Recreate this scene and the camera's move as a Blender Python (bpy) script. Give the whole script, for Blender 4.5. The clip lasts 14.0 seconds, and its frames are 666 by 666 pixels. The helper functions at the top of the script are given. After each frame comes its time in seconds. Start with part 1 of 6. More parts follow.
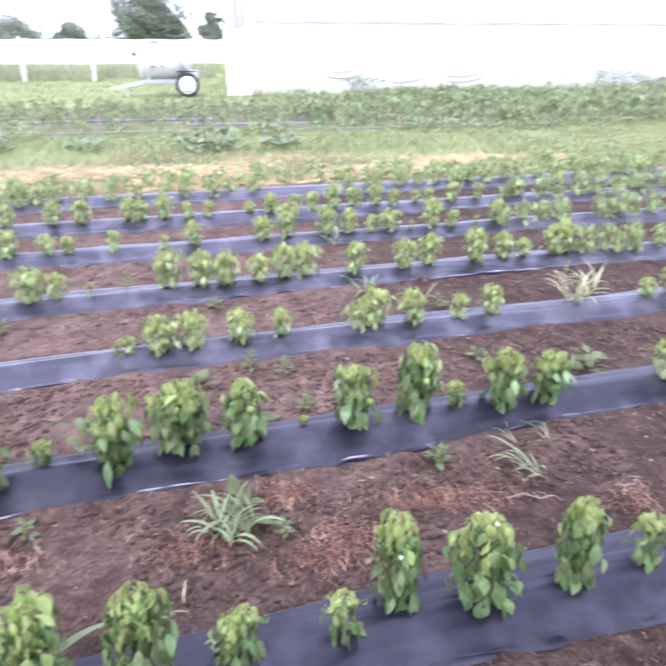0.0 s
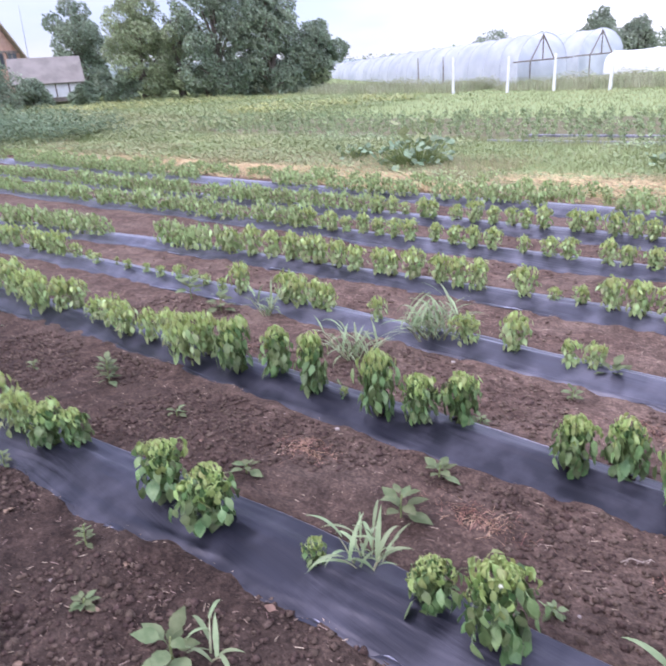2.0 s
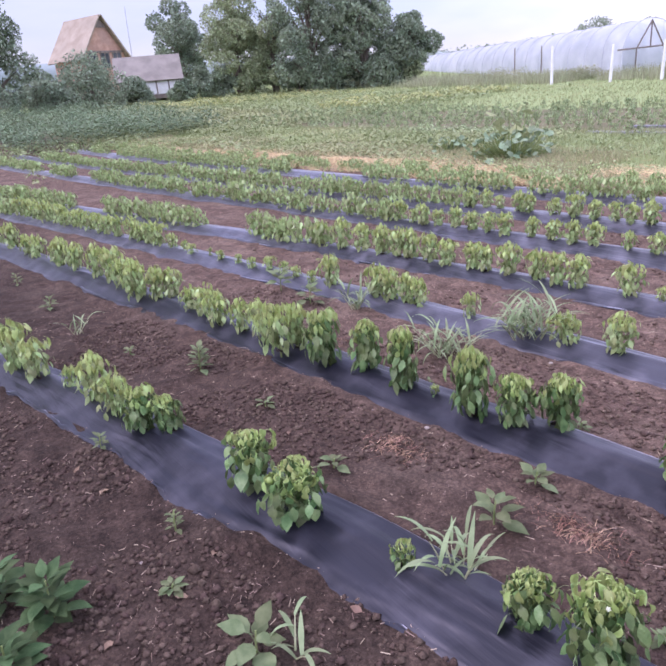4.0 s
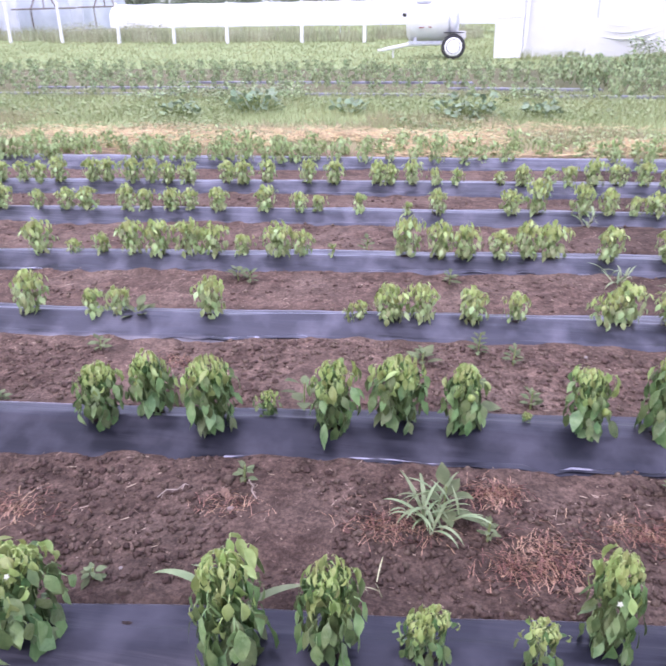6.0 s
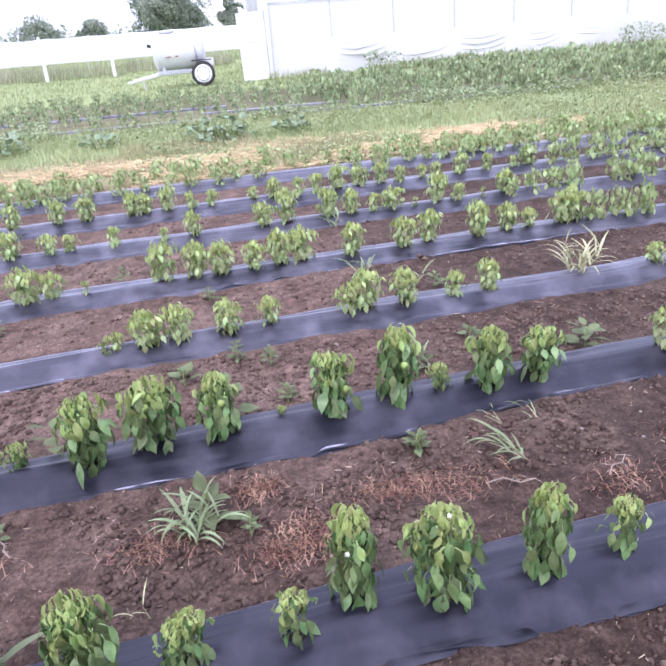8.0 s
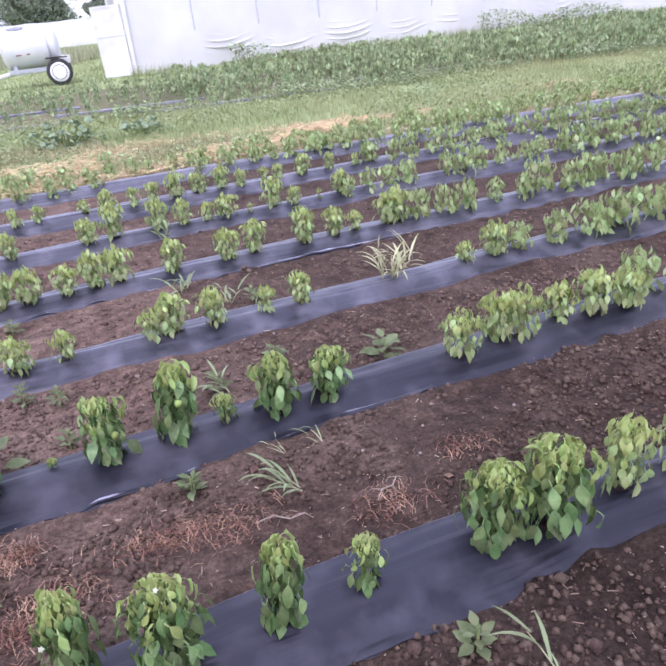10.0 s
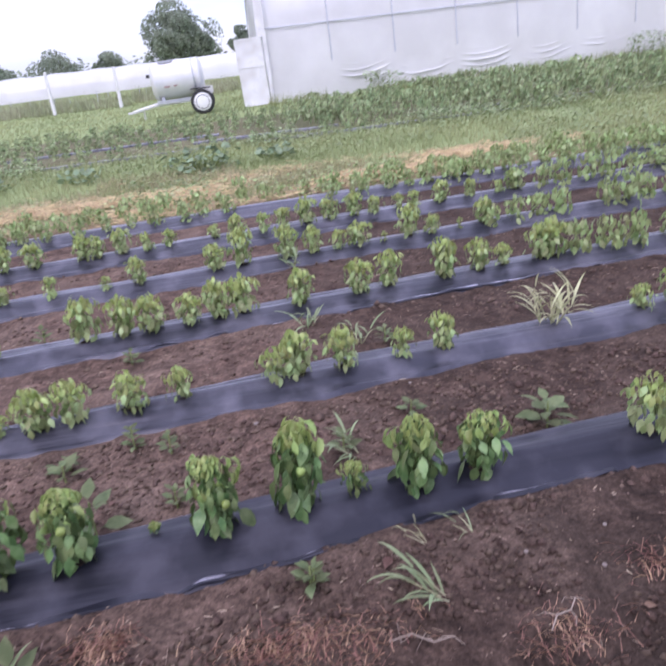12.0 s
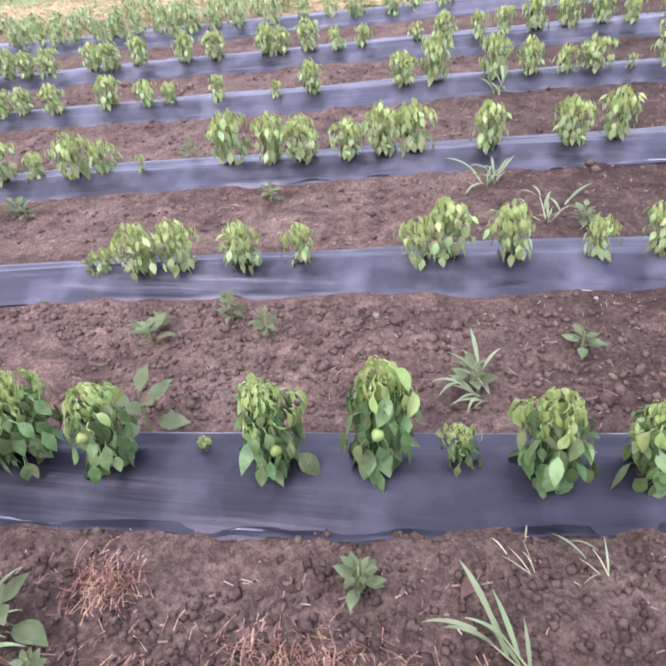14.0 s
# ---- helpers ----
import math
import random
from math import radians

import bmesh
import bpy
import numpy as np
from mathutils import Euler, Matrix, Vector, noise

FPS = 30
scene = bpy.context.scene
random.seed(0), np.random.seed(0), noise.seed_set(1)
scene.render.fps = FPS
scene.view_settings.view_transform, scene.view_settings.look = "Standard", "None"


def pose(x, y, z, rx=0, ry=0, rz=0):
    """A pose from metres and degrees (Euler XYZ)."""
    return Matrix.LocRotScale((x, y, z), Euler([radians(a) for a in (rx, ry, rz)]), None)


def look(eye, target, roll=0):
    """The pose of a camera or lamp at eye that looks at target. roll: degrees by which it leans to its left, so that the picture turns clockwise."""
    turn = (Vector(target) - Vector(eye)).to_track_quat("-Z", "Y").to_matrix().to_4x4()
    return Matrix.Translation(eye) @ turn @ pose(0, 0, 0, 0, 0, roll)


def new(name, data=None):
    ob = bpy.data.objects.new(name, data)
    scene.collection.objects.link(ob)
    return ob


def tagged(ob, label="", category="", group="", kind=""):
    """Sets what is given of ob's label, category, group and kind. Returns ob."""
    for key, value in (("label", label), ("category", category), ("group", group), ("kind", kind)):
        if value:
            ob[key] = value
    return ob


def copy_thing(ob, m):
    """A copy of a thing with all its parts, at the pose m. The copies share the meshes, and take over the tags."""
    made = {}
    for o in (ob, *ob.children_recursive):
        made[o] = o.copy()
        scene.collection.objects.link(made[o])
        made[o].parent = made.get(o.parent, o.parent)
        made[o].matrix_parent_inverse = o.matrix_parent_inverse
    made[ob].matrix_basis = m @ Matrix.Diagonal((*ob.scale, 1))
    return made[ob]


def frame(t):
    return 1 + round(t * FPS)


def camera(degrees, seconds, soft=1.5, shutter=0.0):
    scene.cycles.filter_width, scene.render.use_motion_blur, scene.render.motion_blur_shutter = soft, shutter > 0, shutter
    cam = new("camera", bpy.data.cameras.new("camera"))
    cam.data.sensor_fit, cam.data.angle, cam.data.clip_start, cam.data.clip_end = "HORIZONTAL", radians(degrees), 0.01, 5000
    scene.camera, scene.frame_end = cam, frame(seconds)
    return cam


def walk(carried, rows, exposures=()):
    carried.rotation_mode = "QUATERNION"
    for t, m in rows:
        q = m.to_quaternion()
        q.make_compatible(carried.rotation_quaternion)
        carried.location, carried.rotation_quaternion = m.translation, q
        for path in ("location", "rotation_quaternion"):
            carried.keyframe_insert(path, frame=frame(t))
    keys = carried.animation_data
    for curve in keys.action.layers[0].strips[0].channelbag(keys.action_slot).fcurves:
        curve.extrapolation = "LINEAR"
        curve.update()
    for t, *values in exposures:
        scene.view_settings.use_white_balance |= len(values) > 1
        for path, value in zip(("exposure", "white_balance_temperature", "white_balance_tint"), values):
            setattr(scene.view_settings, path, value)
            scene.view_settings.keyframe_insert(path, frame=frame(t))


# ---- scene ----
cam = camera(53.6, 14.0, 2.1, 0.15)

PATH = [
    (0, (0.028, 0.117, 1.512), (0.427, 1.917, 0.736), -0.2),
    (0.5, (-0.115, 0.016, 1.632), (-0.739, 1.707, 0.764), -1.8),
    (1, (-0.199, -0.032, 1.67), (-1.403, 1.305, 0.797), -0.2),
    (1.5, (-0.156, 0.03, 1.617), (-1.407, 1.349, 0.782), -1.6),
    (2, (-0.143, -0.032, 1.672), (-1.523, 1.231, 0.966), -4.0),
    (2.2, (-0.172, -0.05, 1.724), (-1.677, 1.052, 0.999), -4.4),
    (4.5, (-0.225, 0.018, 1.601), (-1.765, 1.083, 0.898), -5.0),
    (5, (-0.229, 0.132, 1.54), (-1.493, 1.431, 0.695), -2.8),
    (5.5, (-0.14, 0.207, 1.491), (-0.957, 1.778, 0.562), -1.6),
    (6, (0.02, 0.227, 1.524), (-0.259, 2.01, 0.661), -0.8),
    (6.5, (0.029, 0.201, 1.539), (-0.148, 1.977, 0.636), -1.5),
    (7, (0.04, 0.242, 1.5), (-0.032, 2.042, 0.63), -1.5),
    (7.5, (0.096, 0.17, 1.518), (0.523, 1.849, 0.52), 3.4),
    (8, (0.305, 0.14, 1.493), (0.584, 1.941, 0.669), -4.7),
    (8.5, (0.365, 0.108, 1.525), (0.768, 1.894, 0.721), -5.5),
    (8.7, (0.468, 0.104, 1.503), (1.095, 1.824, 0.699), -4.8),
    (10.8, (0.901, 0.25, 1.577), (1.202, 2.017, 0.689), -10.1),
    (11, (0.871, 0.279, 1.556), (0.893, 2.096, 0.719), -12.8),
    (11.5, (0.881, 0.374, 1.512), (0.757, 2.177, 0.655), -12.2),
    (12, (0.884, 0.637, 1.461), (1.103, 2.471, 0.695), -7.1),
    (12.1, (0.883, 0.713, 1.464), (1.158, 2.574, 0.784), -6.1),
    (12.3, (0.715, 0.896, 1.486), (0.748, 2.804, 0.888), -0.9),
    (12.5, (0.738, 1.05, 1.469), (0.69, 2.861, 0.62), -1.0),
    (13, (0.81, 1.165, 1.457), (0.732, 2.894, 0.456), -1.4),
    (13.5, (0.985, 1.286, 1.339), (0.65, 3.0, 0.365), -5.0),
    (14, (1.175, 1.38, 1.368), (0.727, 2.919, 0.172), -8.7),
]
walk(cam, [(t, look(eye, target, roll)) for t, eye, target, roll in PATH],
     [(0.0, 1.32, 5930, 30.5), (0.5, 0.56, 6190, 28.5), (1.0, 0.86, 6060, 31.5), (1.5, 1.03, 6000, 31.5), (2.0, 0.93, 5930, 30.5), (4.5, 0.76, 6060, 37.5), (5.0, 0.86, 6120, 36.5), (5.5, 1.10, 6000, 36.5), (6.0, 1.03, 5960, 36), (6.5, 0.86, 5930, 35), (7.0, 0.91, 5870, 33), (7.5, 0.88, 5900, 30.5), (8.0, 1.08, 5930, 30.5), (8.5, 0.57, 6000, 31.5), (11.0, 0.99, 5980, 31.5), (11.5, 0.78, 5930, 30.5), (12.0, 0.46, 6010, 31.5), (12.3, 0.12, 5990, 31.5), (12.6, -0.33, 5990, 31.5), (13.0, 0.67, 6230, 32.5), (13.5, 0.98, 6200, 32), (14.0, 1.18, 6110, 29)])

# ---------------------------------------------------------------- light and sky
world = bpy.data.worlds.new("overcast_sky")
scene.world = world
world.use_nodes = True
wn, wl = world.node_tree.nodes, world.node_tree.links
wn.clear()
SUN_EL, SUN_AZ = 48.0, 150.0          # degrees; azimuth turned from +y towards -x
w_out = wn.new("ShaderNodeOutputWorld")
w_sky = wn.new("ShaderNodeTexSky")
w_sky.sky_type, w_sky.sun_disc = "NISHITA", False
w_sky.sun_elevation, w_sky.sun_rotation = radians(SUN_EL), radians(-SUN_AZ)
w_bg1 = wn.new("ShaderNodeBackground")
w_bg1.inputs[1].default_value = 0.05
wl.new(w_sky.outputs[0], w_bg1.inputs[0])
# a closed cloud deck: paler bands low down, soft blue-grey cloud bases above
w_tc = wn.new("ShaderNodeTexCoord")
w_map = wn.new("ShaderNodeMapping")
w_map.inputs["Scale"].default_value = (1.0, 1.0, 3.6)
w_noise = wn.new("ShaderNodeTexNoise")
w_noise.inputs["Scale"].default_value, w_noise.inputs["Detail"].default_value = 2.3, 5.0
w_ramp = wn.new("ShaderNodeValToRGB")
w_ramp.color_ramp.elements[0].position, w_ramp.color_ramp.elements[1].position = 0.38, 0.62
w_ramp.color_ramp.elements[0].color = (0.62, 0.715, 0.90, 1)
w_ramp.color_ramp.elements[1].color = (0.97, 0.985, 1.0, 1)
w_sep = wn.new("ShaderNodeSeparateXYZ")
w_up = wn.new("ShaderNodeMapRange")
w_up.inputs["From Min"].default_value, w_up.inputs["From Max"].default_value = 0.0, 1.0
w_up.inputs["To Min"].default_value, w_up.inputs["To Max"].default_value = 0.60, 1.62
w_bg2 = wn.new("ShaderNodeBackground")
w_add = wn.new("ShaderNodeAddShader")
wl.new(w_tc.outputs["Generated"], w_map.inputs[0])
wl.new(w_map.outputs[0], w_noise.inputs["Vector"])
wl.new(w_noise.outputs[0], w_ramp.inputs[0])
wl.new(w_tc.outputs["Generated"], w_sep.inputs[0])
wl.new(w_sep.outputs["Z"], w_up.inputs["Value"])
wl.new(w_ramp.outputs[0], w_bg2.inputs[0])
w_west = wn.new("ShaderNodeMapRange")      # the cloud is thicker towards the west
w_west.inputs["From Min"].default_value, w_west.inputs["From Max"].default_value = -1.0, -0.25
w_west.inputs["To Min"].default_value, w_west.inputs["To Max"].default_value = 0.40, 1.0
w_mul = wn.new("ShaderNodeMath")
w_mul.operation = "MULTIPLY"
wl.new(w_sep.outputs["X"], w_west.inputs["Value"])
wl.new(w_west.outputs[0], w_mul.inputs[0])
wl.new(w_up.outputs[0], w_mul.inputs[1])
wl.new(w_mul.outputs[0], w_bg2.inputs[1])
wl.new(w_bg1.outputs[0], w_add.inputs[0])
wl.new(w_bg2.outputs[0], w_add.inputs[1])
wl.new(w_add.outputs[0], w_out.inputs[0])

sun = new("sun", bpy.data.lights.new("sun", "SUN"))
sun.data.energy, sun.data.angle, sun.data.color = 0.9, radians(28), (1.0, 0.95, 0.88)
_d = Vector((-math.sin(radians(SUN_AZ)) * math.cos(radians(SUN_EL)), math.cos(radians(SUN_AZ)) * math.cos(radians(SUN_EL)), math.sin(radians(SUN_EL))))
sun.matrix_world = look(_d * 50, (0, 0, 0))


# ---------------------------------------------------------------- materials
def surface(name, c1, c2, scale=8.0, rough=0.7, bump=0.0, bump_scale=60.0, rand="", spread=0.25, translucent=0.0,
            spec=0.3, metal=0.0, stretch=(1, 1, 1), dirt=None, dirt_scale=1.5, dirt_amount=0.5, detail=6.0, vein=0.0):
    """A node material: two tones mixed by noise at one scale, dirt at another, grain as bump, and a shift for each object or island."""
    m = bpy.data.materials.new(name)
    m.use_nodes = True
    n, l = m.node_tree.nodes, m.node_tree.links
    n.clear()
    out = n.new("ShaderNodeOutputMaterial")
    p = n.new("ShaderNodeBsdfPrincipled")
    p.inputs["Roughness"].default_value, p.inputs["Metallic"].default_value = rough, metal
    p.inputs["Specular IOR Level"].default_value = spec
    tc = n.new("ShaderNodeNewGeometry")
    mp = n.new("ShaderNodeMapping")
    mp.inputs["Scale"].default_value = stretch
    l.new(tc.outputs["Position"], mp.inputs[0])
    t = n.new("ShaderNodeTexNoise")
    t.inputs["Scale"].default_value, t.inputs["Detail"].default_value = scale, detail
    l.new(mp.outputs[0], t.inputs["Vector"])
    r = n.new("ShaderNodeValToRGB")
    r.color_ramp.elements[0].position, r.color_ramp.elements[1].position = 0.36, 0.64
    r.color_ramp.elements[0].color, r.color_ramp.elements[1].color = (*c1, 1), (*c2, 1)
    l.new(t.outputs[0], r.inputs[0])
    col = r.outputs[0]
    if dirt:
        t2 = n.new("ShaderNodeTexNoise")
        t2.inputs["Scale"].default_value, t2.inputs["Detail"].default_value = dirt_scale, 4.0
        l.new(tc.outputs["Position"], t2.inputs["Vector"])
        r2 = n.new("ShaderNodeMapRange")
        r2.inputs["From Min"].default_value, r2.inputs["From Max"].default_value = 0.45, 0.7
        r2.inputs["To Max"].default_value = dirt_amount
        l.new(t2.outputs[0], r2.inputs["Value"])
        mx = n.new("ShaderNodeMixRGB")
        mx.inputs[2].default_value = (*dirt, 1)
        l.new(r2.outputs[0], mx.inputs[0])
        l.new(col, mx.inputs[1])
        col = mx.outputs[0]
    if rand:
        src = n.new("ShaderNodeObjectInfo").outputs["Random"] if rand == "object" else tc.outputs["Random Per Island"]
        mr = n.new("ShaderNodeMapRange")
        mr.inputs["To Min"].default_value, mr.inputs["To Max"].default_value = 1 - spread, 1 + spread
        l.new(src, mr.inputs["Value"])
        hs = n.new("ShaderNodeHueSaturation")
        l.new(mr.outputs[0], hs.inputs["Value"])
        mh = n.new("ShaderNodeMapRange")
        mh.inputs["To Min"].default_value, mh.inputs["To Max"].default_value = 0.5 - spread * 0.08, 0.5 + spread * 0.06
        l.new(src, mh.inputs["Value"])
        l.new(mh.outputs[0], hs.inputs["Hue"])
        l.new(col, hs.inputs["Color"])
        col = hs.outputs[0]
    l.new(col, p.inputs["Base Color"])
    if bump:
        tb = n.new("ShaderNodeTexNoise")
        tb.inputs["Scale"].default_value, tb.inputs["Detail"].default_value = bump_scale, 5.0
        l.new(mp.outputs[0], tb.inputs["Vector"])
        bp = n.new("ShaderNodeBump")
        bp.inputs["Strength"].default_value, bp.inputs["Distance"].default_value = bump, 0.02
        l.new(tb.outputs[0], bp.inputs["Height"])
        l.new(bp.outputs[0], p.inputs["Normal"])
    last = p.outputs[0]
    if translucent:
        tr = n.new("ShaderNodeBsdfTranslucent")
        l.new(col, tr.inputs[0])
        ms = n.new("ShaderNodeMixShader")
        ms.inputs[0].default_value = translucent
        l.new(last, ms.inputs[1])
        l.new(tr.outputs[0], ms.inputs[2])
        last = ms.outputs[0]
    l.new(last, out.inputs[0])
    return m


M_LEAF = surface("pepper_leaf", (0.118, 0.200, 0.066), (0.230, 0.325, 0.122), 22, 0.43, 0.3, 140, "object", 0.36, 0.25, 0.45, dirt=(0.33, 0.40, 0.21), dirt_scale=34, dirt_amount=0.45)
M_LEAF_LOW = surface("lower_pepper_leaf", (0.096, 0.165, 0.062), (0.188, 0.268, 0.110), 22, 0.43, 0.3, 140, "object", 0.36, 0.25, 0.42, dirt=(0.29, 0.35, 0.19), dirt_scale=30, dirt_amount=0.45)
# darker green that stands for the shade inside the plant
M_LEAF_INNER_SHADE = surface("inner_pepper_leaf", (0.064, 0.118, 0.038), (0.140, 0.210, 0.075), 22, 0.5, 0.2, 120, "island", 0.4, 0.25, 0.3)
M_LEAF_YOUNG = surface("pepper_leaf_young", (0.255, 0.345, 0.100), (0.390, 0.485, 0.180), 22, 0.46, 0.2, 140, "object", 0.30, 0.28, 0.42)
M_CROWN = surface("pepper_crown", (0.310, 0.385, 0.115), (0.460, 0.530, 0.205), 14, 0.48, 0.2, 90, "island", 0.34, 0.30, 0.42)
M_FOLIAGE = surface("pepper_foliage", (0.215, 0.300, 0.110), (0.400, 0.485, 0.212), 14, 0.45, 0.2, 90, "island", 0.42, 0.30, 0.40, dirt=(0.46, 0.515, 0.29), dirt_scale=9, dirt_amount=0.45)
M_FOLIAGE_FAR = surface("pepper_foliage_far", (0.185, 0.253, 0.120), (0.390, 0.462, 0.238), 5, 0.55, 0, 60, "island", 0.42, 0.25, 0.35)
M_STEM = surface("green_stem", (0.16, 0.22, 0.07), (0.24, 0.28, 0.11), 30, 0.55, 0.1, 120)
M_WEED = surface("weed_leaf", (0.105, 0.140, 0.064), (0.185, 0.220, 0.110), 18, 0.7, 0.2, 120, "object", 0.25, 0.22, 0.15)
M_WEED_DARK = surface("dark_weed_leaf", (0.042, 0.080, 0.030), (0.085, 0.135, 0.055), 18, 0.65, 0.2, 120, "object", 0.3, 0.2, 0.15)
M_MEADOW = surface("meadow_grass", (0.230, 0.272, 0.122), (0.360, 0.395, 0.195), 0.9, 0.65, 0, 60, "island", 0.19, 0.25, 0.25, dirt=(0.40, 0.395, 0.205), dirt_scale=0.45, dirt_amount=0.6)
M_MEADOW_WEED = surface("meadow_weed", (0.205, 0.260, 0.118), (0.335, 0.385, 0.182), 1.5, 0.6, 0, 60, "island", 0.20, 0.25, 0.3)
M_DRY_GRASS = surface("dry_grass", (0.36, 0.33, 0.19), (0.52, 0.46, 0.29), 0.8, 0.7, 0, 60, "island", 0.3, 0.2, 0.25)
M_YELLOW = surface("yellow_flower_crop", (0.31, 0.36, 0.16), (0.47, 0.46, 0.19), 0.8, 0.65, 0, 60, "island", 0.2, 0.25, 0.25)
M_DARKWEED = surface("tall_weed", (0.120, 0.178, 0.100), (0.220, 0.290, 0.165), 1.0, 0.65, 0, 60, "island", 0.38, 0.2, 0.25)
M_TALL = surface("tall_meadow_grass", (0.28, 0.31, 0.18), (0.43, 0.43, 0.28), 0.7, 0.65, 0, 60, "island", 0.35, 0.25, 0.25)
M_STRAW = surface("straw", (0.427, 0.311, 0.158), (0.608, 0.479, 0.275), 6, 0.7, 0, 60, "island", 0.25, 0.1, 0.25)
M_LITTER = surface("dry_litter", (0.24, 0.125, 0.085), (0.44, 0.275, 0.185), 6, 0.8, 0, 60, "island", 0.38, 0, 0.2)
M_BITS = surface("straw_bits", (0.16, 0.108, 0.080), (0.36, 0.275, 0.21), 6, 0.8, 0, 60, "island", 0.35, 0, 0.2)
M_DRYLEAF = surface("dry_leaf", (0.15, 0.095, 0.068), (0.25, 0.165, 0.12), 30, 0.85, 0.2, 90, "object", 0.3, 0.1, 0.15)
M_CLOD = surface("soil_clod", (0.066, 0.0450, 0.0350), (0.128, 0.089, 0.069), 30, 0.95, 0.6, 120, "island", 0.22, 0, 0.15)
# brighter copy, following the light graded into the farther ground's colour
M_CLOD_LIT = surface("dry_soil_clod", (0.095, 0.066, 0.051), (0.175, 0.123, 0.096), 30, 0.95, 0.6, 120, "island", 0.22, 0, 0.15)
M_STONE = surface("pale_stone", (0.20, 0.165, 0.145), (0.31, 0.265, 0.235), 20, 0.85, 0.3, 90, "object", 0.2)
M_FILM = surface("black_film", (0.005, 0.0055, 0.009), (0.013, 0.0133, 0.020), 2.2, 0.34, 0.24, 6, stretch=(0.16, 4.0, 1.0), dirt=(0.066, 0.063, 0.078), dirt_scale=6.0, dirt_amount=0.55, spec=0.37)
# pale tone is dust plus sky reflection painted into the colour
M_FILM_DUST_SHEEN = surface("dusty_black_film", (0.014, 0.0145, 0.021), (0.040, 0.040, 0.053), 2.2, 0.30, 0.38, 6, stretch=(0.16, 4.0, 1.0), dirt=(0.135, 0.130, 0.158), dirt_scale=5.0, dirt_amount=0.65, spec=0.50)
for m_film in (M_FILM, M_FILM_DUST_SHEEN):
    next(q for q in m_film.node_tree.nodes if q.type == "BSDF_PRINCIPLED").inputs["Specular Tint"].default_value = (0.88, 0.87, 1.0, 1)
for m_film, dust_sky_sheen in ((M_FILM, 0.75), (M_FILM_DUST_SHEEN, 1.0)):      # dust sheen, raised to stand in for sky reflection at low angles
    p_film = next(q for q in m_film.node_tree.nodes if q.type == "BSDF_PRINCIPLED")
    p_film.inputs["Sheen Weight"].default_value, p_film.inputs["Sheen Roughness"].default_value = dust_sky_sheen, 0.28
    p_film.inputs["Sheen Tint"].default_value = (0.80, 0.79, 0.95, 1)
M_POLY = surface("greenhouse_film", (0.775, 0.770, 0.755), (0.875, 0.872, 0.860), 0.7, 0.24, 0.12, 3.0, translucent=0.35, spec=0.5, dirt=(0.715, 0.722, 0.72), dirt_scale=0.5, dirt_amount=0.4)
M_TUNNEL = surface("tunnel_film", (0.66, 0.69, 0.725), (0.79, 0.81, 0.84), 0.9, 0.32, 0.15, 2.5, translucent=0.55, spec=0.5, dirt=(0.46, 0.50, 0.53), dirt_scale=0.6, dirt_amount=0.5)
M_STEEL = surface("galvanised_steel", (0.42, 0.44, 0.47), (0.55, 0.57, 0.60), 12, 0.45, 0.05, 60, metal=0.6, spec=0.5)
M_RIB = surface("rib_under_film", (0.50, 0.52, 0.56), (0.60, 0.62, 0.66), 8, 0.5)
M_WHITE = surface("white_paint", (0.72, 0.72, 0.72), (0.82, 0.82, 0.81), 6, 0.55, 0.1, 60, dirt=(0.50, 0.47, 0.43), dirt_scale=3.0, dirt_amount=0.5)
M_TANK = surface("tank_metal", (0.64, 0.65, 0.655), (0.77, 0.775, 0.77), 2.5, 0.42, 0.08, 30, metal=0.05, spec=0.5, dirt=(0.50, 0.45, 0.41), dirt_scale=2.5, dirt_amount=0.4)
M_RUBBER = surface("tyre_rubber", (0.035, 0.035, 0.038), (0.055, 0.054, 0.054), 20, 0.85, 0.3, 60)
M_RED = surface("red_decal", (0.24, 0.10, 0.09), (0.30, 0.14, 0.12), 20, 0.5)
M_WOOD = surface("grey_wood", (0.17, 0.14, 0.12), (0.28, 0.24, 0.20), 4, 0.85, 0.4, 30, stretch=(1, 1, 0.12))
M_BRICK = surface("brick_wall", (0.46, 0.275, 0.20), (0.58, 0.37, 0.275), 3, 0.9, 0.2, 20, dirt=(0.40, 0.28, 0.23), dirt_scale=0.8)
M_TILE = surface("roof_sheets", (0.195, 0.175, 0.152), (0.275, 0.248, 0.215), 1.2, 0.85, 0.4, 6, dirt=(0.22, 0.20, 0.18), dirt_scale=0.6)
M_TILE_TAN = surface("tan_roof_tiles", (0.30, 0.245, 0.185), (0.40, 0.335, 0.26), 1.2, 0.85, 0.4, 6, dirt=(0.27, 0.24, 0.19), dirt_scale=0.6)
M_GLASSDARK = surface("dark_window", (0.05, 0.06, 0.07), (0.08, 0.09, 0.10), 3, 0.15, spec=0.6)
M_BARK = surface("bark", (0.13, 0.105, 0.085), (0.22, 0.185, 0.155), 5, 0.95, 0.7, 12, stretch=(1, 1, 0.25))
M_TREE = surface("tree_leaf", (0.172, 0.228, 0.150), (0.288, 0.348, 0.232), 0.6, 0.6, 0, 60, "island", 0.40, 0.24, 0.3)
# tree leaf lightened, with the haze of distance mixed into its colour
M_TREE_HAZE = surface("far_tree_leaf", (0.215, 0.260, 0.185), (0.315, 0.360, 0.265), 0.6, 0.65, 0, 60, "island", 0.32, 0.34, 0.25)
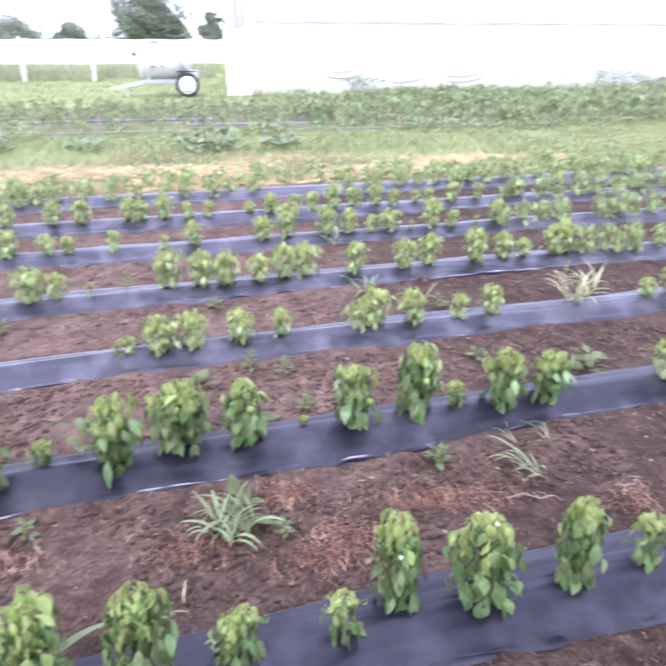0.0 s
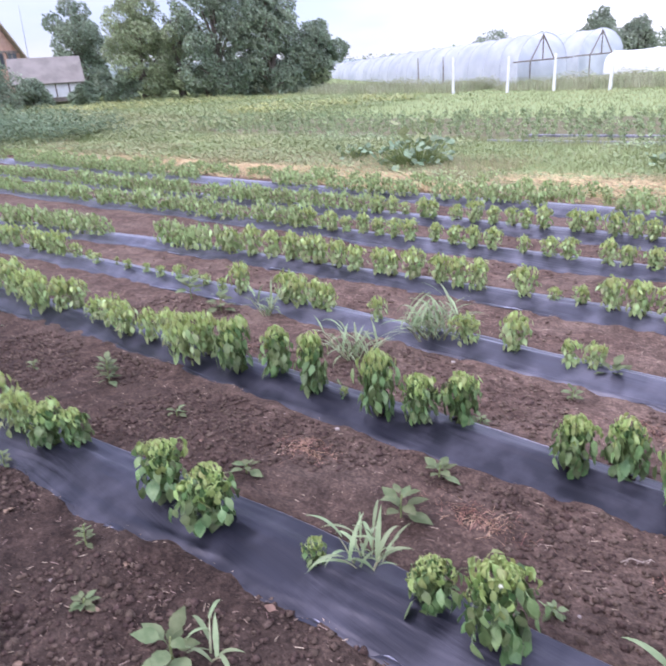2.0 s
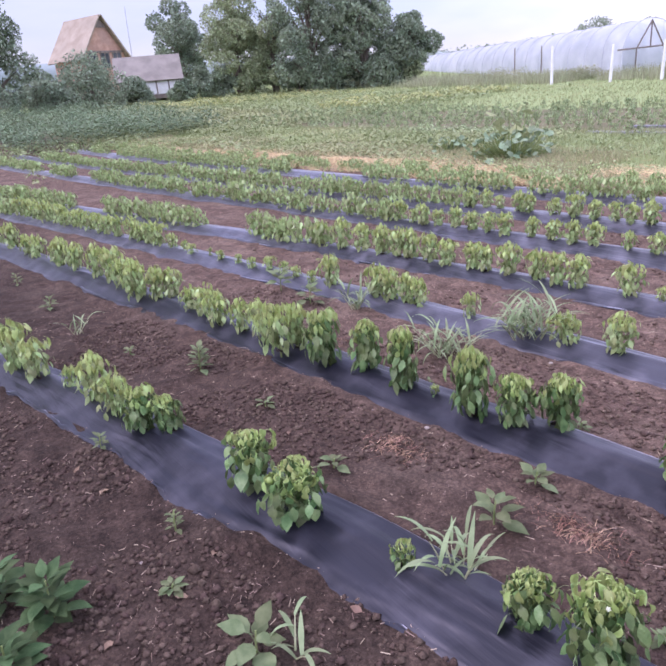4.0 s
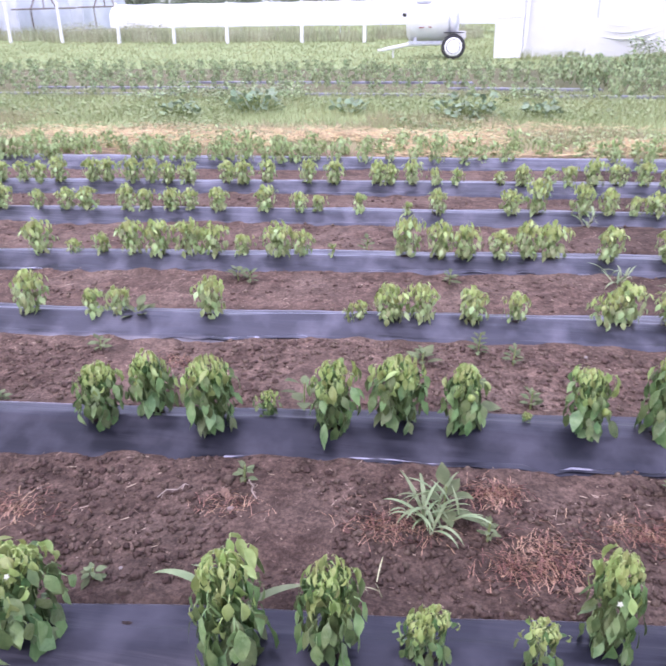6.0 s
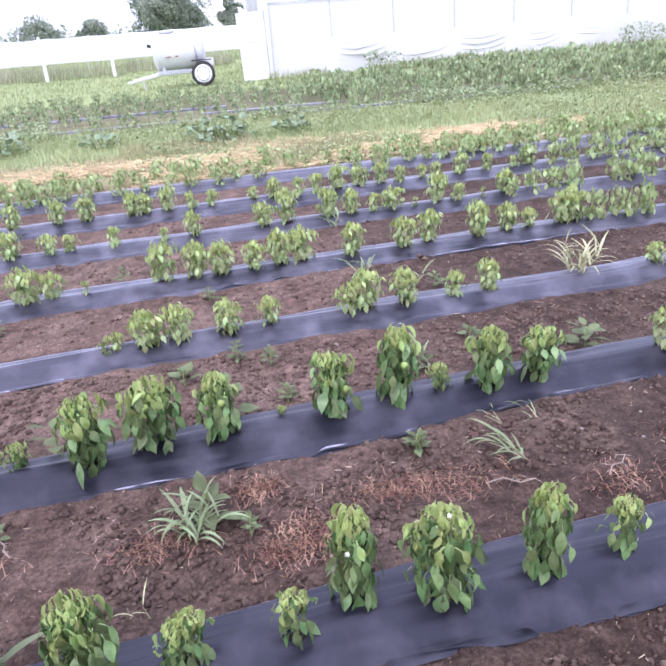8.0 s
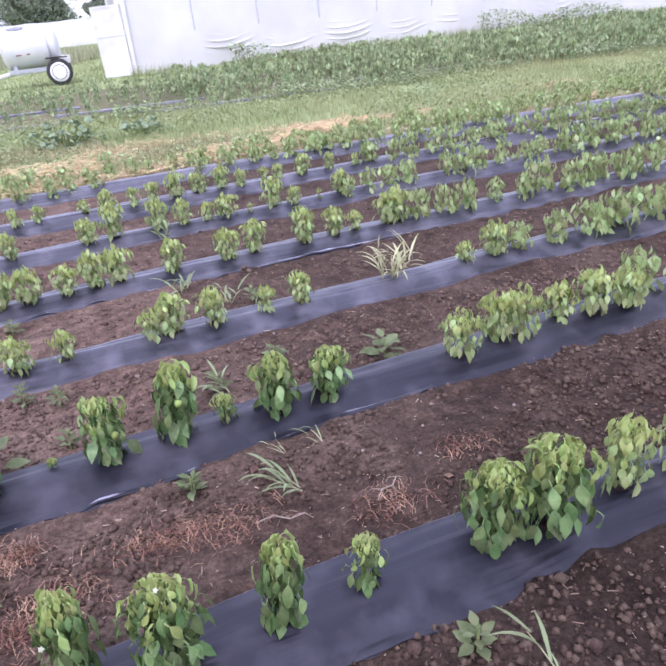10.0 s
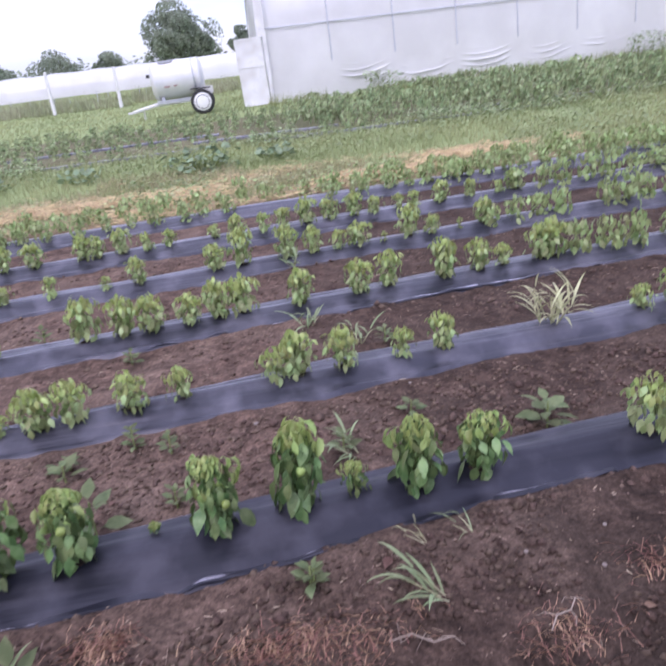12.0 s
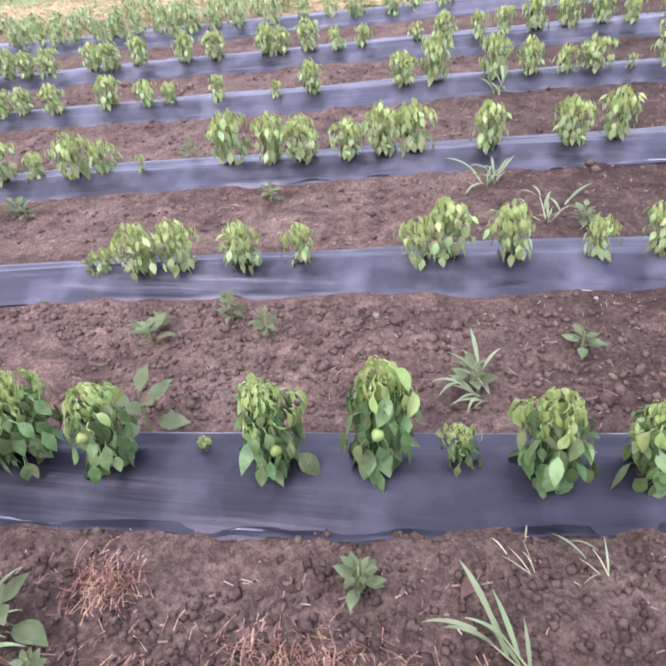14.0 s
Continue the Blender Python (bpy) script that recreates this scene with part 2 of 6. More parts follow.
M_TREE_LIGHT = surface("light_tree_leaf", (0.25, 0.305, 0.165), (0.36, 0.415, 0.235), 0.6, 0.6, 0, 60, "island", 0.40, 0.27, 0.3)
# the bluish haze is part of this hill colour
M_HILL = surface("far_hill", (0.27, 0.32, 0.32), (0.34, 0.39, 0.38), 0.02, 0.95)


# ---------------------------------------------------------------- geometry helpers
def mesh_object(name, verts, faces, material, parent=None, label="", smooth=False):
    me = bpy.data.meshes.new(name)
    me.from_pydata([tuple(v) for v in verts], [], [tuple(f) for f in faces])
    me.materials.append(material)
    if smooth:
        me.polygons.foreach_set("use_smooth", [True] * len(me.polygons))
    me.update()
    ob = new(name, me)
    if parent:
        ob.parent = parent
    if label:
        ob["label"] = label
    return ob


def fast_mesh(name, verts, quads, material, smooth=False):
    """Large meshes from arrays: verts (n, 3), faces (m, 3 or 4)."""
    me = bpy.data.meshes.new(name)
    k = quads.shape[1]
    me.vertices.add(len(verts))
    me.vertices.foreach_set("co", np.ascontiguousarray(verts, dtype=np.float32).ravel())
    me.loops.add(quads.size)
    me.loops.foreach_set("vertex_index", np.ascontiguousarray(quads, dtype=np.int32).ravel())
    me.polygons.add(len(quads))
    me.polygons.foreach_set("loop_start", np.arange(0, quads.size, k, dtype=np.int32))
    me.polygons.foreach_set("loop_total", np.full(len(quads), k, dtype=np.int32))
    if smooth:
        me.polygons.foreach_set("use_smooth", np.ones(len(quads), dtype=bool))
    me.materials.append(material)
    me.update(calc_edges=True)
    me.validate()
    return new(name, me)


def part(name, bm, material, parent, label=""):
    me = bpy.data.meshes.new(name)
    bm.to_mesh(me)
    bm.free()
    me.materials.append(material)
    ob = new(name, me)
    ob.parent = parent
    if label:
        ob["label"] = label
    return ob


def box(sx, sy, sz, m=None, bevel=0.0):
    bm = bmesh.new()
    bmesh.ops.create_cube(bm, size=1.0, matrix=(m or Matrix()) @ Matrix.Diagonal((sx, sy, sz, 1)))
    if bevel:
        bmesh.ops.bevel(bm, geom=list(bm.edges), offset=bevel, segments=2, affect="EDGES")
    return bm


def tube(points, radii, sides=6):
    """A tapered tube along points, as a bmesh."""
    bm = bmesh.new()
    rings = []
    pts = [Vector(p) for p in points]
    for i, p in enumerate(pts):
        d = (pts[min(i + 1, len(pts) - 1)] - pts[max(i - 1, 0)]).normalized()
        a = d.orthogonal().normalized()
        b = d.cross(a)
        r = radii[i] if isinstance(radii, (list, tuple)) else radii
        rings.append([bm.verts.new(p + a * r * math.cos(2 * math.pi * k / sides) + b * r * math.sin(2 * math.pi * k / sides)) for k in range(sides)])
    for r0, r1 in zip(rings, rings[1:]):
        for k in range(sides):
            bm.faces.new((r0[k], r0[(k + 1) % sides], r1[(k + 1) % sides], r1[k]))
    bm.faces.new(rings[0][::-1])
    bm.faces.new(rings[-1])
    bmesh.ops.recalc_face_normals(bm, faces=bm.faces)
    return bm


def join_bm(bms):
    out = bmesh.new()
    for b in bms:
        me = bpy.data.meshes.new("join")
        b.to_mesh(me)
        b.free()
        out.from_mesh(me)
        bpy.data.meshes.remove(me)
    return out


def empty(name, m, label, category, group="", kind=""):
    ob = new(name)
    ob.matrix_basis = m
    return tagged(ob, label, category, group, kind)


def hash01(ix, iy, seed):
    h = np.sin(ix * 127.1 + iy * 311.7 + seed * 74.7) * 43758.5453
    return h - np.floor(h)


def vnoise(x, y, seed=0):
    """Smooth value noise in 0..1 over arrays."""
    ix, iy = np.floor(x), np.floor(y)
    fx, fy = x - ix, y - iy
    fx, fy = fx * fx * (3 - 2 * fx), fy * fy * (3 - 2 * fy)
    a, b = hash01(ix, iy, seed), hash01(ix + 1, iy, seed)
    c, d = hash01(ix, iy + 1, seed), hash01(ix + 1, iy + 1, seed)
    return (a * (1 - fx) + b * fx) * (1 - fy) + (c * (1 - fx) + d * fx) * fy


def land(x, y):
    """The lie of the land: level in the field, rising gently behind it and to the west."""
    x, y = np.asarray(x, dtype=float), np.asarray(y, dtype=float)
    return 0.018 * np.clip(y - 6, 0, 54) + 0.0006 * np.clip(-x - 8, 0, 55) ** 2


# the planted beds: y of the plant line = a x^2 + b x + c
BEDS = [(-0.0178, 0.0846, 1.3575), (-0.0031, 0.0806, 2.3934), (-0.0036, 0.0671, 3.4301), (-0.0050, 0.0700, 4.4667),
        (-0.0010, 0.0560, 5.570), (-0.0005, 0.0520, 6.575), (0.0, 0.035, 7.62)]


FILM_CROWN = 0.060          # height of the beds under the film


def bed_y(k, x):
    a, b, c = BEDS[k]
    xc = np.clip(x, -10.0, 8.0)
    return a * xc * xc + b * xc + c + (2 * a * xc + b) * (x - xc)


def film_front(k, x):
    """How far before the plant line the film of bed k comes out of the soil."""
    reach = (0.115, 0.115, 0.085, 0.10, 0.10, 0.10, 0.115)[k]
    wide = 0.09 * np.clip((-x - 0.3) / 2.2, 0, 1) - 0.06 * np.clip((-x - 2.6) / 2.0, 0, 1) if k == 0 else 0.05 * np.clip((-x - 0.3) / 3.0, 0, 1)
    return -reach - wide + 0.060 * (vnoise(x * 1.9, x * 0 + 3.3, 11 * k + 3) - 0.5) + 0.030 * (vnoise(x * 7, x * 0 + 1.3, 11 * k + 8) - 0.5)


def film_back(k, x):
    return (0.19, 0.18, 0.165, 0.18, 0.19, 0.19, 0.24)[k] + 0.044 * (vnoise(x * 1.6, x * 0 + 8.3, 11 * k + 4) - 0.5)


def soil_height(x, y):
    """Crumbly hoed soil between the beds."""
    n1 = vnoise(x * 1.7, y * 2.3, 1) - 0.5
    n2 = vnoise(x * 9, y * 9, 2) - 0.5
    n3 = vnoise(x * 23 + 0.5, y * 23, 3) - 0.5
    amp = np.clip((9.5 - y) / 3.0, 0.0, 1.0) * np.clip((y + 30) / 20, 0, 1)
    return amp * (0.028 * n1 + 0.028 * n2 + 0.010 * n3)


# ---------------------------------------------------------------- ground
def graded(lo, hi, step, reach, grow=1.16):
    mid = np.arange(lo, hi + step, step)
    left, right, s, p = [], [], step, lo
    while p > -reach:
        s *= grow
        p -= s
        left.append(p)
    s, p = step, mid[-1]
    while p < reach:
        s *= grow
        p += s
        right.append(p)
    return np.concatenate([np.array(left[::-1]), mid, np.array(right)])


def ground_material():
    m = surface("field_ground", (0.064, 0.0418, 0.0325), (0.117, 0.0772, 0.0590), 16, 0.95, 0.9, 40, dirt=(0.160, 0.115, 0.089), dirt_scale=2.0, dirt_amount=0.55, spec=0.15, detail=9.0)
    n, l = m.node_tree.nodes, m.node_tree.links
    p = next(q for q in n if q.type == "BSDF_PRINCIPLED")
    soil = p.inputs["Base Color"].links[0].from_socket
    geo = next(q for q in n if q.type == "NEW_GEOMETRY")
    for sc, lo, hi in ((170.0, 0.72, 1.34), (62.0, 0.64, 1.38), (6.0, 0.72, 1.26)):      # crumbs and damp patches
        t = n.new("ShaderNodeTexNoise")
        t.inputs["Scale"].default_value, t.inputs["Detail"].default_value = sc, 3.0
        l.new(geo.outputs["Position"], t.inputs["Vector"])
        r = n.new("ShaderNodeMapRange")
        r.inputs["From Min"].default_value, r.inputs["From Max"].default_value = 0.30, 0.70
        r.inputs["To Min"].default_value, r.inputs["To Max"].default_value = lo, hi
        l.new(t.outputs[0], r.inputs["Value"])
        h = n.new("ShaderNodeHueSaturation")
        l.new(r.outputs[0], h.inputs["Value"])
        l.new(soil, h.inputs["Color"])
        soil = h.outputs[0]
    warp = n.new("ShaderNodeTexNoise")                # clods with cracks between them
    warp.inputs["Scale"].default_value, warp.inputs["Detail"].default_value = 14.0, 3.0
    l.new(geo.outputs["Position"], warp.inputs["Vector"])
    wmul = n.new("ShaderNodeVectorMath")
    wmul.operation = "MULTIPLY_ADD"
    wmul.inputs[1].default_value = (0.11, 0.11, 0.11)
    l.new(warp.outputs["Color"], wmul.inputs[0])
    l.new(geo.outputs["Position"], wmul.inputs[2])
    for sc, wide, low in ((15.0, 0.10, 0.88), (41.0, 0.20, 0.90)):
        vo = n.new("ShaderNodeTexVoronoi")
        vo.feature = "DISTANCE_TO_EDGE"
        vo.inputs["Scale"].default_value = sc
        l.new(wmul.outputs[0], vo.inputs["Vector"])
        cr = n.new("ShaderNodeMapRange")
        cr.inputs["From Max"].default_value = wide
        cr.inputs["To Min"].default_value, cr.inputs["To Max"].default_value = low, 1.04
        l.new(vo.outputs["Distance"], cr.inputs["Value"])
        hc = n.new("ShaderNodeHueSaturation")
        l.new(cr.outputs[0], hc.inputs["Value"])
        l.new(soil, hc.inputs["Color"])
        soil = hc.outputs[0]
        cb = n.new("ShaderNodeBump")
        cb.inputs["Strength"].default_value, cb.inputs["Distance"].default_value = 0.40, 0.014
        l.new(cr.outputs[0], cb.inputs["Height"])
        l.new(p.inputs["Normal"].links[0].from_socket, cb.inputs["Normal"])
        l.new(cb.outputs[0], p.inputs["Normal"])
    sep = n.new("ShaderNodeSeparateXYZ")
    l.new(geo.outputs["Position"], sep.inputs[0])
    dry = n.new("ShaderNodeMapRange")                 # light falloff towards the viewer, graded into the soil's colour; not moisture
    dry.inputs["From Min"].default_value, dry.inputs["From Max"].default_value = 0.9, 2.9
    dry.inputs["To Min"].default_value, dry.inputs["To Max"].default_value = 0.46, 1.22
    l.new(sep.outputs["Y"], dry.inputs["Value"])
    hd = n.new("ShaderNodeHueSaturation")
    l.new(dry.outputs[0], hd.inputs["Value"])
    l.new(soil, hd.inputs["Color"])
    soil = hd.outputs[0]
    east = n.new("ShaderNodeTexNoise")                # darker towards the east end, with a wandering edge
    east.inputs["Scale"].default_value, east.inputs["Detail"].default_value = 1.6, 4.0
    l.new(geo.outputs["Position"], east.inputs["Vector"])
    ea = n.new("ShaderNodeMath")
    ea.operation = "MULTIPLY_ADD"
    ea.inputs[1].default_value = 1.4
    l.new(east.outputs[0], ea.inputs[0])
    l.new(sep.outputs["X"], ea.inputs[2])
    er = n.new("ShaderNodeMapRange")
    er.inputs["From Min"].default_value, er.inputs["From Max"].default_value = 1.45, 2.5
    er.inputs["To Min"].default_value, er.inputs["To Max"].default_value = 1.0, 0.54
    l.new(ea.outputs[0], er.inputs["Value"])
    he = n.new("ShaderNodeHueSaturation")
    l.new(er.outputs[0], he.inputs["Value"])
    l.new(soil, he.inputs["Color"])
    soil = he.outputs[0]
    wob = n.new("ShaderNodeTexNoise")
    wob.inputs["Scale"].default_value, wob.inputs["Detail"].default_value = 0.9, 5.0
    l.new(geo.outputs["Position"], wob.inputs["Vector"])
    add = n.new("ShaderNodeMath")
    add.operation = "MULTIPLY_ADD"
    add.inputs[1].default_value = 1.6
    l.new(wob.outputs[0], add.inputs[0])
    l.new(sep.outputs["Y"], add.inputs[2])
    mr = n.new("ShaderNodeMapRange")
    mr.inputs["From Min"].default_value, mr.inputs["From Max"].default_value = 9.0, 11.6
    l.new(add.outputs[0], mr.inputs["Value"])
    ramp = n.new("ShaderNodeValToRGB")
    e = ramp.color_ramp.elements
    e[0].position, e[0].color = 0.0, (0.28, 0.205, 0.125, 1)
    e[1].position, e[1].color = 0.75, (0.26, 0.32, 0.14, 1)
    l.new(mr.outputs[0], ramp.inputs[0])
    fac = n.new("ShaderNodeMapRange")
    fac.inputs["From Min"].default_value, fac.inputs["From Max"].default_value = 8.5, 9.1
    l.new(add.outputs[0], fac.inputs["Value"])
    mix = n.new("ShaderNodeMixRGB")
    l.new(fac.outputs[0], mix.inputs[0])
    l.new(soil, mix.inputs[1])
    l.new(ramp.outputs[0], mix.inputs[2])
    # tilled soil under the second field, whose front edge bends away east of the middle
    ex = n.new("ShaderNodeMath")
    ex.operation = "MAXIMUM"
    ex.inputs[1].default_value = -0.5
    l.new(sep.outputs["X"], ex.inputs[0])
    ey = n.new("ShaderNodeMath")
    ey.operation = "MULTIPLY_ADD"
    ey.inputs[1].default_value = 0.0675
    l.new(ex.outputs[0], ey.inputs[0])
    l.new(add.outputs[0], ey.inputs[2])
    f1 = n.new("ShaderNodeMapRange")
    f1.inputs["From Min"].default_value, f1.inputs["From Max"].default_value = 14.2, 14.7
    l.new(ey.outputs[0], f1.inputs["Value"])
    f2 = n.new("ShaderNodeMapRange")
    f2.inputs["From Min"].default_value, f2.inputs["From Max"].default_value = 20.2, 20.6
    f2.inputs["To Min"].default_value, f2.inputs["To Max"].default_value = 0.7, 0.0
    l.new(ey.outputs[0], f2.inputs["Value"])
    f3 = n.new("ShaderNodeMath")
    f3.operation = "MULTIPLY"
    l.new(f1.outputs[0], f3.inputs[0])
    l.new(f2.outputs[0], f3.inputs[1])
    mix2 = n.new("ShaderNodeMixRGB")
    l.new(f3.outputs[0], mix2.inputs[0])
    l.new(mix.outputs[0], mix2.inputs[1])
    l.new(soil, mix2.inputs[2])
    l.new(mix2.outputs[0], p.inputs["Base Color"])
    return m


gx = graded(-6.5, 4.2, 0.032, 2500)
gy = graded(-0.8, 5.2, 0.032, 2500)
GX, GY = np.meshgrid(gx, gy)
GZ = land(GX, GY) + soil_height(GX, GY)
for k in range(len(BEDS)):                       # the soil stands a little lower under the film
    d = GY - bed_y(k, GX) - 0.03
    GZ -= 0.035 * np.exp(-(d / 0.11) ** 4)
    df, db = GY - bed_y(k, GX) - film_front(k, GX), GY - bed_y(k, GX) - film_back(k, GX)
    heap = np.clip(vnoise(GX * 3.1, GY * 2.0, 40 + k) - 0.3, 0, 1) * (1.0 if k < 4 else 0.0)      # soil heaped along the film's edges
    GZ += heap * (0.030 * np.exp(-((df + 0.045) / 0.035) ** 2) + 0.034 * np.exp(-((db - 0.05) / 0.04) ** 2))
nx, ny = len(gx), len(gy)
idx = np.arange(nx * ny).reshape(ny, nx)
quads = np.stack([idx[:-1, :-1].ravel(), idx[:-1, 1:].ravel(), idx[1:, 1:].ravel(), idx[1:, :-1].ravel()], axis=1)
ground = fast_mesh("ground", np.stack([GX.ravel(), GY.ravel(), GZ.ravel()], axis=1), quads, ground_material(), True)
tagged(ground, "brown crumbly hoed soil turning into green meadow", "ground", kind="structure")


# ---------------------------------------------------------------- black film over the beds
def film_strip(k, x0, x1, step, crown, seed):
    """A strip of black mulch film, crowned over its bed, with wandering edges that dive under the soil."""
    xs = np.arange(x0, x1, step)
    prof = np.array([-0.16, -0.10, -0.04, 0.0, 0.03, 0.06, 0.10, 0.16, 0.25, 0.34, 0.42, 0.48, 0.52, 0.57, 0.64, 0.72, 0.80, 0.88, 0.95, 1.0, 1.06, 1.12, 1.18])
    if k == 0:
        prof = np.concatenate([prof[:3], np.linspace(0.0, 1.0, 72), prof[-3:]])
    rows = []
    for u in prof:
        ef, eb = film_front(k, xs), film_back(k, xs)
        yy = bed_y(k, xs) + ef + (eb - ef) * u
        uu = min(max(u, 0.0), 1.0)
        rise, fall = min(uu / 0.50, 1.0), min((1.0 - uu) / 0.10, 1.0)
        top = crown * (rise - 0.12 * math.sin(2 * math.pi * rise) / 2) * fall * (2 - fall)
        wr = 0.010 * (vnoise(xs * 1.3, xs * 0 + u * 9, seed + 2) - 0.5) + (0.0035 if k == 0 else 0.006) * (vnoise(xs * 5.0, xs * 0 + u * (16 if k == 0 else 26), seed + 3) - 0.5)
        if k == 0 and 0 < u < 1:                     # taut ridges along the strip
            wr = wr + 0.0010 * np.maximum(0.0, np.sin(u * 66 + 5.0 * vnoise(xs * 0.7, xs * 0 + 1.1, seed + 21))) ** 2 * np.clip((vnoise(xs * 0.9, xs * 0 + u * 3.5, seed + 22) - 0.55) * 5, 0, 1)
        lip = 0.016 * np.exp(-((u - 0.60) / 0.09) ** 2) * vnoise(xs * 0.8, xs * 0 + 4.1, seed + 7)      # slack film along the crest
        z = land(xs, yy) + top + lip + wr * (1.0 if 0 <= u <= 1 else 0.3)
        if u < 0:
            z = z - 0.045 * (-u / 0.16)
        if u > 1:
            z = z - 0.05 * ((u - 1) / 0.18)
        rows.append(np.stack([xs, yy, z + 0.006], axis=1))
    V = np.concatenate(rows)
    n, mrows = len(xs), len(prof)
    ii = np.arange(n * mrows).reshape(mrows, n)
    F = np.stack([ii[:-1, :-1].ravel(), ii[:-1, 1:].ravel(), ii[1:, 1:].ravel(), ii[1:, :-1].ravel()], axis=1)
    ob = fast_mesh("mulch_film", V, F, M_FILM_DUST_SHEEN if k > 1 else M_FILM, True)
    return tagged(ob, "long strip of black plastic mulch film with soil-covered edges", "mulch film", "film-covered planting beds")


def loose_edge(k, film, x0, x1):
    """Where the soil has slipped away, the film's free edge stands up in a crumpled ribbon."""
    xs = np.arange(x0, x1, 0.02)
    up = np.clip(0.65 * vnoise(xs * 1.1, xs * 0 + 2.7, 31 * k + 1) + 0.35 * vnoise(xs * 6.0, xs * 0 + 5.2, 31 * k + 5) - 0.46, 0, 0.4) * 2.5
    y0 = bed_y(k, xs) + film_front(k, xs)
    rows = []
    for q, (dy, dz) in enumerate(((0.014, 0.003), (0.006, 0.009), (-0.003, 0.011), (-0.011, 0.007), (-0.016, -0.004))):
        wob = 0.016 * (vnoise(xs * 14.0, xs * 0 + q * 0.9, 31 * k + 2) - 0.5)
        yy = y0 + dy + wob
        rows.append(np.stack([xs, yy, land(xs, yy) + 0.008 + up * dz * 0.5 + 0.4 * wob * up - 0.03 * (1 - np.minimum(up * 4, 1))], axis=1))
    n = len(xs)
    ii = np.arange(5 * n).reshape(5, n)
    F = np.stack([ii[:-1, :-1].ravel(), ii[:-1, 1:].ravel(), ii[1:, 1:].ravel(), ii[1:, :-1].ravel()], axis=1)
    ob = fast_mesh("loose_edge", np.concatenate(rows), F, M_FILM_DUST_SHEEN if k > 1 else M_FILM, True)
    ob.parent = film
    ob["label"] = "crumpled free edge of the film"


for k in range(7):
    strip = film_strip(k, -26 if k else -9, 16, 0.04 if k < 4 else 0.12, FILM_CROWN, 11 * k + 3)
    if k < 4:
        loose_edge(k, strip, -7.0, 4.5)


# ---------------------------------------------------------------- pepper plants
def leaf_geometry(length, width, fold=0.25, curl=0.5, stations=5, wave=0.0, stalk=0.25, arch=0.0):
    """A pointed oval leaf on a stalk that arches over: it starts at the origin along +x and bends down by arch and curl radians; the halves fold up along the midrib."""
    verts, faces = [], []
    x, z, a = 0.0, 0.0, 0.0
    if stalk:
        cut = 3 if arch else 1
        for q in range(cut + 1):
            i = len(verts)
            verts += [(x, -0.0012, z), (x, 0.0012, z)]
            if q:
                faces.append((i - 2, i, i + 1, i - 1))
            if q < cut:
                x += length * stalk / cut * math.cos(a)
                z += length * stalk / cut * math.sin(a)
                a -= arch / cut
    prev = None
    step = length / stations
    shape = [0.0, 0.74, 1.0, 0.82, 0.42, 0.0] if stations == 5 else [0.0, 0.95, 0.75, 0.0]
    for k in range(stations + 1):
        w = width * 0.5 * shape[k]
        up = w * fold + wave * w * math.sin(k * 2.1)
        ca, sa = math.cos(a), math.sin(a)
        i = len(verts)
        if w == 0:
            verts.append((x, 0, z))
            cur = (i,)
        else:
            verts += [(x + sa * -up, -w, z + ca * up), (x, 0, z), (x + sa * -up, w, z + ca * up)]
            cur = (i, i + 1, i + 2)
        if prev:
            if len(prev) == 1:
                faces += [(prev[0], cur[1], cur[0]), (prev[0], cur[2], cur[1])]
            elif len(cur) == 1:
                faces += [(prev[0], prev[1], cur[0]), (prev[1], prev[2], cur[0])]
            else:
                faces += [(prev[0], prev[1], cur[1], cur[0]), (prev[1], prev[2], cur[2], cur[1])]
        prev = cur
        a -= curl / stations
        x += step * math.cos(a)
        z += step * math.sin(a)
    return verts, faces


def leaf_mesh(name, material, **kw):
    v, f = leaf_geometry(**kw)
    me = bpy.data.meshes.new(name)
    me.from_pydata(v, [], f)
    me.materials.append(material)
    me.polygons.foreach_set("use_smooth", [True] * len(me.polygons))
    me.update()
    return me


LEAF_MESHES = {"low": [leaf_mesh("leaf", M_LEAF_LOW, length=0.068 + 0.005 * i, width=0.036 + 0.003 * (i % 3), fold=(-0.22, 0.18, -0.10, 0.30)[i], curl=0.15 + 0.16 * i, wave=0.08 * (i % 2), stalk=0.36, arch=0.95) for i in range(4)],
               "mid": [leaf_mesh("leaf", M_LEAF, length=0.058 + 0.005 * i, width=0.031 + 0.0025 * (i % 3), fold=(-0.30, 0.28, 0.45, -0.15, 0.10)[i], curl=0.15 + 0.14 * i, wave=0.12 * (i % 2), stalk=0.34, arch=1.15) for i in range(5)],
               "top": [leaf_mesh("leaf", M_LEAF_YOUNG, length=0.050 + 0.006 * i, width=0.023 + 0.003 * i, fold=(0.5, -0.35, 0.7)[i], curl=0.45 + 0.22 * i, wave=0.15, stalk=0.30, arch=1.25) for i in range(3)]}


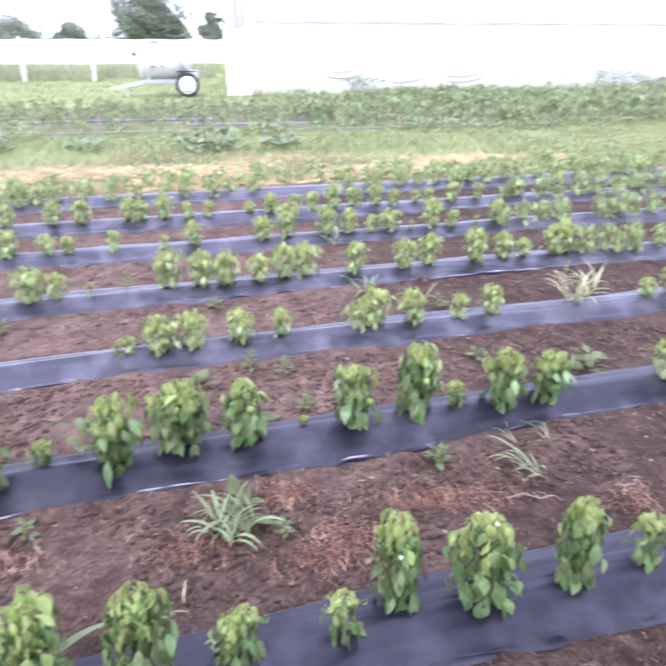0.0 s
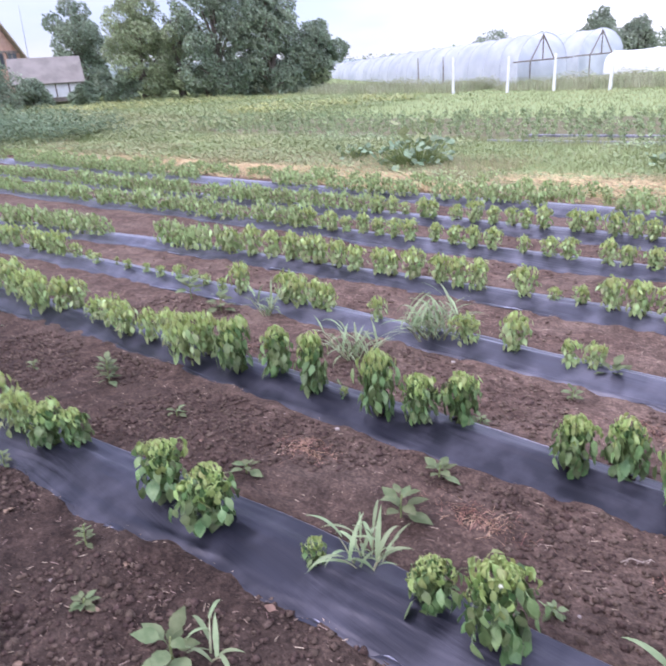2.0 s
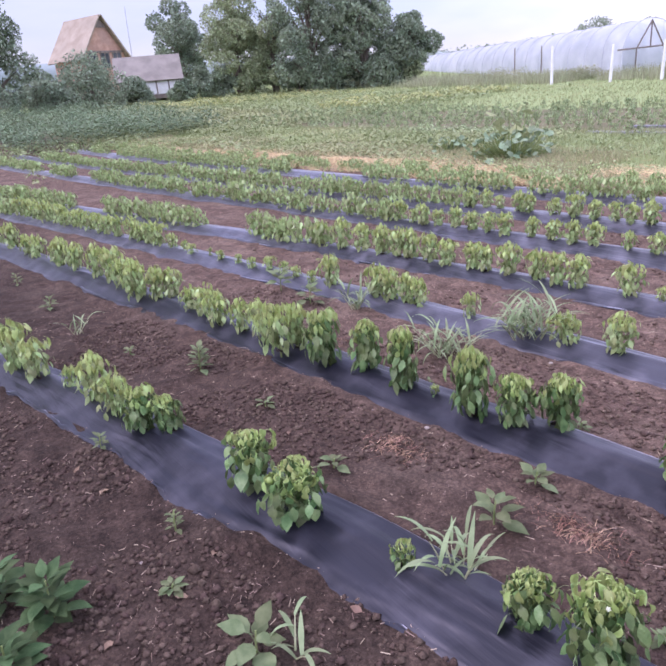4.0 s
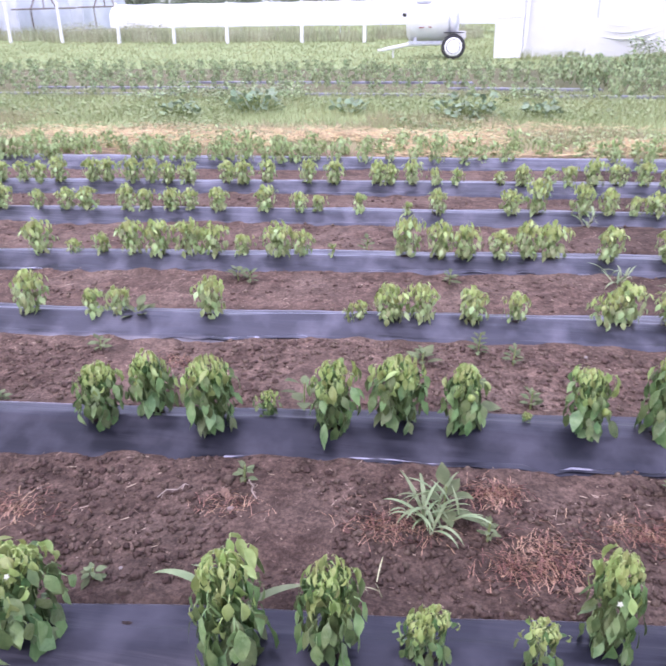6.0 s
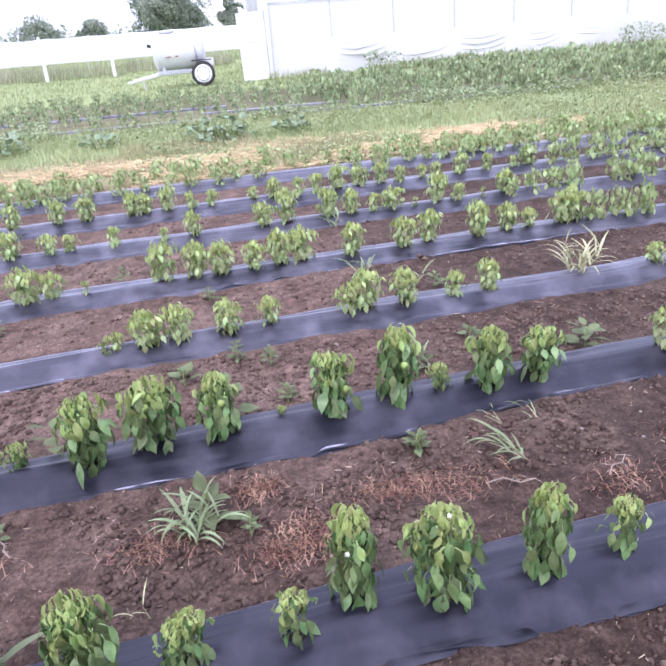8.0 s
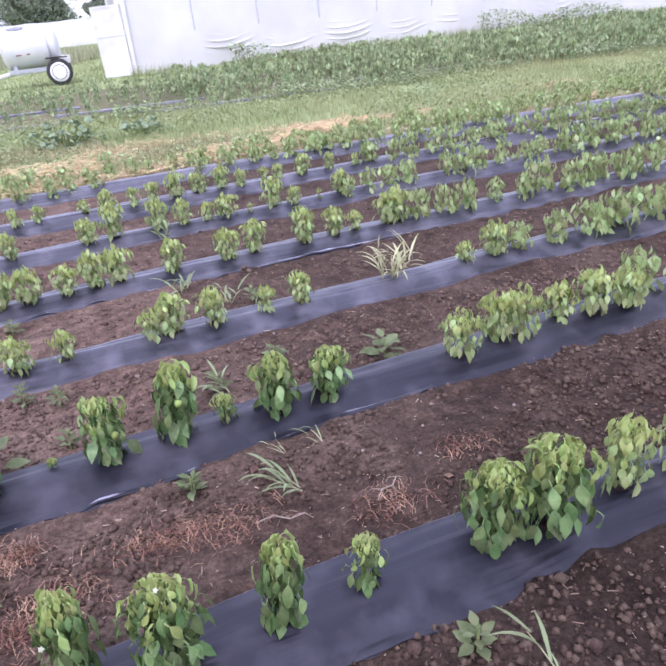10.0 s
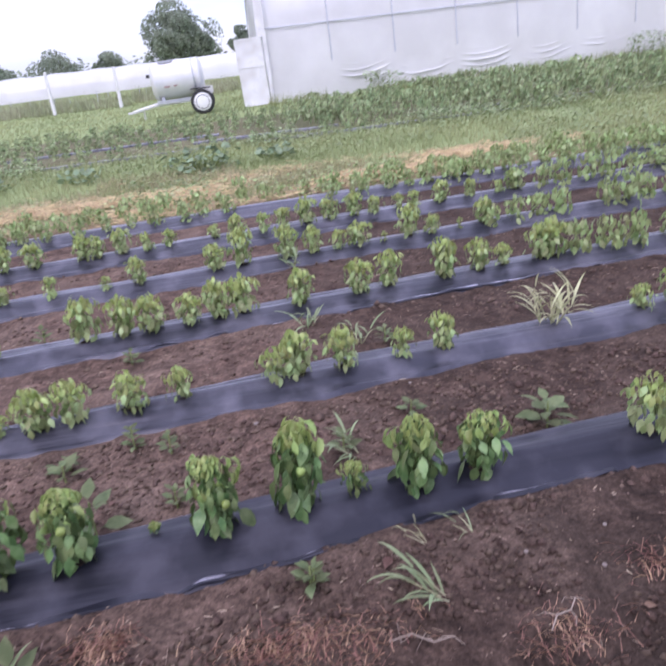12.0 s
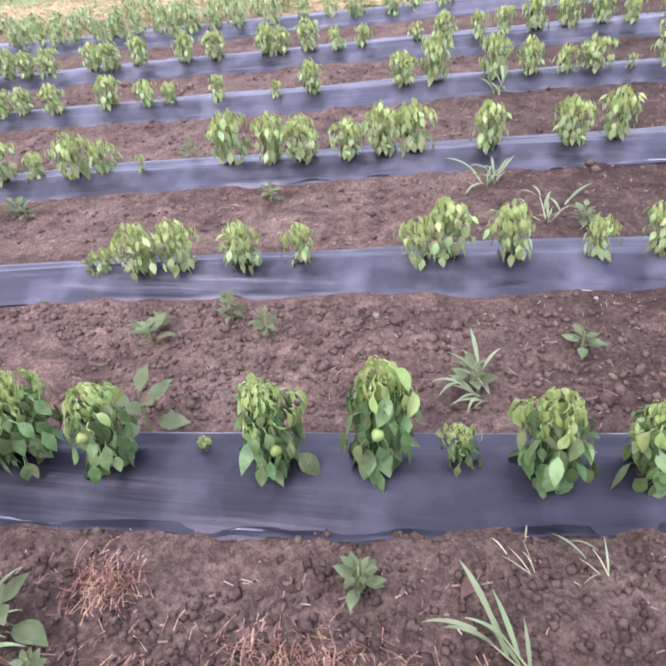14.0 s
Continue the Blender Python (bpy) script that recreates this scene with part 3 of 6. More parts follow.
def pepper_layout(rng, h, n, wide):
    """Poses of the leaves of one limp pepper plant of height h: (matrix, kind, size). The large lower leaves spread into a skirt, the middle ones hang down round a few shoots, and the young ones flop over their tips like a mop."""
    out = []
    shoots = [(0.0, 0.0, 1.0)]
    if wide > 0.05:
        turn = rng.uniform(0, 6.28)
        shoots += [(0.52 * wide * math.cos(turn + 2.1 * j), 0.52 * wide * math.sin(turn + 2.1 * j), rng.uniform(0.80, 0.99)) for j in range(3)]
    ls = (h / 0.30) ** 0.62
    for i in range(n):
        f = (i + 0.5) / n
        kind = "low" if f < 0.18 else "mid" if f < 0.60 else "top"
        sx, sy, hf = shoots[rng.randrange(len(shoots))]
        ang = i * 2.39996 + rng.uniform(-0.5, 0.5)
        if kind == "low":
            sx, sy = sx * 0.5, sy * 0.5
            z, r, pitch = h * rng.uniform(0.20, 0.46), wide * rng.uniform(0.1, 0.38), rng.uniform(-2, 34)
        elif kind == "mid":
            z, r, pitch = h * hf * rng.uniform(0.40, 0.90), wide * 0.50 * rng.uniform(0.35, 1.0), rng.uniform(-14, 28)
        else:
            u = math.sqrt(rng.random())
            z, r, pitch = h * (hf * (1.0 - 0.17 * u * u) - 0.02), wide * 0.50 * u, -16 + 36 * u + rng.uniform(-12, 12)
        if rng.random() < 0.05:
            pitch -= 35
        size = ls * rng.uniform(0.74, 1.12) * (1.25 if kind == "low" and rng.random() < 0.15 else 1.0)
        m = Matrix.Translation((sx + r * math.cos(ang), sy + r * math.sin(ang), z)) @ Euler((rng.uniform(-0.35, 0.35), radians(pitch), ang + rng.uniform(-0.6, 0.6))).to_matrix().to_4x4() @ Matrix.Scale(size, 4)
        out.append((m, kind, size))
    return out


def pepper_shoots(rng, h, wide):
    """Main stem and side shoots."""
    bms = [tube([(0, 0, -0.03), (rng.uniform(-.006, .006), rng.uniform(-.006, .006), h * 0.4), (rng.uniform(-.012, .012), rng.uniform(-.012, .012), h * 0.86)], [0.006, 0.005, 0.003], 5)]
    for i in range(6):
        a, z0 = i * 2.4 + rng.uniform(-.4, .4), h * rng.uniform(0.3, 0.7)
        r = wide * rng.uniform(0.35, 0.6)
        bms.append(tube([(0, 0, z0), (r * 0.6 * math.cos(a), r * 0.6 * math.sin(a), z0 + h * 0.16), (r * math.cos(a), r * math.sin(a), z0 + h * 0.22)], [0.0035, 0.003, 0.002], 4))
    return join_bm(bms)


PEPPER_GROUP = "pepper plants in the beds"


def pepper_near(seed, h, n, wide, label):
    """A pepper plant whose leaves are objects of their own."""
    rng = random.Random(seed)
    top = empty("pepper_plant", Matrix(), label, "pepper plant", PEPPER_GROUP)
    part("stem", pepper_shoots(rng, h, wide), M_STEM, top)
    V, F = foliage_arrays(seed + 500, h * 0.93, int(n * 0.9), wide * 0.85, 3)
    mesh_object("foliage", V, F, M_LEAF_INNER_SHADE, top, "dense inner leaves with shade put into their dark green", True)
    V, F, base = [], [], 0
    for i in range(30):                              # the dense young tip, flopping over
        a, u = i * 2.39996, math.sqrt((i + 0.5) / 30)
        r, ls = wide * 0.55 * u, (h / 0.30) ** 0.5
        v, f = leaf_geometry(ls * rng.uniform(0.030, 0.046), ls * rng.uniform(0.012, 0.018), rng.uniform(0.2, 0.8), rng.uniform(0.5, 1.1), 5, 0.15, 0.25, 1.2)
        m = Matrix.Translation((r * math.cos(a), r * math.sin(a), h * (0.985 - 0.12 * u * u) + rng.uniform(-0.010, 0.006))) @ Euler((rng.uniform(-0.5, 0.5), radians(-22 + 36 * u + rng.uniform(-15, 15)), a + rng.uniform(-0.7, 0.7))).to_matrix().to_4x4()
        V += [tuple(m @ Vector(p)) for p in v]
        F += [tuple(q + base for q in t) for t in f]
        base += len(v)
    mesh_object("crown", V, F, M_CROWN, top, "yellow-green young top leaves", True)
    for m, kind, size in pepper_layout(rng, h, n, wide):
        ob = new("leaf", rng.choice(LEAF_MESHES[kind]))
        ob.parent = top
        ob.matrix_basis = m
    return top


def foliage_arrays(seed, h, n, wide, stations=5, leaf=1.0, pick=None):
    """Leaves as one mesh: all of them, or only the young (pick True) or the old ones (pick False)."""
    rng = random.Random(seed)
    V, F, base = [], [], 0
    for m, kind, size in pepper_layout(rng, h, n, wide):
        if pick is not None and (kind == "top") != pick:
            continue
        ln, wd, arch = {"low": (0.072, 0.038, 0.95), "mid": (0.066, 0.034, 1.15), "top": (0.056, 0.026, 1.25)}[kind]
        v, f = leaf_geometry(leaf * ln, leaf * wd, rng.uniform(-0.3, 0.4), rng.uniform(0.1, 0.8), stations, 0.0, 0.35, arch)
        V += [tuple(m @ Vector(p)) for p in v]
        F += [tuple(q + base for q in t) for t in f]
        base += len(v)
    return V, F


def pepper_far(seed, h, n, wide, label):
    """A pepper plant farther off: stem and one mesh of leaves."""
    rng = random.Random(seed)
    top = empty("pepper_plant", Matrix(), label, "pepper plant", PEPPER_GROUP)
    part("stem", pepper_shoots(rng, h, wide), M_STEM, top)
    V, F = foliage_arrays(seed, h, n, wide, leaf=0.88, pick=False)
    mesh_object("foliage", V, F, M_FOLIAGE, top, "", True)
    V, F = foliage_arrays(seed, h * 1.01, n, wide, leaf=0.95, pick=True)
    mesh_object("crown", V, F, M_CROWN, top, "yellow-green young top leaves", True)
    return top


L_BIG = "limp pepper plant with drooping light green leaves in black film"
L_SMALL = "small pepper plant with few yellowish leaves in black film"
NEAR = {"big": [pepper_near(100 + i, 0.30, (108, 116, 102, 120, 110, 96)[i], (0.086, 0.096, 0.080, 0.104, 0.092, 0.074)[i], L_BIG) for i in range(6)],
        "small": [pepper_near(140 + i, 0.17, 30 + 6 * i, (0.056, 0.064, 0.049)[i], L_SMALL) for i in range(3)],
        "tiny": [pepper_near(160, 0.075, 12, 0.035, "tiny pepper seedling with pale leaves in black film")]}
FAR = {"big": [pepper_far(200 + i, 0.30, 150 + 8 * (i % 3), 0.086 + 0.006 * i, L_BIG) for i in range(5)],
       "small": [pepper_far(240 + i, 0.17, 84 + 8 * i, 0.058 + 0.007 * i, L_SMALL) for i in range(3)],
       "tiny": [pepper_far(260, 0.075, 14, 0.04, "tiny pepper seedling with pale leaves in black film")]}
BASE_H = {"big": 0.30, "small": 0.17, "tiny": 0.075}


def plant_pepper(bank, x, y, z, h, rng, broad=1.0):
    kind = "tiny" if h < 0.11 else "small" if h < 0.20 else "big"
    ob = rng.choice(bank[kind])
    s = h / BASE_H[kind]
    wide = s ** 0.6 * rng.uniform(0.92, 1.10) * broad
    m = Matrix.Translation((x, y, z)) @ Euler((rng.uniform(-.08, .08), rng.uniform(-.08, .08), rng.uniform(0, 6.28))).to_matrix().to_4x4() @ Matrix.Diagonal((wide, wide, s, 1))
    return copy_thing(ob, m)


# x along the bed and height of each plant
NEAR_A = [(-4.78, 0.01, 0.47), (-4.48, -0.01, 0.30), (-4.18, 0.03, 0.17), (-3.84, 0.01, 0.33), (-3.61, -0.02, 0.27), (-3.32, -0.03, 0.26), (-3.20, 0.05, 0.22), (-2.45, -0.03, 0.29), (-2.15, -0.06, 0.28), (-1.65, -0.02, 0.12), (-1.21, 0.03, 0.22), (-0.96, 0.03, 0.32), (-0.41, -0.02, 0.37), (-0.18, -0.00, 0.34), (0.03, -0.00, 0.16), (0.07, -0.01, 0.19), (0.34, -0.02, 0.17), (0.51, 0.05, 0.33), (0.76, -0.01, 0.32), (1.06, 0.00, 0.30), (1.31, 0.00, 0.20), (1.73, 0.00, 0.31), (1.92, -0.04, 0.36), (2.24, 0.01, 0.30), (2.47, -0.02, 0.27), (2.74, 0.02, 0.32), (3.02, 0.0, 0.28), (3.31, -0.02, 0.30), (3.58, 0.02, 0.24), (3.88, 0.0, 0.31)]      # also how far it stands off the line
NEAR_B_WEST = [(-9.19, 0.04, 0.34), (-8.34, 0.01, 0.28), (-7.88, 0.04, 0.24), (-7.25, 0.00, 0.30), (-6.76, 0.01, 0.35), (-6.43, 0.03, 0.36), (-5.70, -0.11, 0.35), (-5.54, -0.02, 0.30), (-5.47, 0.08, 0.26), (-4.99, 0.00, 0.21), (-4.50, -0.07, 0.26), (-4.24, -0.05, 0.25), (-3.96, -0.05, 0.30), (-3.69, -0.13, 0.44), (-3.65, -0.02, 0.31), (-3.32, -0.07, 0.34), (-3.06, -0.00, 0.31), (-2.72, -0.04, 0.35), (-2.52, -0.01, 0.07), (-2.24, -0.06, 0.35)]
NEAR_B_EAST = [(-2.04, 0.01, 0.26), (-1.88, 0.11, 0.27), (-1.26, -0.00, 0.26), (-1.06, 0.06, 0.28), (-0.79, -0.02, 0.31), (-0.60, 0.08, 0.11), (-0.32, -0.01, 0.31), (-0.08, 0.04, 0.30), (0.18, 0.01, 0.28), (0.43, 0.06, 0.05), (0.66, -0.00, 0.28), (0.92, 0.01, 0.33), (1.12, 0.02, 0.13), (1.34, -0.03, 0.27), (1.57, -0.02, 0.23), (2.24, -0.04, 0.24), (2.47, -0.00, 0.26), (2.58, -0.03, 0.27), (2.85, 0.01, 0.21), (3.04, -0.04, 0.26), (3.23, -0.06, 0.23)]
BED_A = [(x, h) for x, d, h in NEAR_A]
BED_B = [(x, h) for x, d, h in NEAR_B_WEST + NEAR_B_EAST]
OFF_LINE = {(k, x): d for k, rows in ((0, NEAR_A), (1, NEAR_B_WEST + NEAR_B_EAST)) for x, d, h in rows}
BED_C = [(-11.93, 0.34), (-11.36, 0.32), (-10.83, 0.34), (-9.74, 0.28), (-9.15, 0.27), (-8.61, 0.29), (-8.25, 0.30), (-7.31, 0.18), (-6.55, 0.10), (-6.01, 0.11), (-4.64, 0.28), (-4.10, 0.28), (-3.96, 0.26), (-3.79, 0.24), (-3.68, 0.22), (-3.20, 0.19), (-2.48, 0.21), (-2.17, 0.26), (-1.79, 0.17), (-1.66, 0.17), (-1.15, 0.24), (-0.39, 0.09), (-0.34, 0.11), (-0.16, 0.22), (-0.01, 0.22), (0.25, 0.21), (0.48, 0.18), (0.94, 0.18), (1.04, 0.24), (1.27, 0.22), (1.56, 0.17), (1.78, 0.20), (2.89, 0.15), (3.11, 0.24)]
BED_D = [(-5.64, 0.33), (-5.35, 0.29), (-5.08, 0.31), (-4.86, 0.31), (-4.74, 0.30), (-4.51, 0.29), (-4.30, 0.25), (-4.04, 0.25), (-3.90, 0.24), (-3.42, 0.26), (-3.23, 0.27), (-3.05, 0.27), (-2.67, 0.25), (-2.44, 0.11), (-2.23, 0.17), (-2.02, 0.25), (-1.82, 0.26), (-1.63, 0.26), (-1.45, 0.24), (-1.25, 0.15), (-1.00, 0.26), (-0.85, 0.19), (-0.64, 0.10), (-0.14, 0.29), (0.08, 0.26), (0.25, 0.25), (0.48, 0.20), (0.66, 0.26), (0.82, 0.26), (1.18, 0.24), (1.56, 0.23), (1.76, 0.25), (2.14, 0.28), (2.39, 0.22), (2.55, 0.16), (2.84, 0.27), (2.92, 0.28)]
BED_E = [(-5.95, 0.18), (-5.56, 0.20), (-4.36, 0.22), (-3.69, 0.23), (-3.35, 0.19), (-3.09, 0.20), (-2.55, 0.24), (-2.40, 0.19), (-2.18, 0.20), (-2.02, 0.20), (-1.76, 0.21), (-1.37, 0.23), (-1.08, 0.18), (-0.92, 0.15), (-0.58, 0.18), (-0.18, 0.11), (0.06, 0.22), (0.65, 0.21), (0.85, 0.30), (1.20, 0.27), (1.42, 0.23), (1.63, 0.17), (1.79, 0.21), (1.99, 0.09), (2.40, 0.17), (2.64, 0.10)]
BED_F = [(-5.57, 0.19), (-5.27, 0.26), (-5.15, 0.24), (-4.81, 0.21), (-4.31, 0.22), (-4.08, 0.22), (-3.71, 0.26), (-3.37, 0.25), (-3.21, 0.25), (-2.96, 0.27), (-2.76, 0.26), (-1.99, 0.22), (-1.20, 0.24), (-0.94, 0.24), (-0.52, 0.24), (-0.40, 0.21), (-0.18, 0.24), (0.03, 0.17), (0.23, 0.17), (0.64, 0.15), (1.08, 0.19), (1.27, 0.19), (1.71, 0.23), (1.94, 0.23), (2.15, 0.17), (2.38, 0.15), (2.54, 0.17), (2.80, 0.22), (3.13, 0.18), (3.40, 0.13)]
BROAD = {(0, -2.45): 1.25, (0, -2.15): 1.40, (0, -0.96): 1.10, (0, -0.18): 0.88, (0, 0.51): 0.92, (0, 0.76): 1.12, (1, 0.66): 0.88, (1, 0.92): 0.95}      # spreading and slender plants
prng = random.Random(5)
GROWN = {}
for k, bed in enumerate((BED_A, BED_B, BED_C, BED_D, BED_E, BED_F)):
    for x, h in bed:
        y = float(bed_y(k, x)) + 0.035 + OFF_LINE.get((k, x), prng.uniform(-0.02, 0.02))
        z = float(land(x, y)) + 0.056
        GROWN[k, x] = plant_pepper(NEAR if k < 2 and -3.4 < x < 2.1 else FAR, x, y, z, min(h * (0.97 if k == 0 else 1.05), 0.37), prng, BROAD.get((k, x), 1.0))
for k, bed, x0, x1, h0 in ((1, BED_B, -8.6, -3.3, 0.28), (2, BED_C, -12.0, -7.6, 0.27), (2, BED_C, -7.4, -4.8, 0.12), (3, BED_D, -6.0, -2.9, 0.25), (4, BED_E, -6.2, -2.2, 0.24), (5, BED_F, -6.0, -1.4, 0.24), (4, BED_E, 1.0, 2.9, 0.24), (5, BED_F, 0.4, 3.6, 0.23)):     # the closed western stretch of the middle beds
    x = x0
    while x < x1:
        if all(abs(x - q[0]) > (0.17 if k > 1 else 0.2) for q in bed):
            y = float(bed_y(k, x)) + 0.035 + prng.uniform(-0.03, 0.03)
            plant_pepper(FAR, x, y, float(land(x, y)) + 0.05, h0 * prng.uniform(0.95, 1.28), prng)
            bed.append((x, h0))
        x += 0.11


def flower_mesh():
    """A small white flower: five pointed petals round a yellow-green eye."""
    bm = bmesh.new()
    eye = bm.verts.new((0, 0, 0.002))
    for j in range(5):
        a = 2 * math.pi * j / 5
        p = [bm.verts.new((r * math.cos(a + d), r * math.sin(a + d), z)) for r, d, z in ((0.005, -0.6, 0.0), (0.009, -0.40, 0.001), (0.0115, 0.0, -0.003), (0.009, 0.40, 0.001), (0.005, 0.6, 0.0))]
        bm.faces.new([eye] + p)
    me = bpy.data.meshes.new("flower")
    bm.to_mesh(me)
    bm.free()
    me.materials.append(M_PETAL)
    return me


def fruit_mesh():
    """A young blunt pepper hanging from its cap, point down."""
    bm = bmesh.new()
    rings = []
    for z, r in ((0.006, 0.003), (0.0, 0.010), (-0.006, 0.019), (-0.018, 0.023), (-0.032, 0.020), (-0.044, 0.013), (-0.052, 0.004)):
        rings.append([bm.verts.new((r * (1 + 0.09 * math.cos(3 * a)) * math.cos(a), r * (1 + 0.09 * math.cos(3 * a)) * math.sin(a), z)) for a in [2 * math.pi * j / 14 for j in range(14)]])
    for r0, r1 in zip(rings, rings[1:]):
        for j in range(14):
            bm.faces.new((r0[j], r1[j], r1[(j + 1) % 14], r0[(j + 1) % 14]))
    bm.faces.new(rings[0])
    bm.faces.new(rings[-1][::-1])
    bmesh.ops.recalc_face_normals(bm, faces=bm.faces)
    for f in bm.faces:
        f.smooth = True
    me = bpy.data.meshes.new("fruit")
    bm.to_mesh(me)
    bm.free()
    me.materials.append(M_FRUIT)
    return me


M_PETAL = surface("white_petal", (0.50, 0.52, 0.38), (0.64, 0.65, 0.52), 60, 0.6, translucent=0.2)
M_FRUIT = surface("young_pepper_skin", (0.17, 0.25, 0.06), (0.25, 0.32, 0.09), 25, 0.45, spec=0.4, rand="object", spread=0.15)
FLOWER, FRUIT = flower_mesh(), fruit_mesh()


def hang(key, name, mesh, label, dx, out, up, tilt):
    """Hang a flower or a fruit on a plant: dx along the bed, out before the stem, up as a share of its height."""
    ob = GROWN[key]
    base = ob.matrix_basis.translation
    h = 0.30 * ob.matrix_basis.to_scale().z
    c = new(name, mesh)
    c.parent = ob
    c.matrix_basis = ob.matrix_basis.inverted() @ Matrix.Translation((base.x + dx, base.y - out, base.z + up * h)) @ Euler((radians(tilt), 0.1, 4 * dx)).to_matrix().to_4x4() @ Matrix.Scale(0.66, 4)
    c["label"] = label


hang((0, -0.96), "flower", FLOWER, "small white pepper flower", 0.02, 0.06, 0.88, 55)
hang((0, 0.76), "flower", FLOWER, "small white pepper flower", 0.0, 0.03, 0.99, 35)
hang((0, 0.51), "flower", FLOWER, "small white pepper flower", -0.02, 0.085, 0.80, 55)
for key, dx, out, up in (((1, 0.18), 0.02, 0.085, 0.70), ((1, -0.08), 0.0, 0.085, 0.74), ((1, 0.66), 0.03, 0.075, 0.55), ((1, 0.92), 0.02, 0.085, 0.62), ((0, -2.15), -0.02, 0.095, 0.78)):
    hang(key, "fruit", FRUIT, "small pale green unripe pepper", dx, out, up, 12)
for bank in (NEAR, FAR):
    for kind in bank:
        for ob in bank[kind]:
            for c in list(ob.children_recursive):      # the patterns themselves stand nowhere
                bpy.data.objects.remove(c)
            bpy.data.objects.remove(ob)


def crop_mesh(name, spots, seed, material, label, n_leaf=20, stations=3, leaf=1.2):
    """Far rows of plants, joined: too many to count."""
    protos = []
    for i in range(4):
        V, F = foliage_arrays(seed + i, 0.30, n_leaf + 3 * i, 0.10, stations, leaf)
        tri = []
        for f in F:
            tri += [f] if len(f) == 3 else [(f[0], f[1], f[2]), (f[0], f[2], f[3])]
        protos.append((np.array(V), np.array(tri)))
    rs = np.random.RandomState(seed)
    VV, FF, base = [], [], 0
    for x, y, z, h in spots:
        v, f = protos[rs.randint(4)]
        a, s = rs.uniform(0, 6.28), h / 0.30
        w = s * rs.uniform(0.95, 1.3)
        c, q = math.cos(a), math.sin(a)
        VV.append(np.stack([x + w * (v[:, 0] * c - v[:, 1] * q), y + w * (v[:, 0] * q + v[:, 1] * c), z + s * v[:, 2]], axis=1))
        FF.append(f + base)
        base += len(v)
    ob = fast_mesh(name, np.concatenate(VV), np.concatenate(FF), material)
    return tagged(ob, label, "crop", kind="stuff")


rs = np.random.RandomState(8)
spots = []
for k in range(7):                                  # the beds' far ends, and the last bed before the straw
    x_to = (-5.2, -9.6, -12.2, -5.9, -6.2, -5.9, 14)[k]
    x = -26.0 if k else -8.0
    while x < x_to:
        if rs.rand() < (0.97 if k < 6 else 0.92) and float(vnoise(np.array(x * 0.8), np.array(k * 3.7), 15)) < 0.76:
            y = float(bed_y(k, x)) + rs.uniform(0.0, 0.07)
            spots.append((x, y, float(land(x, y)) + 0.03, rs.uniform(0.24, 0.36) * (0.85 if k == 6 else 1)))
        x += rs.uniform(0.13, 0.22) if x < -1.5 else rs.uniform(0.16, 0.34)
    x = (4.15, 3.4, 3.3, 3.1, 2.9, 3.6, 99)[k]
    while x < 14:
        if rs.rand() < 0.9:
            y = float(bed_y(k, x)) + rs.uniform(0.0, 0.07)
            spots.append((x, y, float(land(x, y)) + 0.03, rs.uniform(0.23, 0.33)))
        x += rs.uniform(0.15, 0.3)
x = -26.0
while x < 14:                                       # a straggling row along the straw
    for back in (0.0, 0.35):
        if rs.rand() > (0.9 if not back else 0.5):
            continue
        y = back + 8.22 + 0.035 * x * (x > -8) + 0.02 * min(x + 8, 0) - 0.28 * (x < -8) + rs.uniform(-0.1, 0.1)
        spots.append((x, y, float(land(x, y)), rs.uniform(0.17, 0.28)))
    x += rs.uniform(0.14, 0.28)
crop_mesh("pepper_rows", spots, 300, M_FOLIAGE, "rows of limp light green pepper plants in black film", 62, 3)

spots2 = []
for k in range(6):                                  # the second field in front of the greenhouses
    x = -27.0
    while x < 24:
        y0 = 13.9 + 1.07 * k - 0.075 * (x + 0.5) * (x > -0.5) * 0.9 - 0.01 * x * (x < -0.5)
        if rs.rand() < (0.66 if k == 0 else 0.97 if k < 4 or x > 0 else 0.8):
            y = y0 + rs.uniform(-0.07, 0.07)
            spots2.append((x, y, float(land(x, y)) + 0.03, rs.uniform(0.25, 0.37) * (1.65 if x > 6 else 1.35 if x > 2.5 else 0.92) * (0.85 if k == 0 else 1)))
        x += rs.uniform(0.20, 0.42)
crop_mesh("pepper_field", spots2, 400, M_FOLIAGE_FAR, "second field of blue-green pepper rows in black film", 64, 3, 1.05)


def far_film(k, x0, x1):
    xs = np.arange(x0, x1, 0.25)
    y0 = 13.9 + 1.07 * k - 0.0675 * (xs + 0.5) * (xs > -0.5) - 0.01 * xs * (xs < -0.5)
    V = np.concatenate([np.stack([xs, y0 + o, land(xs, y0 + o) + z], axis=1) for o, z in ((-0.20, -0.03), (-0.14, 0.02), (0.0, 0.04), (0.14, 0.02), (0.20, -0.03))])
    n = len(xs)
    ii = np.arange(5 * n).reshape(5, n)
    F = np.stack([ii[:-1, :-1].ravel(), ii[:-1, 1:].ravel(), ii[1:, 1:].ravel(), ii[1:, :-1].ravel()], axis=1)
    tagged(fast_mesh("mulch_film", V, F, M_FILM_DUST_SHEEN, True), "short bared stretch of black plastic mulch film under the second field", "mulch film", "film strips of the second field")


for k, x0, x1 in ((0, -9.5, -5.0), (0, -2.6, 0.6), (0, 1.6, 7.5), (1, -9.0, -4.4), (1, 0.2, 3.4), (1, 6.0, 11.0), (2, -6.0, 1.0)):
    far_film(k, x0, x1)


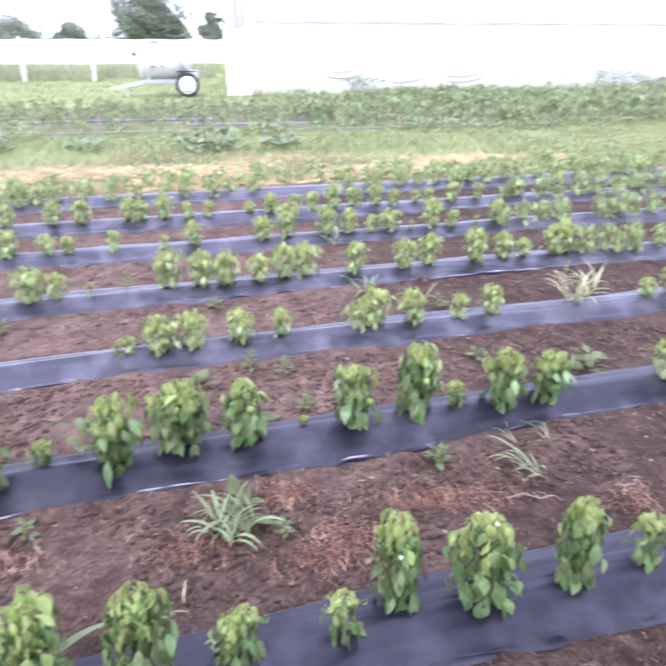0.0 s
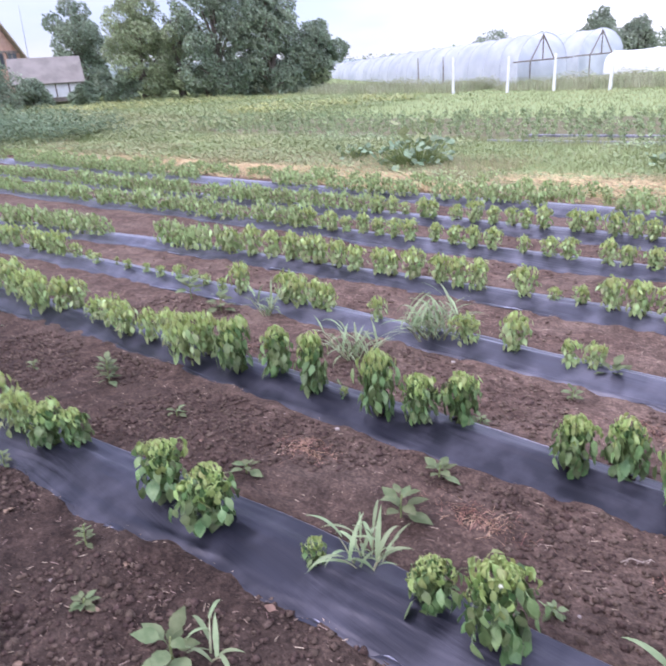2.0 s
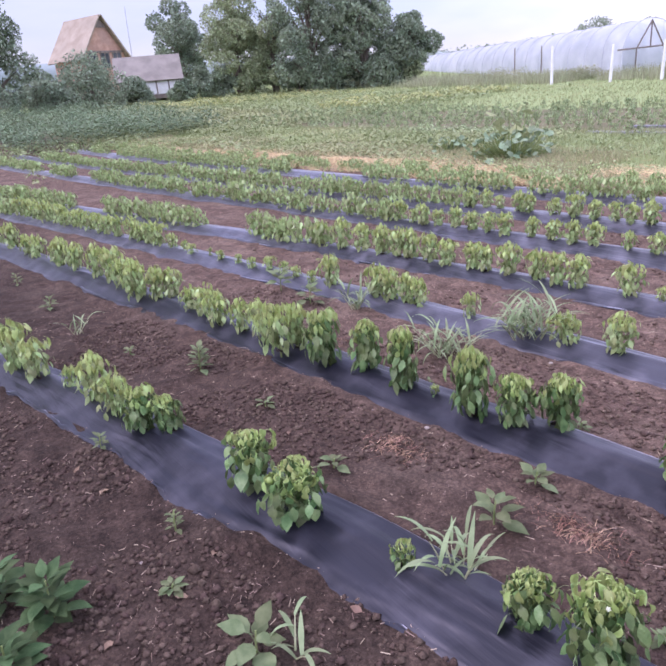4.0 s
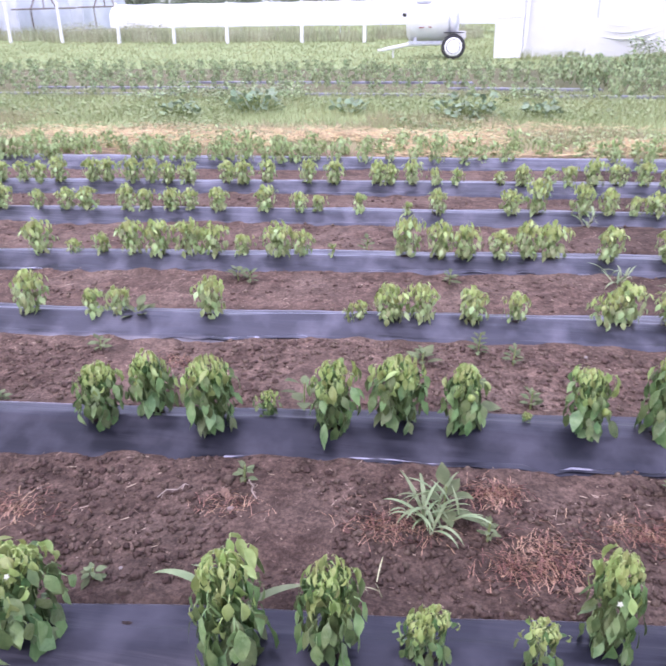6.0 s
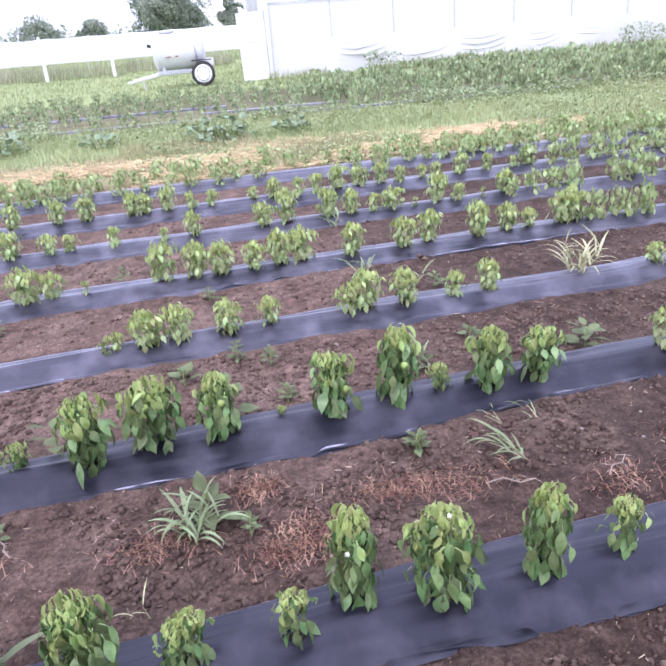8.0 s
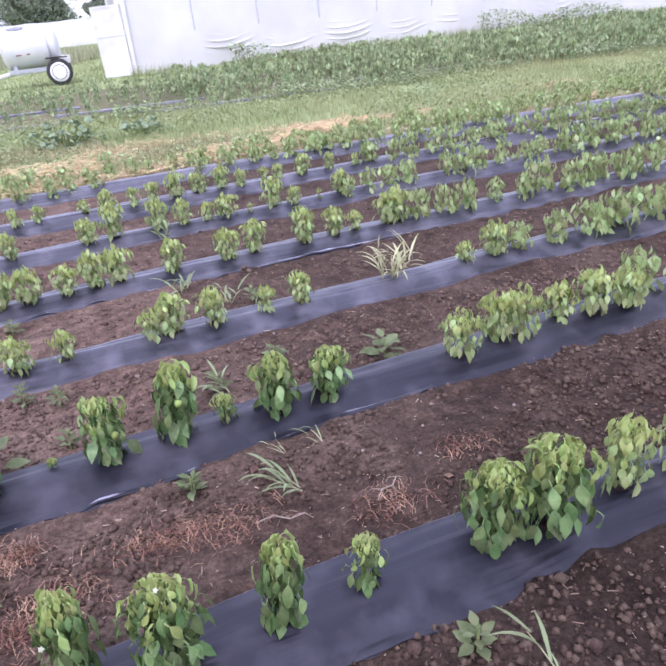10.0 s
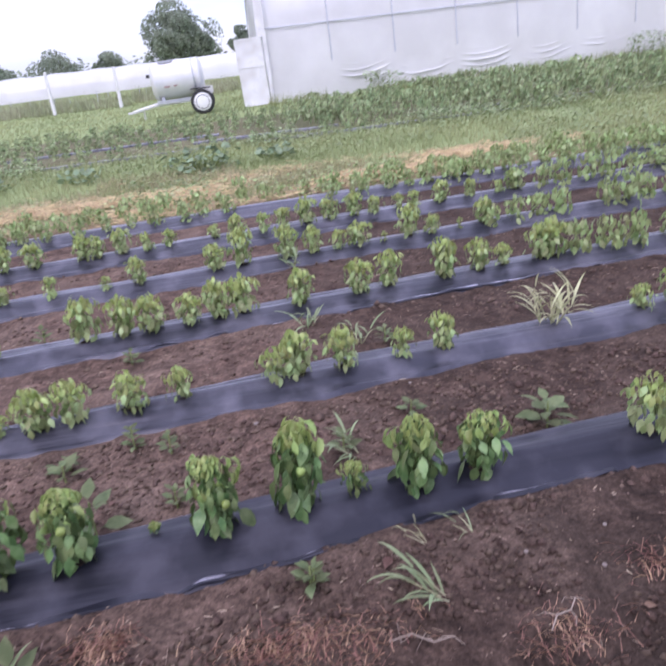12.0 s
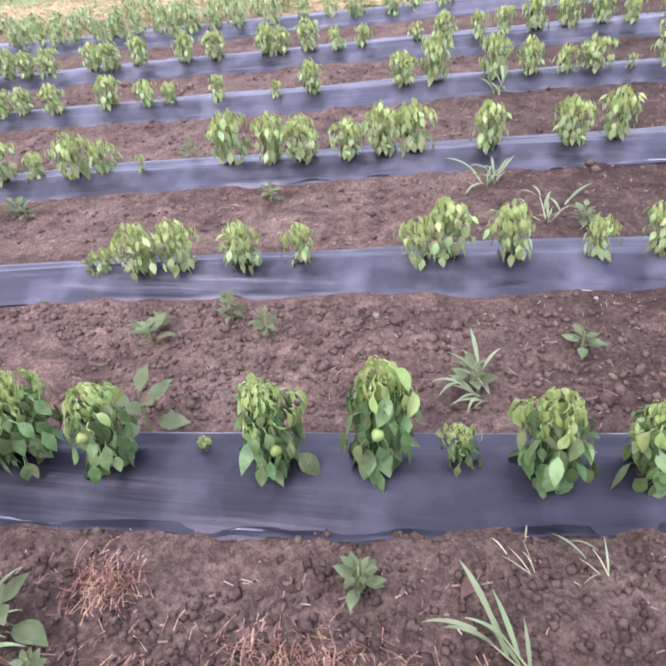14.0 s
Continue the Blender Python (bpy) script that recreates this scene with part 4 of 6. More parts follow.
# ---------------------------------------------------------------- grass and loose cover
def blades(name, xs, ys, heights, widths, material, seed, label, category, lean=0.5, dz=0.0, segs=1):
    """Many single blades as tapering triangles or bent strips, in one mesh."""
    r = np.random.RandomState(seed)
    n = len(xs)
    zs = land(xs, ys) + dz
    a, b = r.uniform(0, 6.28, n), r.uniform(0, 6.28, n)
    ln = heights * lean * r.uniform(0.2, 1.0, n)
    dx, dy = np.cos(a) * widths * 0.5, np.sin(a) * widths * 0.5
    lx, ly = np.cos(b) * ln, np.sin(b) * ln
    if segs == 1:
        V = np.stack([np.stack([xs - dx, ys - dy, zs], 1), np.stack([xs + dx, ys + dy, zs], 1), np.stack([xs + lx, ys + ly, zs + heights], 1)], 1).reshape(-1, 3)
        F = np.arange(3 * n).reshape(n, 3)
    else:
        V = np.stack([np.stack([xs - dx, ys - dy, zs], 1), np.stack([xs + dx, ys + dy, zs], 1),
                      np.stack([xs + dx * .8 + lx * .35, ys + dy * .8 + ly * .35, zs + heights * .65], 1), np.stack([xs - dx * .8 + lx * .35, ys - dy * .8 + ly * .35, zs + heights * .65], 1),
                      np.stack([xs + lx, ys + ly, zs + heights * 0.95], 1)], 1).reshape(-1, 3)
        o = np.arange(n)[:, None] * 5
        F = np.concatenate([o + np.array([[0, 1, 2]]), o + np.array([[0, 2, 3]]), o + np.array([[3, 2, 4]])])
    return tagged(fast_mesh(name, V, F, material), label, category, kind="stuff")


def scatter(seed, n, x0, x1, y0, y1, clump=0.0, scale=1.0):
    r = np.random.RandomState(seed)
    x, y = r.uniform(x0, x1, n), r.uniform(y0, y1, n)
    if clump:
        keep = vnoise(x * scale, y * scale, seed) > clump
        x, y = x[keep], y[keep]
    return x, y, r


def leaves_patch(name, seed, n, x0, x1, y0, y1, hmax, size, material, label, category, clump=0.4, scale=0.7):
    """Low broad-leaved growth: many small oval leaves at all heights up to a rolling top."""
    x, y, r = scatter(seed, n, x0, x1, y0, y1, clump, scale)
    n = len(x)
    top = hmax * (0.35 + 0.65 * vnoise(x * 1.3, y * 1.3, seed + 1))
    z = land(x, y) + top * r.uniform(0.05, 1.0, n) ** 0.6
    a, p, s = r.uniform(0, 6.28, n), r.uniform(-0.9, 0.5, n), size * r.uniform(0.6, 1.3, n)
    ux, uy, uz = np.cos(a) * np.cos(p), np.sin(a) * np.cos(p), np.sin(p)
    vx, vy = -np.sin(a), np.cos(a)
    w = 0.32
    P = lambda f, g: np.stack([x + s * (f * ux + g * vx), y + s * (f * uy + g * vy), z + s * f * uz], 1)
    V = np.stack([P(0, 0), P(0.45, -w), P(1, 0), P(0.45, w)], 1).reshape(-1, 3)
    F = np.arange(4 * n).reshape(n, 4)
    return tagged(fast_mesh(name, V, F, material), label, category, kind="stuff")


x, y, r = scatter(21, 90000, -34, 16, 9.0, 14.2, 0.12, 0.6)
blades("grass", x, y, r.uniform(0.05, 0.17, len(x)) * np.clip((y - 8.7) / 1.2, 0.35, 1), r.uniform(0.008, 0.018, len(x)), M_MEADOW, 22, "weedy green grass strip between the two fields", "grass")
x, y, r = scatter(20, 9000, -30, 12, 8.0, 9.4, 0.3, 1.2)
blades("grass", x, y, r.uniform(0.05, 0.13, len(x)), r.uniform(0.007, 0.014, len(x)), M_MEADOW, 19, "thin green grass growing through the straw", "grass")
x, y, r = scatter(29, 46000, -26, 3, 9.0, 11.2, 0.42, 0.55)
blades("dry_grass", x, y, r.uniform(0.05, 0.15, len(x)), r.uniform(0.007, 0.016, len(x)), M_DRY_GRASS, 30, "tan dry grass behind the straw", "grass", 0.8)
x, y, r = scatter(23, 70000, -60, 40, 19.6, 36.0)
blades("grass", x, y, r.uniform(0.04, 0.12, len(x)), r.uniform(0.025, 0.05, len(x)), M_MEADOW, 24, "green mown grass in front of the greenhouses", "grass")
x, y, r = scatter(25, 26000, -55, 2, 33.4, 39.5, 0.25, 0.5)
blades("tall_grass", x, y, r.uniform(0.25, 0.75, len(x)), r.uniform(0.02, 0.05, len(x)), M_TALL, 26, "tall unmown grass behind the fence posts", "grass", 0.4)
x, y, r = scatter(27, 5000, 2.4, 30, 22.2, 23.1, 0.3, 0.6)
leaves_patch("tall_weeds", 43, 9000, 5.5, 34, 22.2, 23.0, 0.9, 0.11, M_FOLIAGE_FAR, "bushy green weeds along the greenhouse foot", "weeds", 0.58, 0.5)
blades("tall_grass", x, y, r.uniform(0.12, 0.4, len(x)), r.uniform(0.015, 0.03, len(x)), M_MEADOW, 28, "tall weeds along the greenhouse foot", "grass", 0.4)
x, y, r = scatter(29, 60000, -80, 60, 12, 70)
keep = (x < -26) | (y > 36)
blades("grass", x[keep], y[keep], r.uniform(0.1, 0.35, int(keep.sum())), r.uniform(0.03, 0.07, int(keep.sum())), M_MEADOW, 30, "rough green grass around the fields", "grass")
leaves_patch("meadow_weeds", 31, 36000, -30, 14, 9.3, 14.0, 0.24, 0.065, M_MEADOW_WEED, "low broad-leaved weeds in the grass strip", "weeds", 0.45, 0.8)
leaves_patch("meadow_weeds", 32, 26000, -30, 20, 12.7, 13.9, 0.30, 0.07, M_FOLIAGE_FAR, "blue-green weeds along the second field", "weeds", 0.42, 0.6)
leaves_patch("meadow_weeds", 34, 18000, -26, 14, 7.95, 9.6, 0.18, 0.055, M_FOLIAGE, "low pale green weeds growing through the straw", "weeds", 0.45, 0.9)
leaves_patch("meadow_weeds", 33, 26000, -44, -9, 9.0, 13.0, 0.25, 0.09, M_MEADOW, "low green weeds beside the straw", "weeds", 0.35, 0.5)
leaves_patch("yellow_crop", 35, 22000, -52, -24, 18.5, 29.5, 0.45, 0.16, M_YELLOW, "strip of yellow-green low crop before the trees", "crop", 0.52, 0.22)
leaves_patch("meadow_weeds", 36, 22000, -52, -20, 18.0, 30.0, 0.40, 0.15, M_MEADOW_WEED, "grey-green weeds among the yellow-green crop", "weeds", 0.40, 0.25)
leaves_patch("low_crop", 37, 26000, -52, -22, 11.0, 19.0, 0.35, 0.14, M_MEADOW, "green low crop in the western field", "crop", 0.2, 0.3)
leaves_patch("tall_weeds", 39, 60000, -46, -25.0, 5.0, 13.0, 1.35, 0.10, M_DARKWEED, "tall dark blue-green weeds at the field's end", "weeds", 0.25, 0.25)
leaves_patch("tall_weeds", 45, 14000, -37, -15, 35.5, 38.5, 0.95, 0.12, M_TALL, "tall brownish-green weeds before the film tunnels", "weeds", 0.5, 0.35)
leaves_patch("tall_weeds", 41, 9000, -36, -16, 3.5, 9.0, 0.5, 0.12, M_MEADOW_WEED, "green weeds at the ends of the beds", "weeds", 0.4, 0.4)


def strands(name, seed, cx, cy, sx, sy, n, length, material, label, category, thick=0.003, lift=0.02, z0=0.0):
    """Loose straw or roots: thin flat strands lying criss-cross."""
    r = np.random.RandomState(seed)
    x, y = cx + sx * r.normal(0, 0.5, n), cy + sy * r.normal(0, 0.5, n)
    L, a = length * r.uniform(0.4, 1.0, n), r.uniform(0, 6.28, n)
    ca, sa = np.cos(a) * L * 0.5, np.sin(a) * L * 0.5
    px, py = -np.sin(a) * thick, np.cos(a) * thick
    z = land(x, y) + soil_height(x, y) + z0 + r.uniform(0.0, lift, n)
    t = r.normal(0, 0.12, n) * L
    V = np.stack([np.stack([x - ca - px, y - sa - py, z - t * .3], 1), np.stack([x - ca + px, y - sa + py, z - t * .3], 1),
                  np.stack([x + px * 3 * t / L, y + py * 3, z + lift * 0.5], 1), np.stack([x + px, y + py, z + lift * 0.5 + thick], 1),
                  np.stack([x + ca - px, y + sa - py, z + t * .3], 1), np.stack([x + ca + px, y + sa + py, z + t * .3], 1)], 1).reshape(-1, 3)
    o = np.arange(n)[:, None] * 6
    F = np.concatenate([o + np.array([[0, 1, 3, 2]]), o + np.array([[2, 3, 5, 4]])])
    return fast_mesh(name, V, F, material)


def straw_band():
    r = np.random.RandomState(51)
    obs = []
    n = 90000
    x = r.uniform(-24, 9, n)
    mid = 8.85 + 0.05 * x * (x > -6) - 0.3 * (x <= -6) + 0.02 * (x + 6) * (x <= -6)
    y = mid + r.normal(-0.05, 0.50, n)
    keep = vnoise(x * 0.75, y * 1.5, 52) + 0.35 * vnoise(x * 2.3, y * 2.6, 53) + r.uniform(-0.3, 0.18, n) > 0.60 + 0.09 * np.clip(x - 1.5, 0, 9) + 0.022 * np.clip(-x - 6, 0, 12)
    keep &= y > bed_y(6, x) + 0.36
    x, y = x[keep], y[keep]
    n = len(x)
    L, a = r.uniform(0.06, 0.24, n), r.normal(0.05, 0.8, n)
    ca, sa, th = np.cos(a) * L / 2, np.sin(a) * L / 2, 0.003
    z = land(x, y) + 0.02 + r.uniform(0, 0.07, n)
    t = r.normal(0, 0.1, n) * L
    V = np.stack([np.stack([x - ca, y - sa - th, z - t], 1), np.stack([x + ca, y + sa - th, z + t], 1), np.stack([x + ca, y + sa + th, z + t + 0.004], 1), np.stack([x - ca, y - sa + th, z - t + 0.004], 1)], 1).reshape(-1, 3)
    return tagged(fast_mesh("straw", V, np.arange(4 * n).reshape(n, 4), M_STRAW), "band of loose pale orange straw along the field", "straw", kind="stuff")


straw_band()


def clods(seed, n, x0, x1, y0, y1, material):
    """Soil crumbs between the beds: squashed lumps, joined."""
    r = np.random.RandomState(seed)
    x, y = r.uniform(x0, x1, n), r.uniform(y0, y1, n)
    ok = np.ones(n, bool)
    for k in range(len(BEDS)):
        d = y - bed_y(k, x)
        ok &= ~((d > -0.12 - 0.09 * np.clip((-x - 0.3) / 3, 0, 1)) & (d < 0.19))
    ok &= vnoise(x * 2.2, y * 2.2, seed) > 0.28
    x, y = x[ok], y[ok]
    n = len(x)
    s = 0.0018 + 0.017 * r.rand(n) ** 2.7 + 0.018 * r.rand(n) * (r.rand(n) > 0.975)
    base = np.array([(1, 0, 0), (0.2, 1, 0.1), (-0.9, 0.3, 0), (-0.1, -1, 0), (0.15, 0.1, 0.85), (0.0, 0.0, -0.7)])
    f = np.array([(0, 1, 4), (1, 2, 4), (2, 3, 4), (3, 0, 4), (1, 0, 5), (2, 1, 5), (3, 2, 5), (0, 3, 5)])
    a = r.uniform(0, 6.28, n)
    jit = r.uniform(0.7, 1.3, (n, 6, 3))
    B = base[None] * jit * s[:, None, None]
    c, q = np.cos(a)[:, None], np.sin(a)[:, None]
    z = land(x, y) + soil_height(x, y)
    V = np.stack([x[:, None] + B[:, :, 0] * c - B[:, :, 1] * q, y[:, None] + B[:, :, 0] * q + B[:, :, 1] * c, z[:, None] + B[:, :, 2] + 0.2 * s[:, None]], 2).reshape(-1, 3)
    F = (np.arange(n)[:, None, None] * 6 + f[None]).reshape(-1, 3)
    return tagged(fast_mesh("soil_clods", V, F, material), "brown soil crumbs between the beds", "soil", kind="stuff")


clods(61, 72000, -5.5, 3.8, -0.4, 2.35, M_CLOD)
clods(63, 18000, -5.5, 3.8, 2.35, 3.3, M_CLOD_LIT)
clods(62, 14000, -8.0, 6.0, 3.3, 6.4, M_CLOD_LIT)


# ---------------------------------------------------------------- large greenhouse
GH_X0, GH_X1, GH_Y, GH_W = 2.55, 46.0, 23.3, 8.0
GH_Z = float(land(5, GH_Y))


def gh_profile(u):
    """Cross-section of the large greenhouse: u 0..1 from the front foot over the ridge to the back foot; gives (y, z)."""
    if u < 0.22:
        return 0.0 + 0.10 * (u / 0.22) ** 2, 2.4 * u / 0.22
    if u > 0.78:
        return GH_W - 0.10 * ((1 - u) / 0.22) ** 2, 2.4 * (1 - u) / 0.22
    a = math.pi * (u - 0.22) / 0.56
    return GH_W / 2 - (GH_W / 2 - 0.10) * math.cos(a), 2.4 + 1.85 * max(0.0, math.sin(a)) ** 0.9


greenhouse = empty("greenhouse", Matrix.Translation((GH_X0, GH_Y, GH_Z)), "large greenhouse of milky plastic film on steel arches", "greenhouse")


def greenhouse_cover():
    us = np.concatenate([np.linspace(0, 0.13, 96), np.linspace(0.15, 1, 34)])
    xs = np.arange(0, GH_X1 - GH_X0 + 0.01, 0.06)
    V = np.zeros((len(us), len(xs), 3))
    bay = 2.1
    ph = (xs % bay) / bay
    num = np.floor(xs / bay)
    for i, u in enumerate(us):
        y, z = gh_profile(u)
        sag = 0.05 * np.sin(np.pi * ph) * (1 if u > 0.2 else 0.4)
        fold = np.zeros(len(xs))
        if u < 0.13:                                # the loose skirt hangs in swags between the arches
            kind, loose = hash01(num, num * 0 + 2, 7), 0.35 + 0.65 * hash01(num, num * 0 + 5, 3)
            swag = z - 0.42 * (ph - 0.40) ** 2 * bay + 0.06 * vnoise(xs * 2.1, xs * 0 + z * 1.2, 4)
            fan = 0.72 * z + 0.55 * ph * bay
            wave = lambda line: np.maximum(0.0, np.sin(line + 2.5 * vnoise(xs * 1.1, xs * 0 + z * 1.3, 15))) ** 4
            low, high = math.exp(-((z - 0.52) / 0.26) ** 2), math.exp(-((z - 0.62) / 0.34) ** 2)
            near_arch = np.exp(-((ph - 0.24) / 0.20) ** 2)
            mid = np.clip(np.sin(np.pi * ph) * 1.6 - 0.35, 0, 1)
            broken = np.clip((vnoise(xs * 2.3 + 3, xs * 0 + z * 3.1, 12) - 0.26) * 4, 0, 1)
            fold = 0.105 * loose * broken * np.where(kind > 0.45, low * mid * wave(swag * 34), high * near_arch * wave(fan * 30))
            fold = fold * np.clip((xs - 1.9) / 1.0, 0, 1)
        V[i, :, 0], V[i, :, 1], V[i, :, 2] = xs, y + sag - fold - 0.02, z
    ii = np.arange(len(us) * len(xs)).reshape(len(us), len(xs))
    F = np.stack([ii[:-1, :-1].ravel(), ii[:-1, 1:].ravel(), ii[1:, 1:].ravel(), ii[1:, :-1].ravel()], axis=1)
    ob = fast_mesh("cover", V.reshape(-1, 3), F, M_POLY, True)
    ob.parent = greenhouse
    ob["label"] = "milky plastic film, wrinkled along the foot"


greenhouse_cover()


def end_wall(parent, prof, name="end_wall", x=0.0):
    """A film wall that closes an arch, as a fan."""
    pts = [prof(u) for u in np.linspace(0, 1, 31)]
    cy = sum(p[0] for p in pts) / len(pts)
    verts = [(x, cy, 0.0)] + [(x, p[0], p[1]) for p in pts]
    faces = [(0, i + 1, i + 2) for i in range(len(pts) - 1)]
    return mesh_object(name, verts, faces, M_POLY, parent)


end_wall(greenhouse, gh_profile, x=0.05)
end_wall(greenhouse, gh_profile, x=GH_X1 - GH_X0 - 0.05)
rib0 = None
for i in range(21):
    if rib0 is None:
        pts = [(0.0, gh_profile(u)[0] - 0.045 if u < 0.5 else gh_profile(u)[0] + 0.03, gh_profile(u)[1] + (0.03 if 0.2 < u < 0.8 else 0)) for u in np.linspace(0.10, 1, 34)]
        rib0 = part("arch", tube(pts, 0.022, 6), M_RIB, greenhouse, "grey steel arch")
    else:
        r = new("arch", rib0.data)
        r.parent = greenhouse
        r.location = (2.1 * i, 0, 0)
part("purlin", tube([(0, 0.04, 2.22), (GH_X1 - GH_X0, 0.04, 2.22)], 0.02, 6), M_RIB, greenhouse)
part("mast", join_bm([tube([(-0.12, -0.05, -0.1), (-0.14, -0.05, 2.2), (-0.10, 0.0, 4.0)], [0.07, 0.065, 0.05], 7), box(0.20, 0.12, 1.9, Matrix.Translation((-0.02, -0.04, 2.95))), tube([(-0.16, -0.02, 3.95), (-0.19, -0.02, 4.12)], 0.03, 5), tube([(0.0, -0.02, 3.85), (0.02, -0.02, 4.10)], 0.03, 5)]), M_WHITE, greenhouse, "white painted corner post")
part("corner_strip", box(0.11, 0.06, 2.3, Matrix.Translation((0.03, -0.08, 1.1))), M_WHITE, greenhouse)

door = empty("greenhouse_door", pose(1.66, 23.18, float(land(2, 23.2)) - 0.01, 0, -1.5, -4), "white sheet-clad greenhouse door leaf, stained at the foot", "door")
part("panel", box(0.84, 0.03, 1.92, Matrix.Translation((0.42, 0, 1.02)), 0.006), M_WHITE, door)
for xx in (0.03, 0.81):
    part("stile", box(0.06, 0.05, 2.0, Matrix.Translation((xx, -0.006, 1.0)), 0.006), M_WHITE, door)
for zz in (0.04, 1.18, 1.97):
    part("rail", box(0.72, 0.046, 0.07, Matrix.Translation((0.42, -0.008, zz)), 0.006), M_WHITE, door)


# ---------------------------------------------------------------- smaller tunnels
def tunnel(name, foot, direction, length, width, height, label, bay=2.0, wall=0.9, open_end=True):
    """A film tunnel: foot is the middle of its near end, direction its run."""
    ang = math.atan2(direction[1], direction[0])
    top = empty(name, Matrix.Translation((foot[0], foot[1], foot[2])) @ Matrix.Rotation(ang, 4, "Z"), label, "greenhouse", "film tunnels behind the fence posts")

    def prof(u):
        if u < 0.2:
            return -width / 2, wall * u / 0.2
        if u > 0.8:
            return width / 2, wall * (1 - u) / 0.2
        a = math.pi * (u - 0.2) / 0.6
        return -width / 2 * math.cos(a), wall + (height - wall) * max(0.0, math.sin(a)) ** 0.85

    us, xs = np.linspace(0, 1, 29), np.arange(0, length + 0.01, 0.25)
    V = np.zeros((len(us), len(xs), 3))
    for i, u in enumerate(us):
        y, z = prof(u)
        sag = 0.05 * np.sin(np.pi * ((xs % bay) / bay))
        V[i, :, 0], V[i, :, 1], V[i, :, 2] = xs, y * (1 - 0.02 * sag), z - sag * (0.5 if 0.2 < u < 0.8 else 0.0)
    ii = np.arange(len(us) * len(xs)).reshape(len(us), len(xs))
    F = np.stack([ii[:-1, :-1].ravel(), ii[:-1, 1:].ravel(), ii[1:, 1:].ravel(), ii[1:, :-1].ravel()], axis=1)
    ob = fast_mesh("cover", V.reshape(-1, 3), F, M_TUNNEL, True)
    ob.parent = top
    end_wall(top, prof, x=length)
    first = None
    for i in range(int(length / bay) + 1):
        if first is None:
            first = part("arch", tube([(0, prof(u)[0] * 1.012, prof(u)[1] * 1.01) for u in np.linspace(0, 1, 25)], 0.022, 5), M_RIB, top)
        else:
            q = new("arch", first.data)
            q.parent = top
            q.location = (bay * i, 0, 0)
    if open_end:
        for a, b in (((-0.05, -width / 2 - 0.35, wall + 0.55), (-0.05, width / 2 + 0.35, wall + 0.45)), ((0, 0, wall + 0.45), (0, 0, height - 0.05)), ((0, -width / 4, wall + .45), (0, 0, height - .1)), ((0, width / 4, wall + .45), (0, 0, height - .1)),
                     ((0, -width / 4, 0), (0, -width / 4, wall + .45)), ((0, width / 4, 0), (0, width / 4, wall + .45))):
            part("end_brace", tube([a, b], 0.045, 5), M_WOOD, top, "dark weathered brace")
    else:
        end_wall(top, prof, x=0.02)
    return top


tunnel("film_tunnel", (-22.6, 39.4, 0.80), (-0.905, 0.426), 50, 3.5, 2.9, "long rounded tunnel of milky film with an open end")
tunnel("film_tunnel", (-21.4, 44.6, 0.95), (-0.905, 0.426), 50, 3.5, 2.9, "second rounded film tunnel with an open braced end")

# the low tunnel with rolled-up sides
low = empty("low_film_tunnel", Matrix.Translation((-19.5, 41.0, 0.62)), "long low tunnel of white film with rolled-up sides", "greenhouse", "film tunnels behind the fence posts")


def low_cover():
    xs = np.arange(0, 23.01, 0.25)
    us = np.linspace(0, 1, 17)
    V = np.zeros((len(us), len(xs), 3))
    for i, u in enumerate(us):
        a = math.pi * u
        y, z = 2.0 - 2.0 * math.cos(a), 0.50 + 1.32 * max(0.0, math.sin(a)) ** 0.55
        sag = 0.05 * np.abs(np.sin(np.pi * xs / 2.3))
        V[i, :, 0], V[i, :, 1], V[i, :, 2] = xs, y, z - sag * (1 if 0.1 < u < 0.9 else -0.9 * (vnoise(xs * 0.7, xs * 0, 5) - 0.3))
    ii = np.arange(len(us) * len(xs)).reshape(len(us), len(xs))
    F = np.stack([ii[:-1, :-1].ravel(), ii[:-1, 1:].ravel(), ii[1:, 1:].ravel(), ii[1:, :-1].ravel()], axis=1)
    ob = fast_mesh("cover", V.reshape(-1, 3), F, M_POLY, True)
    ob.parent = low


low_cover()
leg0 = None
for i in range(11):
    for yy in (0.02, 3.98):
        if leg0 is None:
            leg0 = part("leg", tube([(0, 0, -0.1), (0, 0, 0.62)], 0.03, 6), M_STEEL, low)
            leg0.location = (0, yy, 0)
        else:
            q = new("leg", leg0.data)
            q.parent = low
            q.location = (2.3 * i, yy, 0)

# whitewashed fence posts
post_xs = (-24.54, -20.99, -18.26, -15.34, -12.55, -9.96, -6.37, -3.47)
post0 = None
for i, px in enumerate(post_xs):
    pz = float(land(px, 33.0)) - 0.15
    h = (1.95, 1.8, 1.8, 1.75, 1.7, 1.75, 1.8, 1.7)[i]
    m = Matrix.Translation((px, 33.0, pz)) @ Euler((0, radians((-1, 1.5, 0.5, 3, 1, 4, 1, 2)[i]), 0.2 * i)).to_matrix().to_4x4() @ Matrix.Diagonal((1, 1, h / 1.8, 1))
    if post0 is None:
        bm = tube([(0, 0, -0.1), (0, 0, 0.9), (0, 0, 1.93), (0, 0, 1.97)], [0.085, 0.075, 0.065, 0.04], 8)
        me = bpy.data.meshes.new("fence_post")
        bm.to_mesh(me)
        bm.free()
        me.materials.append(M_WHITE)
        post0 = tagged(new("fence_post", me), "whitewashed round fence post standing in tall grass", "post", "row of fence posts")
        post0.matrix_basis = m
    else:
        q = new("fence_post", post0.data)
        q.matrix_basis = m
        tagged(q, post0["label"], "post", "row of fence posts")
